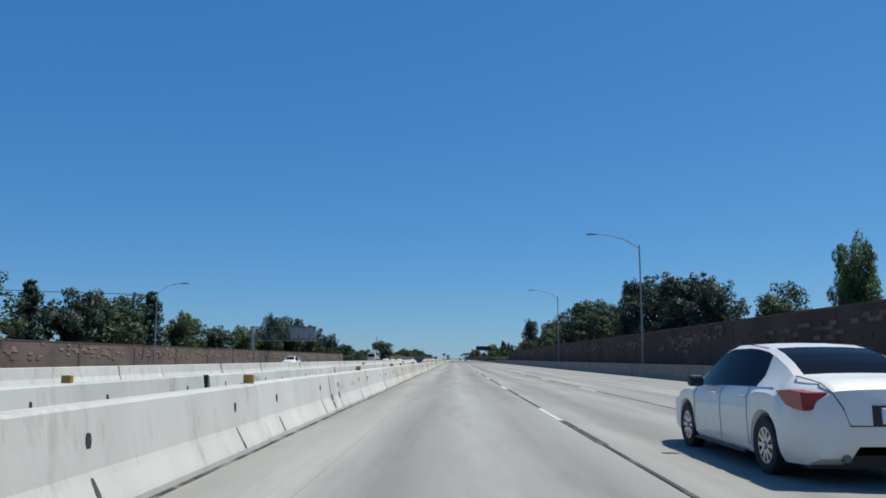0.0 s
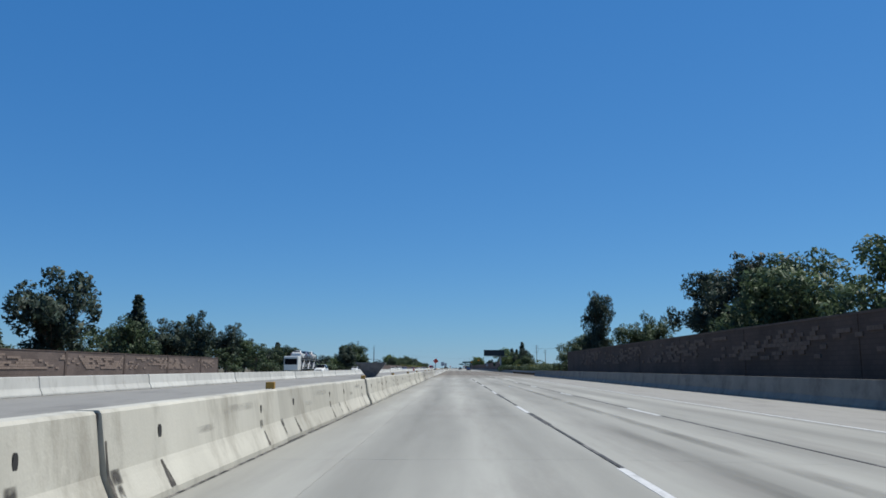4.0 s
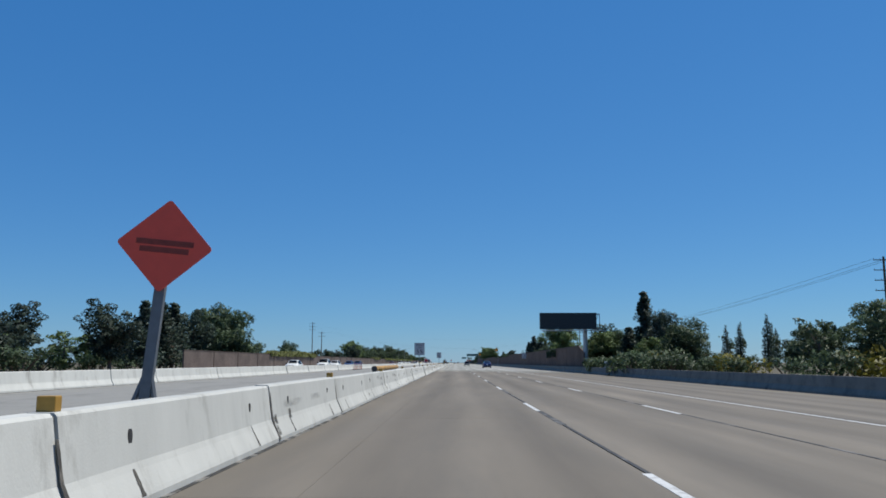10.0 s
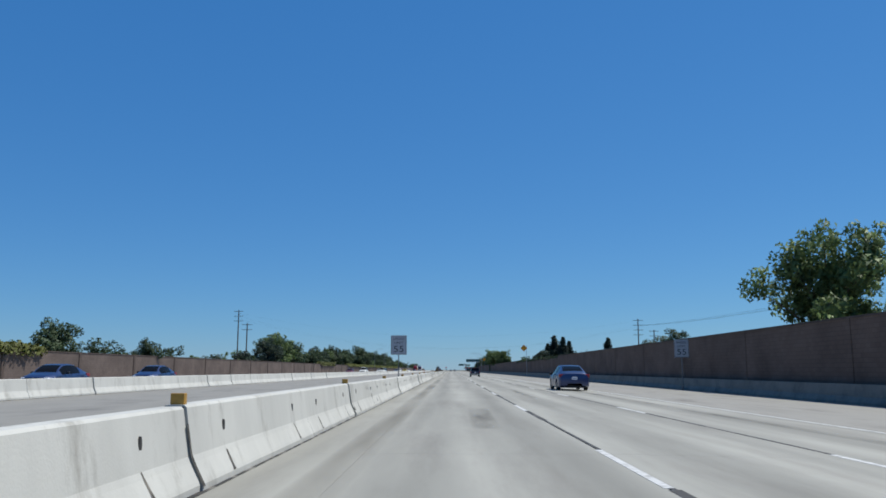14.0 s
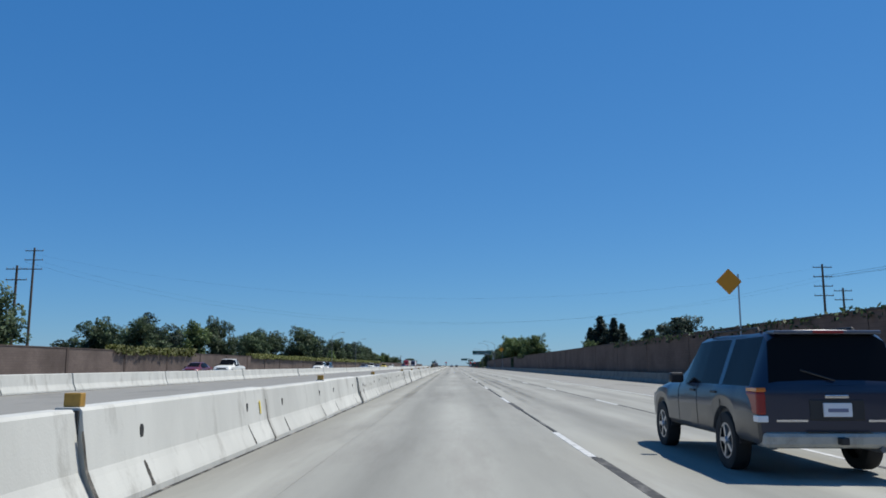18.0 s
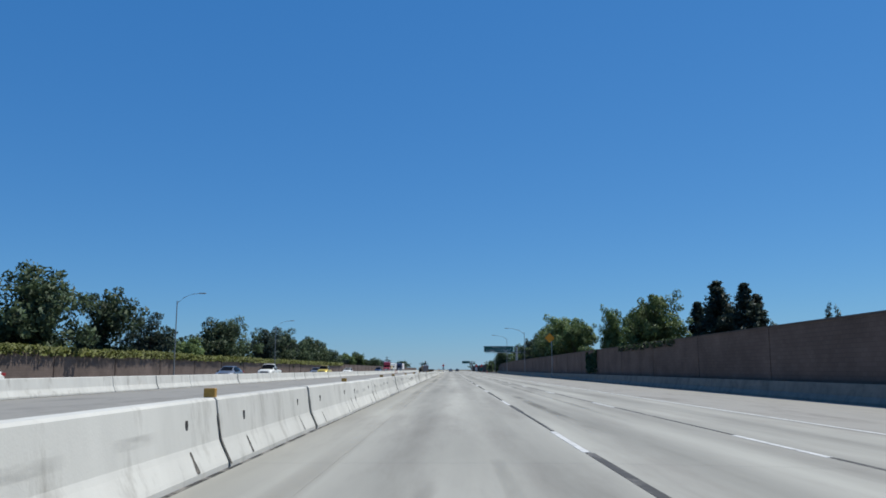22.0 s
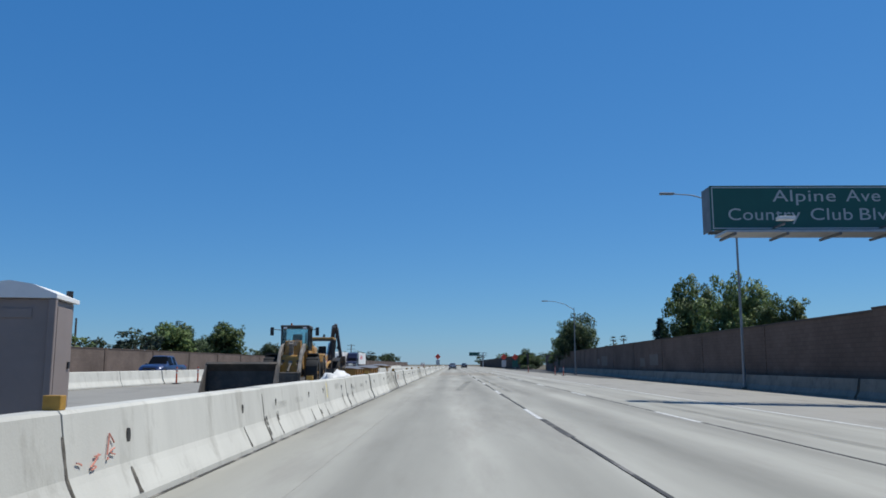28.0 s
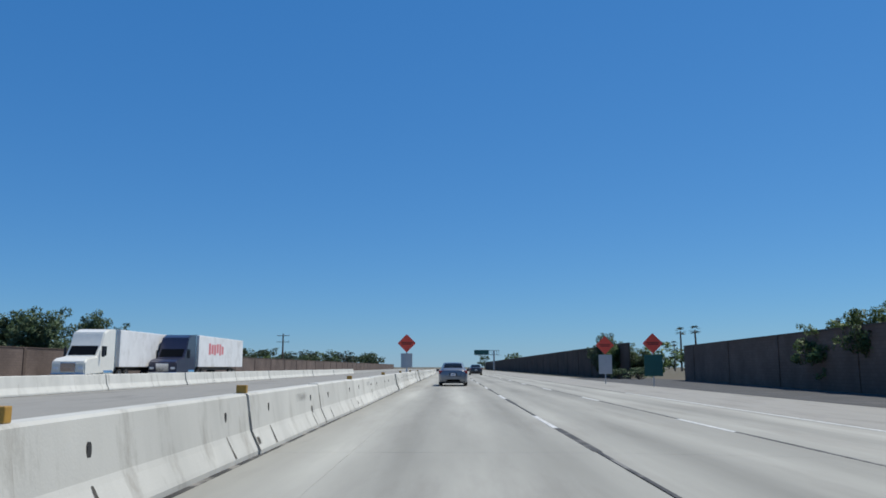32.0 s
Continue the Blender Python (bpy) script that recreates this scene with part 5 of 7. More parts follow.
for s in (1, -1):
    part("roof_rail", tubebm([(s * 0.56, -0.5, 1.71), (s * 0.56, -0.42, 1.76), (s * 0.56, 1.1, 1.77), (s * 0.56, 1.2, 1.71)], 0.018, seg=8), BLACK, suv)
    part("signal_lens", boxbm(s * 0.82 - 0.06, s * 0.82 + 0.06, -1.085, -0.95, 0.66, 0.735, bev=0.01), CLEARLENS, suv)
    part("turn_lens", boxbm(s * 0.827 - 0.055, s * 0.827 + 0.055, -1.085, -0.78, 1.0, 1.05, bev=0.01), ORANGELENS, suv)
    part("badge_bar", boxbm(s * 0.5 - 0.17, s * 0.5 + 0.17, -1.075, -1.05, 0.665, 0.69), CHROME, suv)
part("spoiler", boxbm(-0.6, 0.6, -0.98, -0.74, 1.665, 1.71, bev=0.015), SPOILER, suv)
part("brake_light", boxbm(-0.17, 0.17, -0.995, -0.9, 1.672, 1.703, bev=0.006), REDLENS, suv)
part("tailgate_handle", boxbm(-0.13, 0.13, -1.085, -1.05, 0.93, 0.97, bev=0.008), CHROME, suv)
part("tailgate_recess", boxbm(-0.3, 0.3, -1.07, -1.02, 0.68, 0.915, bev=0.01), BLACK, suv)
part("rear_wiper", tubebm([(0.0, -1.06, 1.13), (-0.35, -1.0, 1.25)], 0.012, seg=6), BLACK, suv)
part("tow_hitch", boxbm(-0.04, 0.04, -1.22, -0.95, 0.42, 0.5, bev=0.01), BLACK, suv)
part("exhaust", tubebm([(0.45, -1.12, 0.36), (0.45, -0.6, 0.36)], 0.035, seg=10), STEEL, suv)
part("rear_axle", tubebm([(-0.7, 0, 0.36), (0.7, 0, 0.36)], 0.06, seg=8), BLACK, suv)
part("step_pad", boxbm(-0.35, 0.35, -1.1, -1.0, 0.552, 0.565, bev=0.004), BLACK, suv)
car(SEDAN, BLUE, "blue sedan in the third lane", pose(7.0, 481, zg(7) + 0.002), "sedan")
car(SEDAN, DARKGREY, "dark grey sedan in the second lane", pose(3.6, 1105, zg(3.6) + 0.002), "sedan")

def oncoming(spec, p, label, x, y, name):
    car(spec, p, label, pose(x, y, zg(x) - 0.008, 0, 0, 180), name, group="vehicles in the opposite lanes")
oncoming(SEDAN, WHITE, "white sedan in the opposite lanes", -22.5, 110, "sedan")
oncoming(SUV_SPEC, WHITE, "white boxy sport utility vehicle in the opposite lanes", -22.5, 260, "suv")
oncoming(SEDAN, WHITE, "white sedan in the opposite lanes", -22.5, 324, "sedan")
oncoming(SEDAN, WHITE, "white sedan in the opposite lanes", -26.2, 337, "sedan")
oncoming(SEDAN, WHITE, "white sedan in the opposite lanes", -22.5, 422, "sedan")
oncoming(SUV_SPEC, WHITE, "white sport utility vehicle in the opposite lanes", -22.5, 447, "suv")
oncoming(SEDAN, WHITE, "white sedan in the opposite lanes", -22.5, 460, "sedan")
oncoming(SEDAN, BLUE, "dark blue sedan in the opposite lanes", -22.5, 480, "sedan")
oncoming(SEDAN, BLUE, "dark blue sedan in the opposite lanes", -22.5, 495, "sedan")
oncoming(PICKUP, WHITE, "white crew-cab pickup in the opposite lanes", -22.5, 640, "pickup_truck")
oncoming(SEDAN, DARKRED, "dark red sedan in the opposite lanes", -26.2, 641, "sedan")
oncoming(SUV_SPEC, WHITE, "white sport utility vehicle in the opposite lanes", -22.5, 695, "suv")
oncoming(SUV_SPEC, SILVER, "silver sport utility vehicle in the opposite lanes", -22.5, 702, "suv")
oncoming(SEDAN, WHITE, "white hatchback in the opposite lanes", -26.2, 726, "hatchback_car")
oncoming(PICKUP, WHITE, "white pickup in the opposite lanes", -22.5, 782, "pickup_truck")
oncoming(SEDAN, SILVER, "silver sedan in the opposite lanes", -22.5, 764, "sedan")
oncoming(PICKUP, YELLOWP, "pale yellow pickup in the opposite lanes", -22.5, 825, "pickup_truck")
oncoming(SEDAN, SILVER, "silver sedan in the opposite lanes", -26.2, 838, "sedan")
oncoming(SEDAN, WHITE, "white sedan in the opposite lanes", -22.5, 857, "sedan")
oncoming(PICKUP, BLUE, "blue pickup with white bed cover in the opposite lanes", -22.5, 931, "pickup_truck")

TRAILER = mat("trailer_white", (0.72, 0.72, 0.71), 0.5, vary=0.06, scale=1, dirt=(0.5, 0.49, 0.46), dscale=0.7)
LOGO = mat("trailer_red_logo", (0.6, 0.16, 0.17), 0.5, vary=0.1, scale=3)
def semi(x, y, cabmat, trailmat, label, cargo="box", logo=False):
    """A tractor and trailer that faces the camera; y is its nose."""
    t = holder("semi_truck", label, "truck", "vehicles in the opposite lanes", m=pose(x, y, zg(x) - 0.008, 0, 0, 0))
    bm = bmesh.new()
    prism(bm, [(0.0, 0.55), (0.0, 1.5), (0.35, 1.75), (1.9, 1.95), (2.5, 2.75), (2.9, 3.7), (3.7, 4.0), (4.9, 4.05), (4.9, 0.75), (0.0, 0.75)][:-1], -1.2, 1.2, "x")
    bmesh.ops.bevel(bm, geom=list(bm.edges), offset=0.08, segments=2, affect="EDGES")
    smooth(part("cab", bm, cabmat, t), 40)
    part("windscreen", prism(bmesh.new(), [(1.96, 2.02), (2.44, 2.68), (2.40, 2.72), (1.90, 2.05)], -1.0, 1.0, "x"), GLASS, t)
    for s in (1, -1):
        part("side_window", boxbm(s * 1.2 - 0.02, s * 1.2 + 0.02, 2.55, 3.4, 2.0, 2.7, bev=0.015), GLASS, t)
        part("headlight", boxbm(s * 0.9 - 0.18, s * 0.9 + 0.18, -0.04, 0.1, 0.95, 1.15, bev=0.03), CLEARLENS, t)
        part("door_mirror", boxbm(s * 1.42 - 0.1, s * 1.42 + 0.1, 2.3, 2.42, 1.9, 2.6, bev=0.03), BLACK, t)
        part("exhaust_stack", tubebm([(s * 1.15, 5.0, 1.0), (s * 1.15, 5.0, 4.1)], 0.07, seg=10), CHROME, t)
        part("fuel_tank", tubebm([(s * 0.95, 3.0, 0.75), (s * 0.95, 4.6, 0.75)], 0.3, seg=14), CHROME, t)
    part("grille", boxbm(-0.55, 0.55, -0.03, 0.05, 0.8, 1.45, bev=0.02), CHROME, t)
    part("bumper", boxbm(-1.2, 1.2, -0.12, 0.2, 0.35, 0.72, bev=0.05), CHROME, t)
    part("chassis", boxbm(-0.45, 0.45, 0.4, 8.0, 0.6, 0.95), BLACK, t)
    for wy in (0.9, 6.0, 7.3):
        for s in (1, -1):
            wheel(t, s * 1.05, wy, 0.5, 0.3, RIM, 6)
    if cargo == "box":
        tr = part("trailer", boxbm(-1.28, 1.28, 5.6, 21.0, 1.15, 4.05, bev=0.04), trailmat, t)
        if logo:
            for k, (a, b) in enumerate(((2.3, 3.4), (2.4, 3.3), (2.3, 3.3), (2.5, 3.4), (2.3, 3.4), (2.4, 3.2))):
                part("logo_bar", boxbm(1.282, 1.29, 8.6 + k * 0.85, 9.2 + k * 0.85, a, b), LOGO, tr)
        part("rear_frame", boxbm(-0.5, 0.5, 8, 19.4, 0.85, 1.14), BLACK, t)
    else:
        part("flatbed", boxbm(-1.28, 1.28, 6, 18.5, 1.1, 1.35, bev=0.03), STEEL, t)
        for k in range(3):
            part("load", boxbm(-1.15, 1.15, 7 + k * 3.8, 10.4 + k * 3.8, 1.352, 2.75, bev=0.05), trailmat, t)
    for wy in (16.6, 17.9):
        for s in (1, -1):
            wheel(t, s * 1.05, wy, 0.5, 0.3, RIM, 6)
    return t
STRAW = mat("lumber_load", (0.5, 0.4, 0.24), 0.8, vary=0.2, scale=3, bump=0.4)
PURPLE = paint("dark_purple_cab_paint", (0.045, 0.045, 0.075), 0.3, 0.4)
REDCAB = paint("red_cab_paint", (0.3, 0.03, 0.035))
semi(-24.5, 985, REDCAB, STRAW, "red semi truck with a flatbed of pale lumber", "flat")
semi(-27.2, 1048, WHITE, TRAILER, "white semi truck with a box trailer in the opposite lanes")
semi(-24.5, 1059, PURPLE, TRAILER, "dark purple semi truck with white box trailer and red logo", logo=True)

def car_carrier(x, y):
    """A two-deck car transporter seen from its rear side, loaded with white cars."""
    t = holder("car_transporter", "two-deck car transporter truck loaded with white cars", "truck", "vehicles in the opposite lanes", m=pose(x, y, zg(x) - 0.008))
    part("cab", boxbm(-1.2, 1.2, -2.6, 0, 0.7, 3.1, bev=0.15), WHITE, t)
    part("windscreen", boxbm(-1.05, 1.05, -2.63, -2.55, 1.7, 2.7, bev=0.02), GLASS, t)
    for z in (0.95, 2.55):
        part("deck", boxbm(-1.25, 1.25, 0.3, 18, z, z + 0.12), STEEL, t)
    for k in range(8):
        for s in (1, -1):
            part("post", boxbm(s * 1.2 - 0.06, s * 1.2 + 0.06, 0.5 + k * 2.45, 0.62 + k * 2.45, 0.9, 3.3), STEEL, t)
    for k in range(3):
        for s in (1, -1):
            tube(b := bmesh.new(), [(s * 1.2, 1.5 + k * 5, 1.0), (s * 1.2, 3.2 + k * 5, 2.5)], 0.07)
            part("brace", b, TRAILER, t)
    for wy in (-1.6, 1.6, 13.5, 14.7):
        for s in (1, -1):
            wheel(t, s * 1.05, wy, 0.48, 0.3, RIM, 6)
    return t
car_carrier(-27.0, 258)
for k, z in [(k, z) for z in (1.072, 2.672) for k in range(3)]:
    car(SEDAN, WHITE if (k + int(z)) % 3 else SILVER, "pale sedan strapped on a transporter deck", pose(-27.0, 260.2 + k * 5.4, zg(-27) + z - 0.008, 0, 0, 0), "sedan", group="cars on the transporter")

# ---- signs ----
FADED = mat("faded_legend", (0.24, 0.035, 0.02), 0.6, vary=0.25, scale=12)
SIGNORANGE = mat("orange_sign_face", (0.78, 0.08, 0.045), 0.5, vary=0.06, scale=4)
SIGNYELLOW = mat("yellow_sign_face", (0.8, 0.29, 0.01), 0.5, vary=0.06, scale=4)
SIGNWHITE = mat("white_sign_face", (0.45, 0.45, 0.46), 0.5, vary=0.05, scale=4)
SIGNGREEN = mat("green_sign_face", (0.012, 0.085, 0.07), 0.5, vary=0.08, scale=2)
SIGNBLACK = mat("sign_black", (0.02, 0.02, 0.022), 0.5)
PANELDARK = mat("message_board_face", (0.010, 0.012, 0.016), 0.35, vary=0.15, scale=3)
LEGEND = mat("reflective_legend", (0.4, 0.42, 0.42), 0.45)
ALU = mat("sign_back_aluminium", (0.42, 0.43, 0.44), 0.5, 0.5, vary=0.08, scale=2)

def words(text, size, material, parent, loc, width=None, name="lettering"):
    cu = bpy.data.curves.new(name, "FONT")
    cu.body, cu.size, cu.align_x, cu.align_y, cu.extrude, cu.space_character = text, size, "CENTER", "CENTER", 0.002, 1.05
    tmp = bpy.data.objects.new(name, cu)
    scene.collection.objects.link(tmp)
    dg = bpy.context.evaluated_depsgraph_get()
    me = bpy.data.meshes.new_from_object(tmp.evaluated_get(dg))
    bpy.data.objects.remove(tmp)
    me.materials.clear()
    me.materials.append(material)
    ob = new(name, me)
    ob.parent = parent
    xs = [v.co.x for v in me.vertices]
    k = 1.0 if not width else width / (max(xs) - min(xs))
    ob.matrix_basis = Matrix.Translation(loc) @ Matrix.Rotation(math.pi / 2, 4, "X") @ Matrix.Diagonal((k, 1, 1, 1))
    return ob

def diamond(bm, half, th, z, r=0.08):
    """A diamond plate with rounded corners that faces -y."""
    pts = []
    for k in range(4):
        a = k * math.pi / 2
        for d in (-0.35, 0, 0.35):
            pts.append(((half - r * 1.2) * math.cos(a) + r * math.cos(a + d), z + (half - r * 1.2) * math.sin(a) + r * math.sin(a + d)))
    return prism(bm, pts, -th / 2, th / 2)

def warning_sign(x, y, zc, half, face, post_bottom, label, turn=0, side=0.0, below=None, bars=True, post_r=0.035, tilt=0, post_mat=GALV):
    t = holder("warning_sign", label, "sign", m=pose(x, y, -0.145, 0, tilt, turn))
    p = part("plate", diamond(bmesh.new(), half, 0.012, zc), face, t)
    if bars:
        for k, w in ((0.06, 1.0), (-0.1, 0.85)):
            part("legend_bar", boxbm(-half * w * 0.6, half * w * 0.6, -0.012, -0.0075, zc + k * half - 0.04, zc + k * half + 0.04), FADED if face is SIGNORANGE else SIGNBLACK, p)
    part("back_brace", boxbm(-0.03, 0.03, 0.007, 0.03, zc - half * 0.9, zc + half * 0.9), ALU, t)
    part("post", boxbm(side - post_r, side + post_r, 0.03, 0.03 + post_r * 1.6, post_bottom, zc + half * 0.6), post_mat, t)
    if below:
        part("lower_panel", boxbm(-below[1] / 2, below[1] / 2, -0.012, 0.0, below[2], below[3], bev=0.004), below[0], t)
    return t
# on the barrier: wide-foot post, orange plate
s1 = warning_sign(-4.56, 321.3, 2.95, 0.69, SIGNORANGE, -0.02, "orange diamond roadwork sign on a splayed steel stand in the median", 6, post_r=0.075, tilt=5, post_mat=STEEL)
for s in (1, -1):
    part("stand_leg", tubebm([(0, 0.08, 1.2), (s * 0.35, 0.08, -0.02)], 0.045, seg=6), STEEL, s1)
warning_sign(-3.3, 1051, 3.0, 0.68, SIGNORANGE, 0.1, "orange diamond roadwork sign with grey panel below, behind the barrier", 0, below=(ALU, 0.85, 1.2, 2.25), post_r=0.05)
warning_sign(12.2, 1054.6, 2.95, 0.72, SIGNORANGE, zg(12), "orange diamond roadwork sign with grey panel on the shoulder", 0, below=(ALU, 1.05, 0.7, 2.2))
warning_sign(14.3, 1048, 2.9, 0.72, SIGNORANGE, zg(14), "orange diamond roadwork sign over a green panel on the verge", 0, below=(SIGNGREEN, 1.3, 0.6, 2.1))
warning_sign(15.4, 601, 5.8, 0.72, SIGNYELLOW, zg(15), "yellow diamond warning sign on a tall steel post beside the wall", 4, side=0.55, bars=False)
warning_sign(15.9, 808, 6.2, 0.78, SIGNYELLOW, zg(15), "yellow diamond warning sign on a tall post among the trees", 0, side=0.3, bars=False)

def speed_sign(x, y, base, label="white rectangular speed limit sign on a steel post behind the barrier", up=0.0):
    t = holder("speed_limit_sign", label, "sign", "speed limit signs", m=pose(x, y, up, 0, 0, 2))
    p = part("plate", boxbm(-0.5, 0.5, -0.008, 0.008, 1.95, 3.16, bev=0.004), SIGNWHITE, t)
    for x0, x1, z0, z1 in ((-0.48, 0.48, 3.12, 3.14), (-0.48, 0.48, 1.97, 1.99), (-0.48, -0.46, 1.99, 3.12), (0.46, 0.48, 1.99, 3.12)):
        part("border", boxbm(x0, x1, -0.012, -0.009, z0, z1), SIGNBLACK, p)
    words("SPEED", 0.2, SIGNBLACK, p, (0, -0.0125, 2.94), 0.7)
    words("LIMIT", 0.2, SIGNBLACK, p, (0, -0.0125, 2.69), 0.56)
    words("55", 0.56, SIGNBLACK, p, (0, -0.0125, 2.29), 0.62)
    part("post", boxbm(-0.03, 0.03, 0.01, 0.07, base - up, 3.05), STEEL, t)
    part("clamp", boxbm(-0.07, 0.07, -0.02, 0.1, base - up, base - up + 0.25, bev=0.01), STEEL, t)
    return t
speed_sign(-3.52, 388.4, zg(-3.4), up=-0.145)
speed_sign(-3.45, 484, zg(-3.4), up=0.1)
speed_sign(15.6, 488, zg(15.6), "white rectangular speed limit sign on a post beside the block wall")

def cantilever(name, x, y, label, panel, z0, z1, x0, x1, post_x, kind):
    """A sign on a single mast with a box-frame arm and a catwalk below."""
    t = holder(name, label, "sign", m=pose(x, y, -0.145))
    part("mast", tubebm([(post_x, 0.9, -0.4), (post_x, 0.9, z1 - 0.1)], 0.33, 0.28, 16), GALV, t)
    for z in (z0 + 0.12, z1 - 0.12):
        for yy in (0.55, 1.25):
            part("chord", boxbm(x0 + 0.3, post_x + 1.9, yy - 0.06, yy + 0.06, z - 0.06, z + 0.06), STEEL, t)
    n = 10
    for k in range(n + 1):
        xx = x0 + 0.3 + (post_x + 1.6 - x0) * k / n
        part("strut", boxbm(xx - 0.04, xx + 0.04, 0.5, 0.58, z0 + 0.1, z1 - 0.1), STEEL, t)
        if k < n:
            x2 = x0 + 0.3 + (post_x + 1.6 - x0) * (k + 1) / n
            part("diagonal", tubebm([(xx, 1.25, z0 + 0.12), (x2, 1.25, z1 - 0.12)], 0.03, seg=5), STEEL, t)
    body = part("panel", boxbm(x0, x1, 0.0 if kind == "sign" else -0.35, 0.04 if kind == "sign" else 0.45, z0, z1, bev=0.01), panel, t)
    part("catwalk", boxbm(x0 + 0.2, post_x + 2.6, -0.95, 0.3, z0 - 0.22, z0 - 0.14), GALV, t)
    for k in range(5):
        xx = x0 + 0.5 + (x1 - x0 - 0.8) * k / 4
        part("catwalk_bracket", boxbm(xx - 0.04, xx + 0.04, -0.9, 0.6, z0 - 0.3, z0 - 0.222), STEEL, t)
    return t, body
cms, face = cantilever("message_sign", 0, 415, "large unlit dark message board on a single grey mast", PANELDARK, 5.62, 7.78, 11.35, 18.85, 17.5, "board")
for k in range(1, 3):
    part("bezel_rib", boxbm(11.4, 18.8, -0.362, -0.351, 5.62 + k * 0.72 - 0.02, 5.62 + k * 0.72 + 0.02), SIGNBLACK, face)
ex, face = cantilever("exit_sign", 0.35, 895, "green overhead exit sign with white lettering on a single mast", SIGNGREEN, 5.86, 7.45, 8.75, 16.6, 17.6, "sign")
for text, xx, zz, ww in (("Alpine", 12.05, 7.06, 2.2), ("Ave", 14.1, 7.06, 1.2), ("Country", 10.6, 6.4, 2.5), ("Club", 12.95, 6.4, 1.45), ("Blvd", 14.6, 6.4, 1.35)):
    words(text, 0.6, LEGEND, face, (xx, -0.005, zz), ww)
ar = bmesh.new()
prism(ar, [(15.35, 6.22), (15.47, 6.14), (15.85, 6.52), (15.93, 6.35), (16.02, 6.72), (15.62, 6.68), (15.75, 6.62)], -0.006, -0.001)
part("arrow", ar, LEGEND, face)
for x0, x1, z0, z1 in ((8.81, 16.54, 7.36, 7.4), (8.81, 16.54, 5.91, 5.95), (8.81, 8.85, 5.95, 7.36), (16.5, 16.54, 5.95, 7.36)):
    part("border", boxbm(x0, x1, -0.005, -0.001, z0, z1), LEGEND, face)
part("end_plate", boxbm(8.77, 8.81, 0.045, 0.95, 5.86, 7.44), STEEL, ex)
for xx in (10.9, 14.6):
    part("sign_light", boxbm(xx - 0.28, xx + 0.28, -1.2, -0.9, 6.02, 6.14, bev=0.02), TRAILER, ex)
    part("light_arm", boxbm(xx - 0.03, xx + 0.03, -0.95, 0.0, 5.9, 5.96), STEEL, ex)
cantilever("far_overhead_sign", 0, 1290, "small distant green overhead sign", SIGNGREEN, 5.8, 7.6, 9.0, 14.5, 16.5, "sign")

def back_gantry():
    """The back of an overhead sign over the opposite lanes."""
    t = holder("overhead_sign_gantry", "steel truss gantry carrying the grey back of an overhead sign", "sign gantry", m=pose(0, 140, -0.145))
    part("mast", tubebm([(-36, 0, -0.6), (-36, 0, 7.0)], 0.32, 0.26, 14), GALV, t)
    for z in (4.75, 6.85):
        for yy in (-0.5, 0.5):
            part("chord", boxbm(-36.4, -24.8, yy - 0.06, yy + 0.06, z - 0.07, z + 0.07), STEEL, t)
    for k in range(13):
        xx = -36.3 + k * 0.95
        part("strut", boxbm(xx - 0.04, xx + 0.04, -0.5, -0.42, 4.8, 6.8), STEEL, t)
        if k < 12:
            z = (4.8, 6.8) if k % 2 else (6.8, 4.8)
            part("diagonal", tubebm([(xx, -0.5, z[0]), (xx + 0.95, -0.5, z[1])], 0.05, seg=5), STEEL, t)
    part("sign_back", boxbm(-29.4, -24.8, 0.62, 0.68, 4.6, 7.0), ALU, t)
    for k in range(6):
        part("stiffener", boxbm(-29.3 + k * 0.88, -29.22 + k * 0.88, 0.5, 0.62, 4.6, 7.0), ALU, t)
    part("catwalk", boxbm(-36, -24.8, 0.6, 1.4, 4.4, 4.48), GALV, t)
back_gantry()

# ---- street lamps, poles, wires ----
def street_lamp(x, y, h, side, reach=3.6, rise=0.9, base=None):
    b = zg(x) if base is None else base
    h -= 0.145
    t = holder("street_lamp", "tall galvanised street lamp with a curved arm and flat head", "street lamp", "street lamps", m=pose(x, y, 0))
    part("pole", tubebm([(0, 0, b), (0, 0, 1.6), (0, 0, h)], 0.1, 0.055, 12), LAMPSTEEL, t)
    part("arm", tubebm([(0, 0, h - 0.25), (side * reach * 0.35, 0, h + rise * 0.55), (side * reach * 0.7, 0, h + rise * 0.92), (side * reach, 0, h + rise)], 0.042, 0.03, 8), LAMPSTEEL, t)
    part("head", boxbm(min(side * (reach - 0.1), side * (reach + 0.75)), max(side * (reach - 0.1), side * (reach + 0.75)), -0.15, 0.15, h + rise - 0.05, h + rise + 0.07, bev=0.04), LAMPSTEEL, t)
    part("foot", boxbm(-0.2, 0.2, -0.2, 0.2, b, b + 0.12, bev=0.02), WALLBASE, t)
for x, y, h, s in ((15.32, 64.6, 10.6, -1), (15.5, 118, 10.55, -1), (16.54, 858, 9.4, -1), (16.55, 913, 10.2, -1), (16.5, 974, 8.8, -1), (-32.9, 86, 8.6, 1), (-32.9, 776, 9.4, 1), (-32.9, 830, 9.4, 1)):
    street_lamp(x, y, h, s, 2.7 if s > 0 else 3.6, base=zg(x) + 0.79 if y == 858 else None)

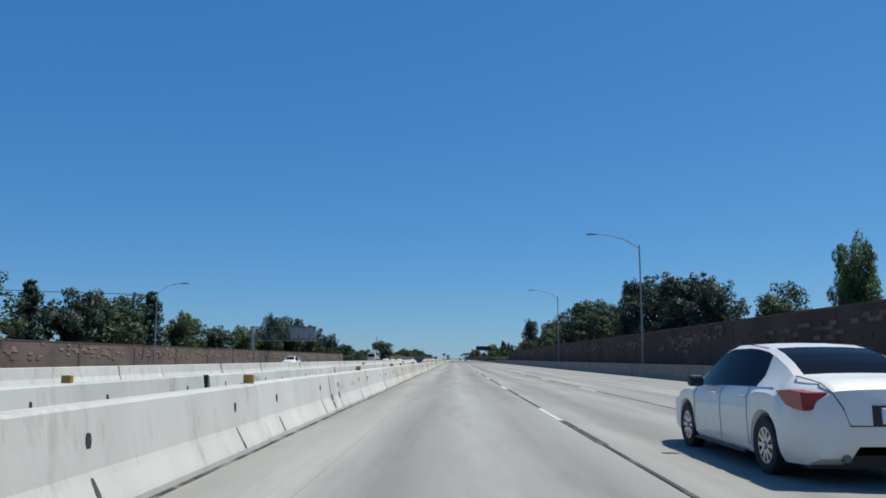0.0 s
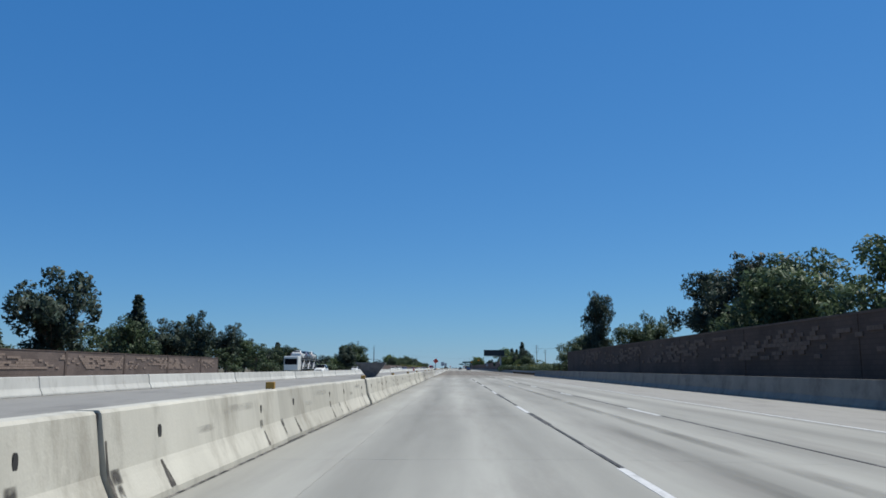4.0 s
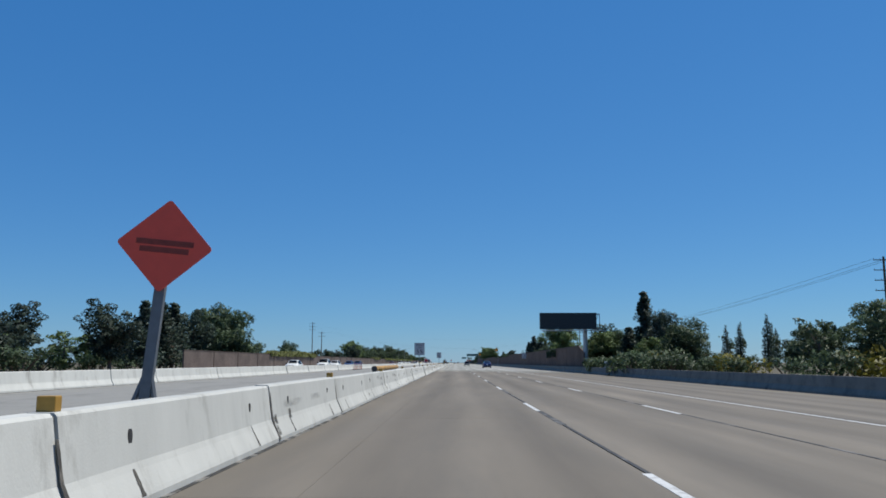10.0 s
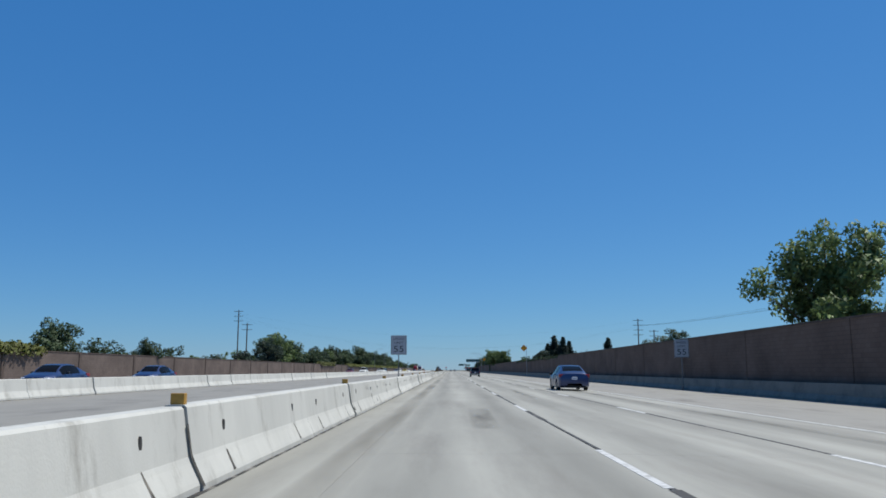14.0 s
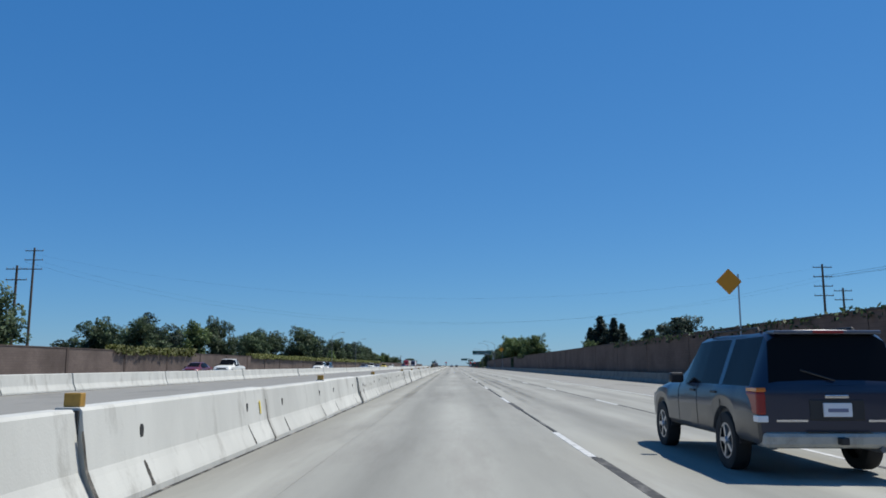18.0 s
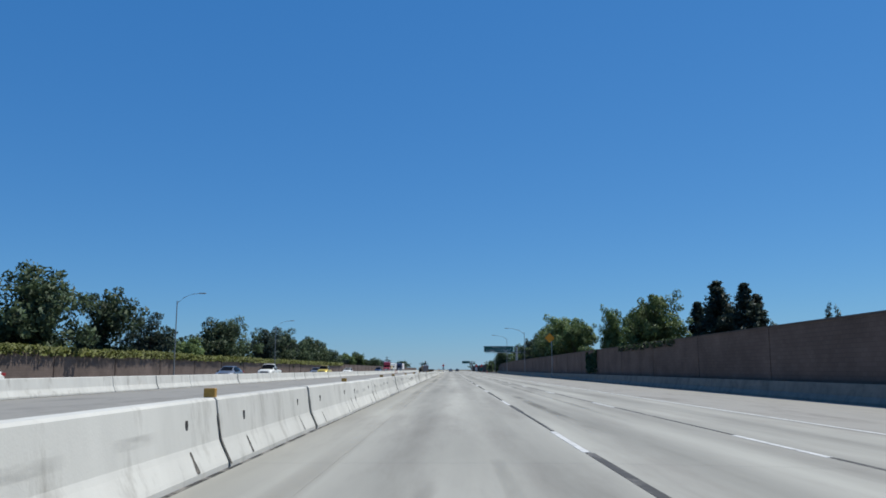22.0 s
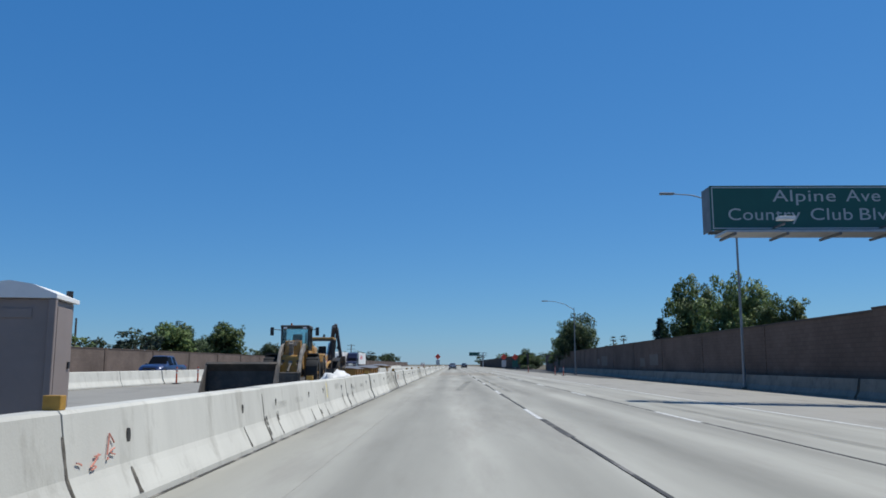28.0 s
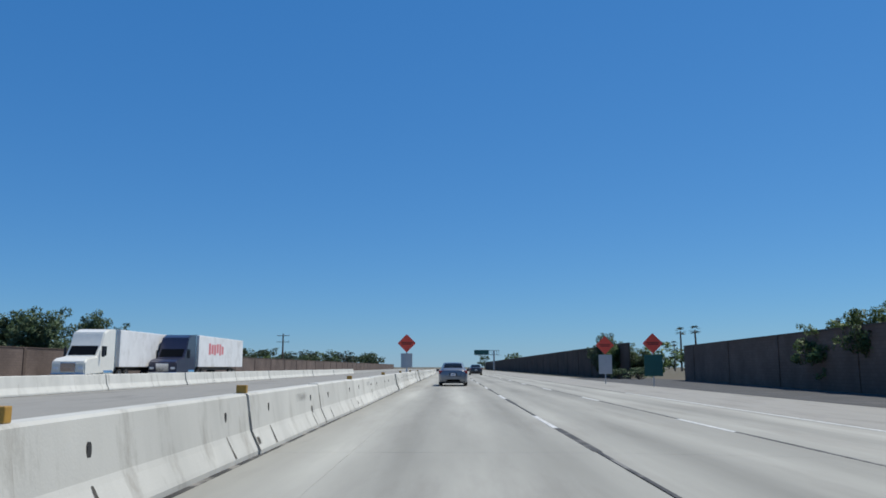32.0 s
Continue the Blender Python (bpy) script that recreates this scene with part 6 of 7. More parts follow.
def power_pole(x, y, h, arms, steel=False):
    t = holder("power_pole", "dark utility pole with cross arms and insulators", "utility pole", "utility poles", m=pose(x, y, 0))
    part("pole", tubebm([(0, 0, zg(x) - 0.3), (0, 0, h)], 0.24, 0.15, 10), STEEL if steel else WOOD, t)
    for k in range(arms):
        z = h - 0.5 - k * 1.5
        part("cross_arm", boxbm(-1.5, 1.5, -0.06, 0.06, z - 0.06, z + 0.06), STEEL if steel else WOOD, t)
        for s in (-1.4, -0.5, 0.5, 1.4):
            part("insulator", tubebm([(s, 0, z + 0.06), (s, 0, z + 0.3)], 0.05, 0.03, 6), ALU, t)
for x, y, h, a in ((63, 425, 16.5, 4), (59, 682, 17.0, 4), (66, 690, 14.0, 2), (-67.5, 683, 20.0, 3), (-60, 665, 14.8, 2), (-66, 1090, 8.5, 2), (-64, 1001, 8.9, 0), (-54, 131, 12.2, 3), (-80, 130, 9.0, 1), (-40, 1180, 9, 2), (60, 560, 12, 2)):
    power_pole(x, y, h, a, steel=(y == 131))
CABLE = mat("cable", (0.03, 0.03, 0.03), 0.6)
def wire(p, q, sag, r=0.022):
    pts = [Vector(p).lerp(Vector(q), k / 20) - Vector((0, 0, sag * 4 * (k / 20) * (1 - k / 20))) for k in range(21)]
    return tagged(part("power_line", tubebm(pts, r, seg=4, cap=False), CABLE), "thin dark overhead power line strung between poles", "cable", "power lines")
wire((-68.9, 683, 19.3), (57.6, 682, 16.3), 6.1, 0.007)
wire((-66.1, 683, 17.7), (60.4, 682, 14.8), 8.4, 0.008)
wire((-68.9, 683, 17.7), (57.6, 682, 14.8), 8.6, 0.008)
for s in (-1.4, 0.5, 1.4):
    wire((-54 + s, 131, 11.9), (-110 + s, 60, 12.5), 1.2)
    wire((59 + s, 682, 14.9), (63 + s, 425, 16.2), 3)

# ---- guardrail on the open stretch ----
def guardrail(x, y0, y1):
    t = holder("guardrail", "galvanised W-beam guardrail on wooden posts", "guardrail", m=pose(0, 0, 0))
    b = zg(x) - 0.1
    bm = bmesh.new()
    prof = [(x, b + 0.5), (x - 0.06, b + 0.56), (x - 0.06, b + 0.62), (x, b + 0.68), (x - 0.06, b + 0.74), (x - 0.06, b + 0.8), (x, b + 0.86), (x + 0.012, b + 0.86), (x + 0.012, b + 0.5)]
    prism(bm, prof, y0, y1)
    part("beam", bm, STEEL, t)
    me = tidy(boxbm(x + 0.02, x + 0.2, -0.1, 0.1, b, b + 0.9, bev=0.01), "post", WOOD)
    y = y0 + 1
    while y < y1:
        part("post", me, None, t, loc=(0, y, 0))
        y += 1.9
guardrail(15.5, 258, 330)
BOXGREY = mat("cabinet_grey", (0.4, 0.41, 0.4), 0.6, vary=0.08, scale=2)
cb = holder("roadside_cabinet", "grey steel control cabinet behind the barrier", "cabinet", m=pose(17.5, 400, zg(16) - 0.12))
part("body", boxbm(-0.5, 0.5, -0.35, 0.35, 0, 1.6, bev=0.02), BOXGREY, cb)
part("door", boxbm(-0.45, 0.45, -0.37, -0.352, 0.1, 1.5, bev=0.006), BOXGREY, cb)

# ---- greenery along the walls ----
def hedge(name, label, x0, x1, y0, y1, z0, z1, leaf, n, seed, size=0.16):
    g = np.random.default_rng(seed)
    p = np.stack([g.uniform(x0, x1, n), g.uniform(y0, y1, n), np.zeros(n)], 1)
    top = z0 + (z1 - z0) * (0.72 + 0.06 * np.sin(p[:, 1] * 0.83) + 0.08 * np.sin(p[:, 1] * 0.171 + 1.3) + 0.07 * np.sin(p[:, 1] * 2.37 + 0.4) + 0.06 * np.sin(p[:, 1] * 5.1))
    p[:, 2] = z0 + (top - z0) * g.uniform(0, 1, n) ** 0.6
    a, b = g.normal(size=(n, 3)), g.normal(size=(n, 3))
    a /= np.linalg.norm(a, axis=1)[:, None]
    b = np.cross(a, b)
    b /= np.linalg.norm(b, axis=1)[:, None]
    out = np.array([0.55 if x0 < 0 else -0.55, -0.2, 0.75])
    b *= np.where(np.sum(np.cross(a, b) * out, axis=1, keepdims=True) < 0, -1, 1)
    nrm = out + g.normal(size=(n, 3)) * 0.35
    nrm /= np.linalg.norm(nrm, axis=1)[:, None]
    s = size * g.uniform(0.5, 1.3, (n, 1))
    V = np.stack([p - a * s, p - b * s * 0.6, p + a * s, p + b * s * 0.6], 1).reshape(-1, 3)
    i = np.arange(n) * 4
    me = bpy.data.meshes.new(name)
    me.from_pydata(V.tolist(), [], np.stack([i, i + 1, i + 2, i + 3], 1).tolist())
    me.shade_smooth()
    me.normals_split_custom_set_from_vertices(np.repeat(nrm, 4, axis=0).tolist())
    me.materials.append(leaf)
    return tagged(new(name, me), label, "hedge", kind="stuff")
HEDGE = leafmat("hedge_leaves", (0.105, 0.12, 0.03))
for k, (y0, y1, z1) in enumerate(((452, 498, 3.3), (636, 660, 3.2), (690, 800, 3.0), (800, 925, 3.0))):
    hedge("hedge", "yellow-green hedge growing over the top of the left wall", -34.3, -32.9, y0, y1, 2.2, z1 + 0.2, HEDGE, int((y1 - y0) * 190), 60 + k, 0.17)
hedge("ivy", "dark ivy creeping over the top of the block wall", RM - 0.3, RM + 0.4, 742, 762, 2.8, 3.65, IVY, 2400, 73, 0.11)
hedge("ivy", "dark ivy hanging down the block wall", RM - 0.32, RM + 0.2, 774, 781, 0.6, 3.6, IVY, 3600, 74, 0.14)
hedge("ivy", "dark ivy hanging over the top of the block wall", RM - 0.35, RM + 0.4, 443, 456, 1.9, 3.6, IVY, 2600, 71, 0.12)
hedge("ivy", "dark ivy along the top of the block wall", RM - 0.3, RM + 0.5, 560, 640, 2.85, 3.6, IVY, 3000, 72, 0.12)

# ---- median work zone ----
ROOFWHITE = mat("white_plastic_sheet", (0.62, 0.62, 0.6), 0.6, vary=0.1, scale=4, bump=0.3, bscale=12)
REDPOST = mat("orange_red_plastic", (0.55, 0.10, 0.05), 0.5, vary=0.1, scale=8)
def delineator(x, y, h, label="orange-red plastic delineator post on a black base"):
    t = holder("delineator_post", label, "delineator", "delineator posts", m=pose(x, y, zg(x) - 0.02))
    part("post", tubebm([(0, 0, 0.03), (0, 0, h)], 0.055, 0.045, 10), REDPOST, t)
    part("base", boxbm(-0.2, 0.2, -0.2, 0.2, 0, 0.06, bev=0.02), BLACK, t)
    for z in (0.62, 0.8):
        part("band", tubebm([(0, 0, h * z), (0, 0, h * z + 0.09)], 0.057, seg=10), SIGNWHITE, t)
for k in range(7):
    delineator(-15.5, 431.5 + k * 1.65, 1.0)
for x, y in ((-4.4, 982), (-4.4, 988), (-4.5, 990.8), (-4.4, 992.8)):
    delineator(x, y, 1.35)
for x, y in ((-16.2, 914.6), (-16.2, 918.5), (-16.2, 923), (-16.2, 955)):
    delineator(x, y, 1.0)
heap = holder("plastic_heap", "heap of crumpled white plastic sheet behind the barrier", "plastic sheet", m=pose(-4.1, 896.5, zg(-4.1) - 0.02))
bm = bmesh.new()
rh = random.Random(9)
bmesh.ops.create_icosphere(bm, subdivisions=3, radius=1.0)
for v in bm.verts:
    k = rh.uniform(0.82, 1.12)
    v.co = Vector((v.co.x * 0.62 * k, v.co.y * 1.1 * k, max(0.0, (v.co.z * 0.5 + 0.38) * k)))
smooth(part("sheet", bm, ROOFWHITE, heap), 70)
for x, y in ((13.0, 960.5), (13.0, 968), (13.0, 1003)):
    delineator(x, y, 1.05)

POTTY = mat("toilet_plastic_brown", (0.23, 0.19, 0.175), 0.6, vary=0.08, scale=2)
ROOFW = mat("toilet_roof_white", (0.75, 0.75, 0.74), 0.5, vary=0.05, scale=3)
def toilet(x, y):
    t = holder("portable_toilet", "brown plastic portable toilet with a white curved roof", "portable toilet", m=pose(x, y, zg(x) - 0.02, 0, 0, 12) @ Matrix.Diagonal((1, 1, 0.965, 1)))
    part("skid", boxbm(-0.6, 0.6, -0.6, 0.6, 0, 0.14, bev=0.02), BLACK, t)
    part("cabin", boxbm(-0.56, 0.56, -0.56, 0.56, 0.141, 2.1, bev=0.03), POTTY, t)
    part("roof", prism(bmesh.new(), [(-0.62, 2.102), (0.62, 2.102), (0.62, 2.16), (0.3, 2.3), (0, 2.35), (-0.3, 2.3), (-0.62, 2.16)], -0.62, 0.62), ROOFW, t)
    for s in (1, -1):
        part("corner_post", boxbm(s * 0.56 - 0.05, s * 0.56 + 0.05, -0.6, -0.5, 0.142, 2.098, bev=0.015), POTTY, t)
    part("door", boxbm(0.563, 0.585, -0.38, 0.38, 0.3, 2.0, bev=0.006), POTTY, t)
    part("latch", boxbm(0.586, 0.61, 0.25, 0.33, 1.1, 1.2), BLACK, t)
    part("vent_grille", boxbm(-0.3, 0.3, -0.575, -0.562, 1.82, 1.95), POTTY, t)
    part("vent_pipe", tubebm([(0.5, 0.5, 2.1), (0.5, 0.5, 2.3)], 0.05, seg=8), BLACK, t)
toilet(-6.12, 879.2)

MACHINE = mat("machine_yellow", (0.46, 0.24, 0.04), 0.55, vary=0.2, scale=2, dirt=(0.14, 0.11, 0.08), dscale=1.5, dlo=0.42, dhi=0.7)
HOPPER = mat("hopper_grey_steel", (0.16, 0.165, 0.17), 0.65, 0.3, vary=0.2, scale=2, dirt=(0.09, 0.085, 0.08), dscale=1.2)
MUDPALE = mat("dusty_grey_steel", (0.2, 0.185, 0.165), 0.75, 0.2, vary=0.3, scale=4, dirt=(0.1, 0.09, 0.08), dscale=3)
MUD = mat("muddy_steel", (0.075, 0.07, 0.065), 0.75, 0.3, vary=0.3, scale=3, dirt=(0.16, 0.13, 0.1), dscale=2)
CABGLASS = mat("cab_glass", (0.62, 0.8, 0.82), 0.04, spec=0.5, trans=0.95)
def cab(t, y0, y1, z0, z1, w, roofmat, open_sides=False):
    ym = (y0 + y1) / 2
    part("seat", boxbm(-0.26, 0.26, ym - 0.2, ym + 0.3, z0 + 0.02, z0 + 0.2, bev=0.04), BLACK, t)
    part("seat_back", boxbm(-0.25, 0.25, ym + 0.26, ym + 0.4, z0 + 0.18, z0 + 0.85, bev=0.05), BLACK, t)
    part("steering_column", tubebm([(0, y0 + 0.12, z0), (0, y0 + 0.36, z0 + 0.45)], 0.045), BLACK, t)
    wheel_rim = bmesh.new()
    ring = [(0.19 * math.cos(a), y0 + 0.38 + 0.07 * math.sin(a), z0 + 0.48 + 0.17 * math.sin(a)) for a in (k * math.pi / 8 for k in range(17))]
    part("steering_wheel", tube(wheel_rim, ring, 0.016, seg=5, cap=False), BLACK, t)
    part("console", boxbm(-0.5, 0.5, y0 + 0.04, y0 + 0.16, z0, z0 + 0.28, bev=0.03), BLACK, t)
    if not open_sides:
        part("front_pane", boxbm(-w + 0.06, w - 0.06, y0 - 0.008, y0 + 0.008, z0 + 0.02, z1 - 0.11), CABGLASS, t)
        part("rear_pane", boxbm(-w + 0.06, w - 0.06, y1 - 0.008, y1 + 0.008, z0 + 0.02, z1 - 0.11), CABGLASS, t)
        for sx in (1, -1):
            part("side_pane", boxbm(sx * w - 0.008, sx * w + 0.008, y0 + 0.06, y1 - 0.06, z0 + 0.02, z1 - 0.11), CABGLASS, t)
    for sx in (1, -1):
        for yy in (y0, y1, ym):
            part("cab_pillar", boxbm(sx * w - 0.045, sx * w + 0.045, yy - 0.045, yy + 0.045, z0 - 0.02, z1 - 0.1, bev=0.012), BLACK, t)
    part("cab_roof", boxbm(-w - 0.07, w + 0.07, y0 - 0.12, y1 + 0.12, z1 - 0.1, z1 + 0.04, bev=0.05), roofmat, t)
def wheel_loader(x, y):
    """Faces along -y with its attachment taken off."""
    t = holder("wheel_loader", "muddy yellow wheel loader with grey lifting arms and glazed cab", "construction vehicle", m=pose(x, y, zg(x) - 0.02, 0, 0, 4) @ Matrix.Diagonal((0.94, 0.94, 0.94, 1)))
    part("coupler", boxbm(-0.62, 0.62, -3.45, -3.25, 0.28, 0.72, bev=0.04), MUD, t)
    part("coupler_bar", tubebm([(-0.66, -3.36, 0.76), (0.66, -3.36, 0.76)], 0.07, seg=8), MUD, t)
    for s in (1, -1):
        part("hook_plate", prism(bmesh.new(), [(-3.5, 0.25), (-3.5, 0.8), (-3.3, 0.95), (-3.2, 0.7), (-3.2, 0.25)], s * 0.5 - 0.04, s * 0.5 + 0.04, "x"), MUD, t)
        bm = bmesh.new()
        prism(bm, [(-3.35, 0.55), (-3.3, 0.85), (-2.5, 1.75), (-1.7, 2.15), (-1.05, 2.25), (-1.0, 1.9), (-1.6, 1.75), (-2.3, 1.35), (-3.05, 0.5)], s * 0.52 - 0.07, s * 0.52 + 0.07, "x")
        bmesh.ops.bevel(bm, geom=list(bm.edges), offset=0.02, segments=1, affect="EDGES")
        part("lift_arm", bm, MUDPALE, t)
        part("lift_cylinder", tubebm([(s * 0.36, -2.35, 1.35), (s * 0.36, -1.6, 1.1), (s * 0.36, -0.95, 0.95)], 0.075, seg=8), MUD, t)
        part("cylinder_rod", tubebm([(s * 0.36, -2.75, 1.2), (s * 0.36, -2.3, 1.34)], 0.04, seg=8), CHROME, t)
        for wy in (-1.7, 1.45):
            wheel(t, s * 1.05, wy, 0.8, 0.62, MACHINE, 6)
            for k in range(11) if wy < 0 else ():
                a = k * 2 * math.pi / 11
                lug = boxbm(s * 1.05 - 0.3, s * 1.05 + 0.3, -0.045, 0.045, -0.012, 0.03, bev=0.008)
                bmesh.ops.transform(lug, matrix=Matrix.Translation((0, wy, 0.8)) @ Matrix.Rotation(a, 4, "X") @ Matrix.Translation((0, 0, 0.795)), verts=lug.verts)
                part("tyre_lug", lug, TYRE, t)
        part("front_fender", prism(bmesh.new(), [(-1.15, 1.5), (-1.35, 1.72), (-1.95, 1.74), (-1.95, 1.69), (-1.38, 1.66), (-1.2, 1.46)], s * 1.02 - 0.28, s * 1.02 + 0.28, "x"), MUD, t)
        part("rear_fender", prism(bmesh.new(), [(0.55, 1.35), (0.75, 1.72), (1.9, 1.78), (2.3, 1.5), (2.25, 1.44), (1.85, 1.7), (0.8, 1.64), (0.62, 1.32)], s * 1.0 - 0.32, s * 1.0 + 0.32, "x"), MACHINE, t)
        part("cab_step", boxbm(s * 0.98 - 0.18, s * 0.98 + 0.18, -0.55, 0.35, 0.6, 0.68, bev=0.015), MACHINE, t)
        part("cab_step", boxbm(s * 0.98 - 0.16, s * 0.98 + 0.16, -0.5, 0.3, 1.02, 1.08, bev=0.015), MACHINE, t)
        part("step_panel", boxbm(s * 0.8 - 0.03, s * 0.8 + 0.03, -0.6, 0.6, 0.62, 1.75, bev=0.015), MACHINE, t)
        part("hand_rail", tubebm([(s * 0.98, -0.72, 1.2), (s * 0.98, -0.74, 1.9), (s * 0.86, -0.72, 2.3)], 0.022, seg=6), MACHINE, t)
        part("mirror_arm", tubebm([(s * 0.72, -0.72, 2.95), (s * 1.1, -0.95, 2.98)], 0.02, seg=6), BLACK, t)
        part("mirror", boxbm(s * 1.15 - 0.09, s * 1.15 + 0.09, -1.0, -0.92, 2.66, 3.08, bev=0.02), BLACK, t)
        part("work_light", boxbm(s * 0.5 - 0.09, s * 0.5 + 0.09, -0.86, -0.76, 3.0, 3.1, bev=0.02), CLEARLENS, t)
    bm = boxbm(-0.5, 0.5, -2.3, -0.7, 0.55, 1.65, bev=0.1)
    part("front_frame", bm, MACHINE, t)
    part("tower", prism(bmesh.new(), [(-1.7, 1.6), (-1.5, 2.35), (-1.0, 2.4), (-0.85, 1.6)], -0.38, 0.38, "x"), MACHINE, t)
    part("bell_crank", prism(bmesh.new(), [(-2.3, 2.2), (-2.05, 2.35), (-1.85, 1.75), (-2.25, 1.15), (-2.4, 1.2), (-2.1, 1.75)], -0.09, 0.09, "x"), MUDPALE, t)
    part("tilt_link", tubebm([(0, -2.35, 1.2), (0, -3.3, 0.85)], 0.06, seg=8), MUD, t)
    part("tilt_cylinder", tubebm([(0, -2.2, 2.25), (0, -1.2, 2.15)], 0.08, seg=8), MUD, t)
    for k in (-0.16, 0.16, 0.24):
        part("hose", tubebm([(k, -1.0, 2.2), (k * 1.2, -1.7, 2.45), (k, -2.3, 2.1)], 0.022, seg=5), BLACK, t)
    part("engine_hood", boxbm(-0.78, 0.78, 0.75, 2.9, 1.0, 2.2, bev=0.16), MACHINE, t)
    part("grille", boxbm(-0.5, 0.5, 2.86, 2.93, 1.2, 2.0, bev=0.02), BLACK, t)
    part("counterweight", boxbm(-1.1, 1.1, 2.4, 3.0, 0.6, 1.25, bev=0.1), MACHINE, t)
    part("cab_base", boxbm(-0.74, 0.74, -0.76, 0.74, 0.8, 1.9, bev=0.06), MACHINE, t)
    part("axle", tubebm([(-1.0, -1.7, 0.8), (1.0, -1.7, 0.8)], 0.16, seg=10), MUD, t)
    part("axle", tubebm([(-1.0, 1.45, 0.8), (1.0, 1.45, 0.8)], 0.16, seg=10), MUD, t)
    cab(t, -0.72, 0.66, 1.92, 3.16, 0.68, MUD)
    part("exhaust", tubebm([(0.3, 1.6, 2.15), (0.3, 1.6, 2.9)], 0.06, seg=8), STEEL, t)
    part("beacon", tubebm([(-0.35, 0.4, 3.22), (-0.35, 0.4, 3.36)], 0.06, 0.05, seg=8), ORANGELENS, t)
wheel_loader(-7.6, 906.8)
def backhoe(x, y):
    t = holder("backhoe_loader", "yellow and grey backhoe loader with its digging arm folded up", "construction vehicle", m=pose(x, y, zg(x) - 0.02, 0, 0, 3) @ Matrix.Diagonal((0.95, 0.95, 0.95, 1)))
    bm = bmesh.new()
    prism(bm, [(-3.9, 0.15), (-3.1, 0.1), (-2.9, 0.4), (-2.95, 0.95), (-3.05, 0.95), (-3.1, 0.45)], -1.15, 1.15, "x")
    part("front_bucket", bm, MUD, t)
    HOODGREY = mat("hood_grey", (0.3, 0.31, 0.33), 0.5, vary=0.12, scale=3, dirt=(0.2, 0.17, 0.13), dscale=2)
    DECALWHITE = mat("decal_white", (0.6, 0.59, 0.57), 0.5, vary=0.1, scale=4)
    DECALRED = mat("decal_red", (0.35, 0.05, 0.06), 0.5, vary=0.15, scale=4)
    part("hood", prism(bmesh.new(), [(-2.3, 0.8), (-2.35, 1.35), (-2.0, 1.55), (-0.3, 1.85), (-0.3, 0.8)], -0.45, 0.45, "x"), HOODGREY, t)
    for s in (1, -1):
        for nm, prof, mm in (("hood_stripe", [(-2.2, 1.32), (-0.35, 1.52), (-0.35, 1.8), (-1.95, 1.52)], MACHINE), ("decal_panel", [(-2.2, 0.85), (-2.2, 1.28), (-0.95, 1.43), (-1.3, 0.85)], DECALWHITE), ("decal_panel", [(-1.28, 0.85), (-0.93, 1.43), (-0.35, 1.49), (-0.35, 0.85)], DECALRED)):
            part(nm, prism(bmesh.new(), prof, s * 0.452, s * 0.472, "x"), mm, t)
        part("boom_cylinder", tubebm([(0.3 + s * 0.2, 1.95, 1.2), (0.46 + s * 0.16, 2.15, 2.6)], 0.06, seg=8), CHROME, t)
        part("hose", tubebm([(0.3 + s * 0.1, 1.95, 1.3), (0.6 + s * 0.1, 2.5, 2.3), (0.62 + s * 0.1, 2.05, 3.4)], 0.025, seg=6), BLACK, t)
    part("roof_visor", boxbm(-0.84, 0.84, -0.52, 1.42, 2.69, 2.745, bev=0.02), BLACK, t)
    part("beacon", tubebm([(0.2, -0.2, 2.91), (0.2, -0.2, 3.08)], 0.08, 0.06, 8), BLACK, t)
    part("headlamp", boxbm(-0.4, -0.2, -2.37, -2.3, 1.32, 1.44, bev=0.015), CLEARLENS, t)
    part("grille", boxbm(-0.36, 0.36, -2.39, -2.33, 0.85, 1.3, bev=0.01), BLACK, t)
    part("chassis", boxbm(-0.6, 0.6, -2.2, 1.6, 0.5, 0.95, bev=0.05), MACHINE, t)
    for s in (1, -1):
        wheel(t, s * 0.95, -1.5, 0.46, 0.32, MACHINE, 6)
        wheel(t, s * 0.92, 0.75, 0.72, 0.45, MACHINE, 6)
        part("rear_fender", prism(bmesh.new(), [(0.0, 1.4), (0.3, 1.62), (1.2, 1.62), (1.5, 1.4), (1.45, 1.35), (1.15, 1.56), (0.35, 1.56), (0.05, 1.35)], s * 0.92 - 0.25, s * 0.92 + 0.25, "x"), GREYLOW, t)
        part("loader_arm", tubebm([(s * 0.62, -3.0, 0.6), (s * 0.62, -2.2, 1.2), (s * 0.62, -0.4, 1.35)], 0.09, seg=6), MACHINE, t)
        part("stabiliser", tubebm([(s * 0.7, 1.8, 0.9), (s * 1.0, 1.9, 0.2)], 0.09, seg=6), MACHINE, t)
    part("cab_floor", boxbm(-0.72, 0.72, -0.35, 1.3, 0.95, 1.4, bev=0.04), MUD, t)
    cab(t, -0.35, 1.25, 1.5, 2.85, 0.74, MACHINE, True)
    part("seat_riser", boxbm(-0.3, 0.3, 0.2, 0.8, 1.39, 1.53, bev=0.02), BLACK, t)
    ARM = mat("dark_arm_steel", (0.055, 0.06, 0.07), 0.6, 0.3, vary=0.3, scale=3, dirt=(0.13, 0.11, 0.09), dscale=2)
    bm = bmesh.new()
    prism(bm, [(1.75, 0.85), (2.15, 2.0), (2.25, 3.0), (1.95, 3.75), (2.1, 3.95), (2.4, 3.8), (2.65, 3.0), (2.5, 1.9), (2.05, 0.75)], 0.38, 0.62, "x")
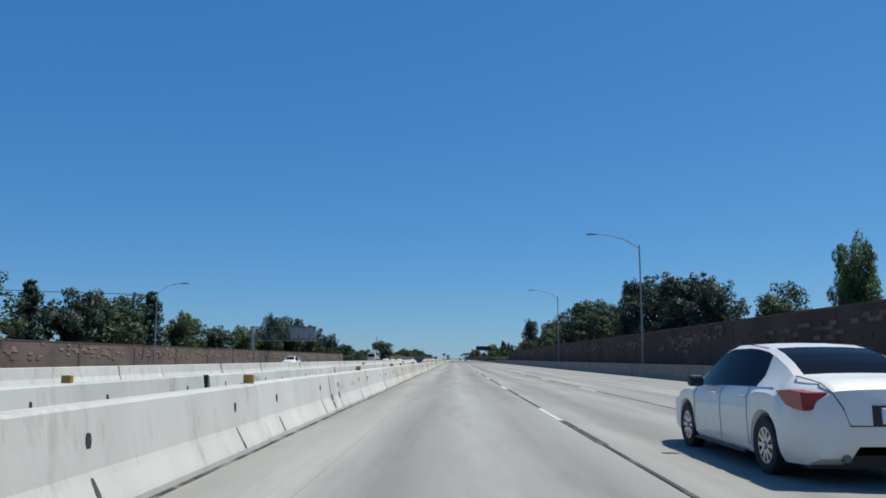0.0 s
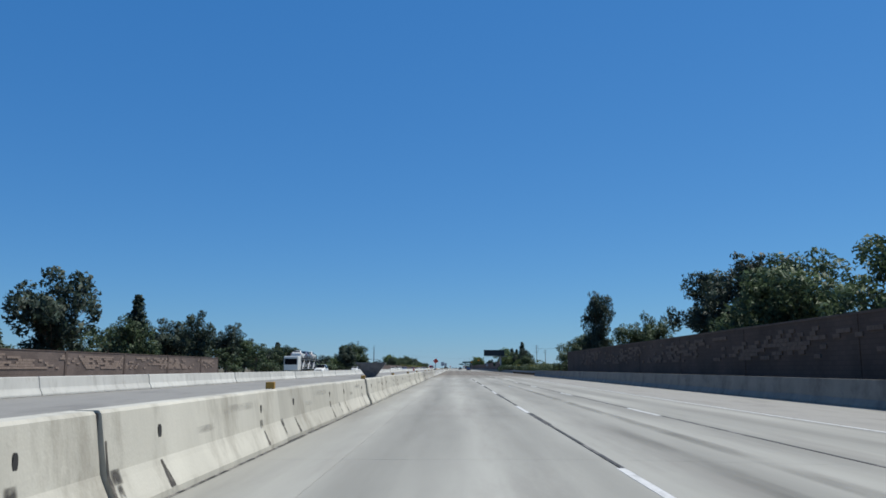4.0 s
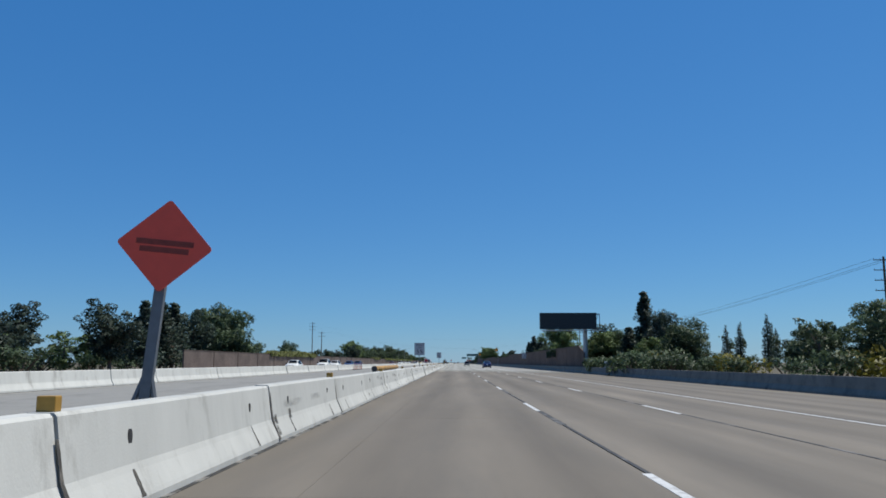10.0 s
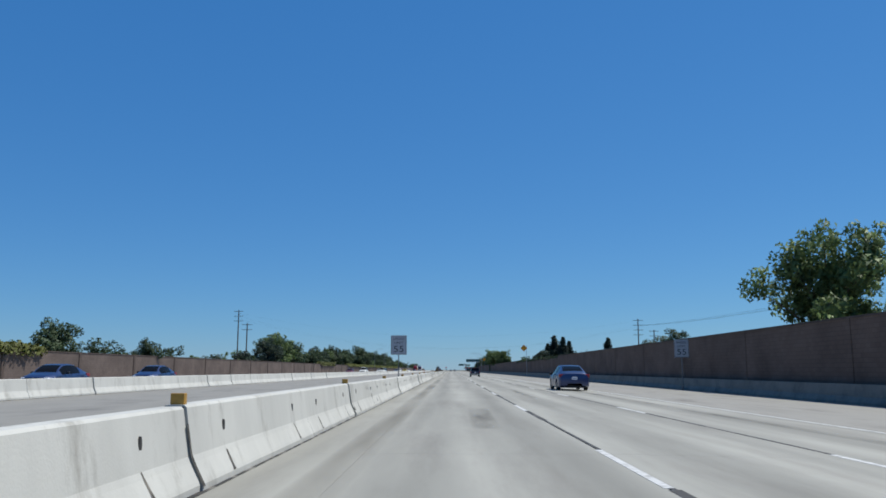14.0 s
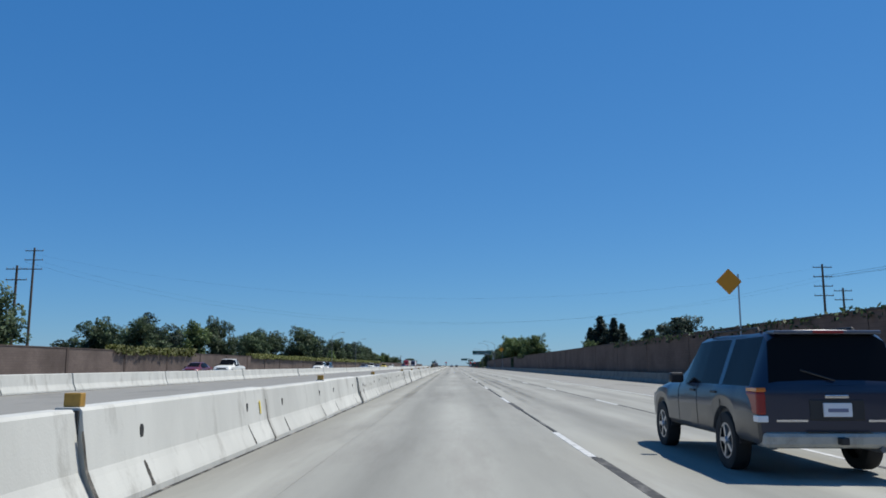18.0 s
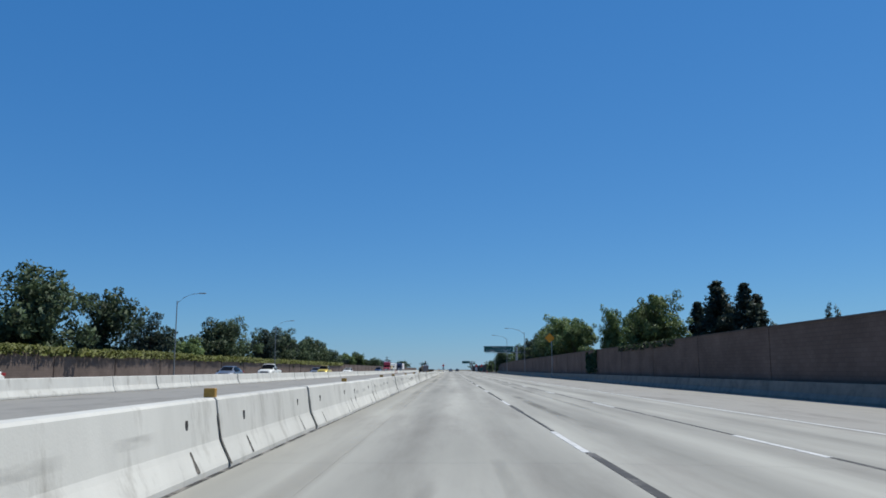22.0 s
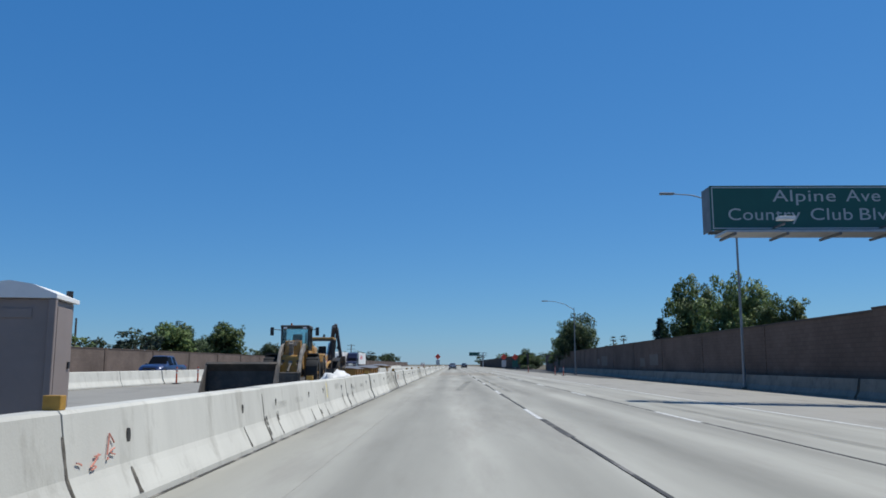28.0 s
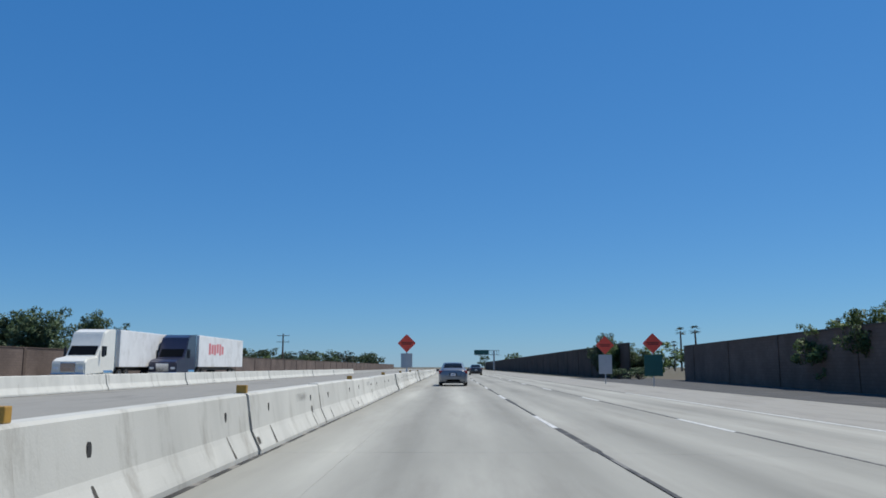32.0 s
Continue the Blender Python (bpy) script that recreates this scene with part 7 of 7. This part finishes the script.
    for v in bm.verts:   # the boom leans out towards its top
        v.co.x += -0.3 + 0.4 * (v.co.z - 0.75) / 3.2
        v.co.z *= 0.96
    bmesh.ops.bevel(bm, geom=list(bm.edges), offset=0.025, segments=1, affect="EDGES")
    part("boom", bm, ARM, t)
    bm = bmesh.new()
    prism(bm, [(2.05, 3.95), (2.3, 4.05), (2.75, 3.2), (3.05, 1.75), (2.85, 1.6), (2.6, 1.7), (2.45, 3.0)], 0.7, 0.9, "x")
    for v in bm.verts:   # and the dipper hangs outwards from it
        v.co.x += -0.12 + 0.36 * (4.05 - v.co.z) / 2.4
        v.co.z *= 0.96
    bmesh.ops.bevel(bm, geom=list(bm.edges), offset=0.025, segments=1, affect="EDGES")
    part("dipper", bm, ARM, t)
    part("dipper_cylinder", tubebm([(0.78, 2.75, 2.2), (0.86, 2.85, 3.0), (0.78, 2.55, 3.6)], 0.06, seg=8), MUD, t)
    part("swing_post", boxbm(0.25, 0.75, 1.6, 2.0, 0.5, 1.3, bev=0.05), MACHINE, t)
    bm = bmesh.new()
    prism(bm, [(2.55, 1.7), (3.0, 1.75), (3.3, 1.45), (3.25, 1.0), (2.95, 0.8), (2.75, 0.95), (3.0, 1.15), (2.95, 1.4), (2.6, 1.45)], 0.76, 1.32, "x")
    part("digging_bucket", bm, MUD, t)
backhoe(-7.9, 915.8)
lb = holder("loader_bucket", "large dark muddy loader bucket standing on the median", "bucket", m=pose(-5.12, 887.2, zg(-7) - 0.02, 0, 0, 4) @ Matrix.Diagonal((0.64, 0.82, 0.8, 1)))
part("shell", prism(bmesh.new(), [(-0.9, 0.1), (-0.95, 0.0), (0.3, 0.0), (0.7, 0.45), (0.7, 1.3), (0.45, 1.48), (0.38, 1.42), (0.55, 1.2), (0.5, 0.5), (0.2, 0.1)], -1.35, 1.35, "x"), MUD, lb)
for s in (1, -1):
    part("side_plate", prism(bmesh.new(), [(-0.9, 0.02), (0.3, 0.02), (0.68, 0.45), (0.68, 1.3), (0.45, 1.46)], s * 1.35 - 0.03, s * 1.35 + 0.03, "x"), MUD, lb)
for k in range(8):
    part("tooth", boxbm(-1.3 + k * 0.36, -1.2 + k * 0.36, -1.1, -0.88, 0.02, 0.09), MUD, lb)
RUST = mat("rusty_orange_steel", (0.36, 0.18, 0.04), 0.7, vary=0.2, scale=2, dirt=(0.18, 0.09, 0.05), dscale=1.5)
TARP = mat("grey_tarp", (0.12, 0.125, 0.14), 0.7, vary=0.15, scale=3, bump=0.5, bscale=6)
def skip_bin(x, y, l, h):
    t = holder("steel_bin", "rusty orange steel bin covered with a grey tarp", "steel bin", "bins in the work zone", m=pose(x, y, zg(x) - 0.02, 0, 0, rb.uniform(-2, 2)))
    bm = bmesh.new()
    prism(bm, [(-0.8, 0), (0.8, 0), (1.0, h), (-1.0, h)], 0, l)
    part("bin", bm, RUST, t)
    for k in range(4):
        part("rib", boxbm(0.86, 1.03, 0.3 + k * (l - 0.6) / 3 - 0.04, 0.3 + k * (l - 0.6) / 3 + 0.04, 0.2, h - 0.02), RUST, t)
    bm = bmesh.new()
    n, m_ = 9, 7
    g = [[bm.verts.new((-1.04 + 2.08 * i / (m_ - 1), -0.03 + (l + 0.06) * j / (n - 1), h + 0.004 + 0.2 * math.sin(math.pi * i / (m_ - 1)) ** 0.7 * (math.sin(math.pi * (0.08 + 0.84 * j / (n - 1))) ** 0.5) * (0.8 + 0.2 * math.sin(j * 1.9 + y)))) for i in range(m_)] for j in range(n)]
    for a, b in zip(g, g[1:]):
        for i in range(m_ - 1):
            bm.faces.new((a[i], a[i + 1], b[i + 1], b[i]))
    smooth(part("cover", bm, TARP, t), 60)
for k, (y, l, h) in enumerate(((920.5, 5.5, 0.82), (927, 5.5, 0.84), (934, 5.2, 0.88), (941.5, 4.3, 0.98))):
    skip_bin(-7.3 + 0.3 * (k % 2), y, l, h)
pipe = holder("yellow_pipe", "long yellow-orange pipe lying on blocks in the median", "pipe", m=pose(-5.2, 361, zg(-5) - 0.02))
part("tube", tubebm([(0, 0, 0.72), (0.1, 18, 0.74)], 0.16, seg=16), MACHINE, pipe)
part("end_cap", tubebm([(0, -0.25, 0.72), (0, 0.02, 0.72)], 0.18, seg=16), MUD, pipe)
for k in range(4):
    part("support_block", boxbm(-0.3, 0.4, 1 + k * 5, 1.4 + k * 5, 0, 0.55, bev=0.02), WALLBASE, pipe)
hop = holder("steel_hopper", "large grey steel hopper narrowing to its foot in the median", "hopper", m=pose(-9.8, 218.5, zg(-10) - 0.02, 0, 0, 3) @ Matrix.Diagonal((0.88, 1, 1, 1)))
bm = bmesh.new()
lo = [bm.verts.new(v) for v in ((-0.65, -0.5, 0.12), (0.65, -0.5, 0.12), (0.65, 0.5, 0.12), (-0.65, 0.5, 0.12))]
hi = [bm.verts.new(v) for v in ((-1.95, -1.1, 1.62), (1.95, -1.1, 1.62), (1.95, 1.1, 1.62), (-1.95, 1.1, 1.62))]
for i in range(4):
    bm.faces.new((lo[i], lo[(i + 1) % 4], hi[(i + 1) % 4], hi[i]))
bm.faces.new(lo[::-1])
bm.faces.new(hi)
part("shell", bm, HOPPER, hop)
part("rim", boxbm(-2.02, 2.02, -1.17, 1.17, 1.622, 1.76, bev=0.02), HOPPER, hop)
part("foot_frame", boxbm(-0.75, 0.75, -0.6, 0.6, 0.0, 0.118, bev=0.02), HOPPER, hop)
part("mast", tubebm([(0.35, 0.4, 1.76), (0.35, 0.4, 3.7)], 0.06, 0.04, 8), MUD, hop)
part("guide_rail", tubebm([(-0.5, 0.6, 1.76), (-0.5, 0.6, 2.15), (0.9, 0.6, 2.15), (0.9, 0.6, 1.76)], 0.03, seg=6), MUD, hop)
for k in (-0.55, 0.0, 0.55):
    part("rib", tubebm([(k, -0.53, 0.16), (k * 2.9, -1.13, 1.6)], 0.035, seg=5), HOPPER, hop)
# spray marks on the barrier
SPRAY = mat("grey_spray_paint", (0.36, 0.36, 0.345), 0.8, vary=0.3, scale=10)
SPRAYRED = mat("red_spray_paint", (0.58, 0.24, 0.19), 0.8, vary=0.3, scale=10)
def spray(y0, y1, n, material, seed, zlo, zhi, label):
    rnd = random.Random(seed)
    t = holder("graffiti", label, "graffiti", m=pose(0, 0, 0))
    def at(yy, zz):
        return Vector((BX + face_x(zz) + 0.022, yy, zz))
    step = (y1 - y0) / n
    for k in range(n):
        y = y0 + step * (k + 0.5)
        a, z, zt = rnd.uniform(-0.14, 0.14), rnd.uniform(zlo, zlo + 0.1), rnd.uniform(zhi - 0.14, zhi)
        b = rnd.uniform(-0.1, 0.1)
        pts = [at(y + a * f + b * math.sin(f * 3.1), z + (zt - z) * f) for f in (0, 0.25, 0.5, 0.75, 1)]
        part("stroke", tubebm(pts, 0.006, seg=4), material, t)
        if k % 2:
            part("stroke", tubebm([at(y, z + 0.02), at(y + step * 0.5, z + rnd.uniform(0, 0.2)), at(y + step, z + 0.1)], 0.007, seg=4), material, t)
    return t
spray(406.9, 411.0, 15, SPRAY, 1, 0.34, 0.66, "grey spray-painted strokes on the barrier face")
spray(732.5, 737, 13, SPRAY, 2, 0.34, 0.62, "grey spray-painted strokes on the barrier face")
spray(873.6, 874.3, 5, SPRAYRED, 3, 0.33, 0.5, "red spray-painted strokes on the barrier face")
spray(906.0, 906.9, 3, SPRAYRED, 4, 0.4, 0.54, "red spray-painted strokes on the barrier face")

SPRAYYELLOW = mat("yellow_marking_paint", (0.7, 0.55, 0.03), 0.8, vary=0.15, scale=10)
SPRAYGREEN = mat("green_marking_paint", (0.2, 0.5, 0.2), 0.8, vary=0.3, scale=12)
def mark(y, z0, z1, w, material, label):
    t = holder("paint_mark", label, "paint mark", m=pose(0, 0, 0))
    x0, x1 = BX + face_x(z0) + 0.026, BX + face_x(z1) + 0.026
    bm = bmesh.new()
    n = 7
    rows_ = [[bm.verts.new((x0 + (x1 - x0) * k / n, y + s * w * (0.8 + 0.3 * math.sin(k * 2.3 + s)), z0 + (z1 - z0) * k / n)) for s in (-1, 1)] for k in range(n + 1)]
    for a, b in zip(rows_, rows_[1:]):
        bm.faces.new((a[0], a[1], b[1], b[0]))
    part("stripe", bm, material, t)
mark(569.3, 0.42, 0.6, 0.035, SPRAYYELLOW, "yellow spray-painted mark on the barrier face")
spray(919.9, 921.0, 5, SPRAY, 5, 0.38, 0.62, "grey spray-painted strokes on the barrier face")
mark(884.7, 0.4, 0.72, 0.03, SPRAYYELLOW, "yellow spray-painted stripe on the barrier face")
mark(283.9, 0.35, 0.68, 0.04, SPRAYYELLOW, "yellow spray-painted stripe on the barrier face")
for k in range(4):
    mark(35.8 + k * 0.16, 0.33, 0.46 + 0.05 * (k % 2), 0.03, SPRAYGREEN, "green spray-painted mark on the barrier face")
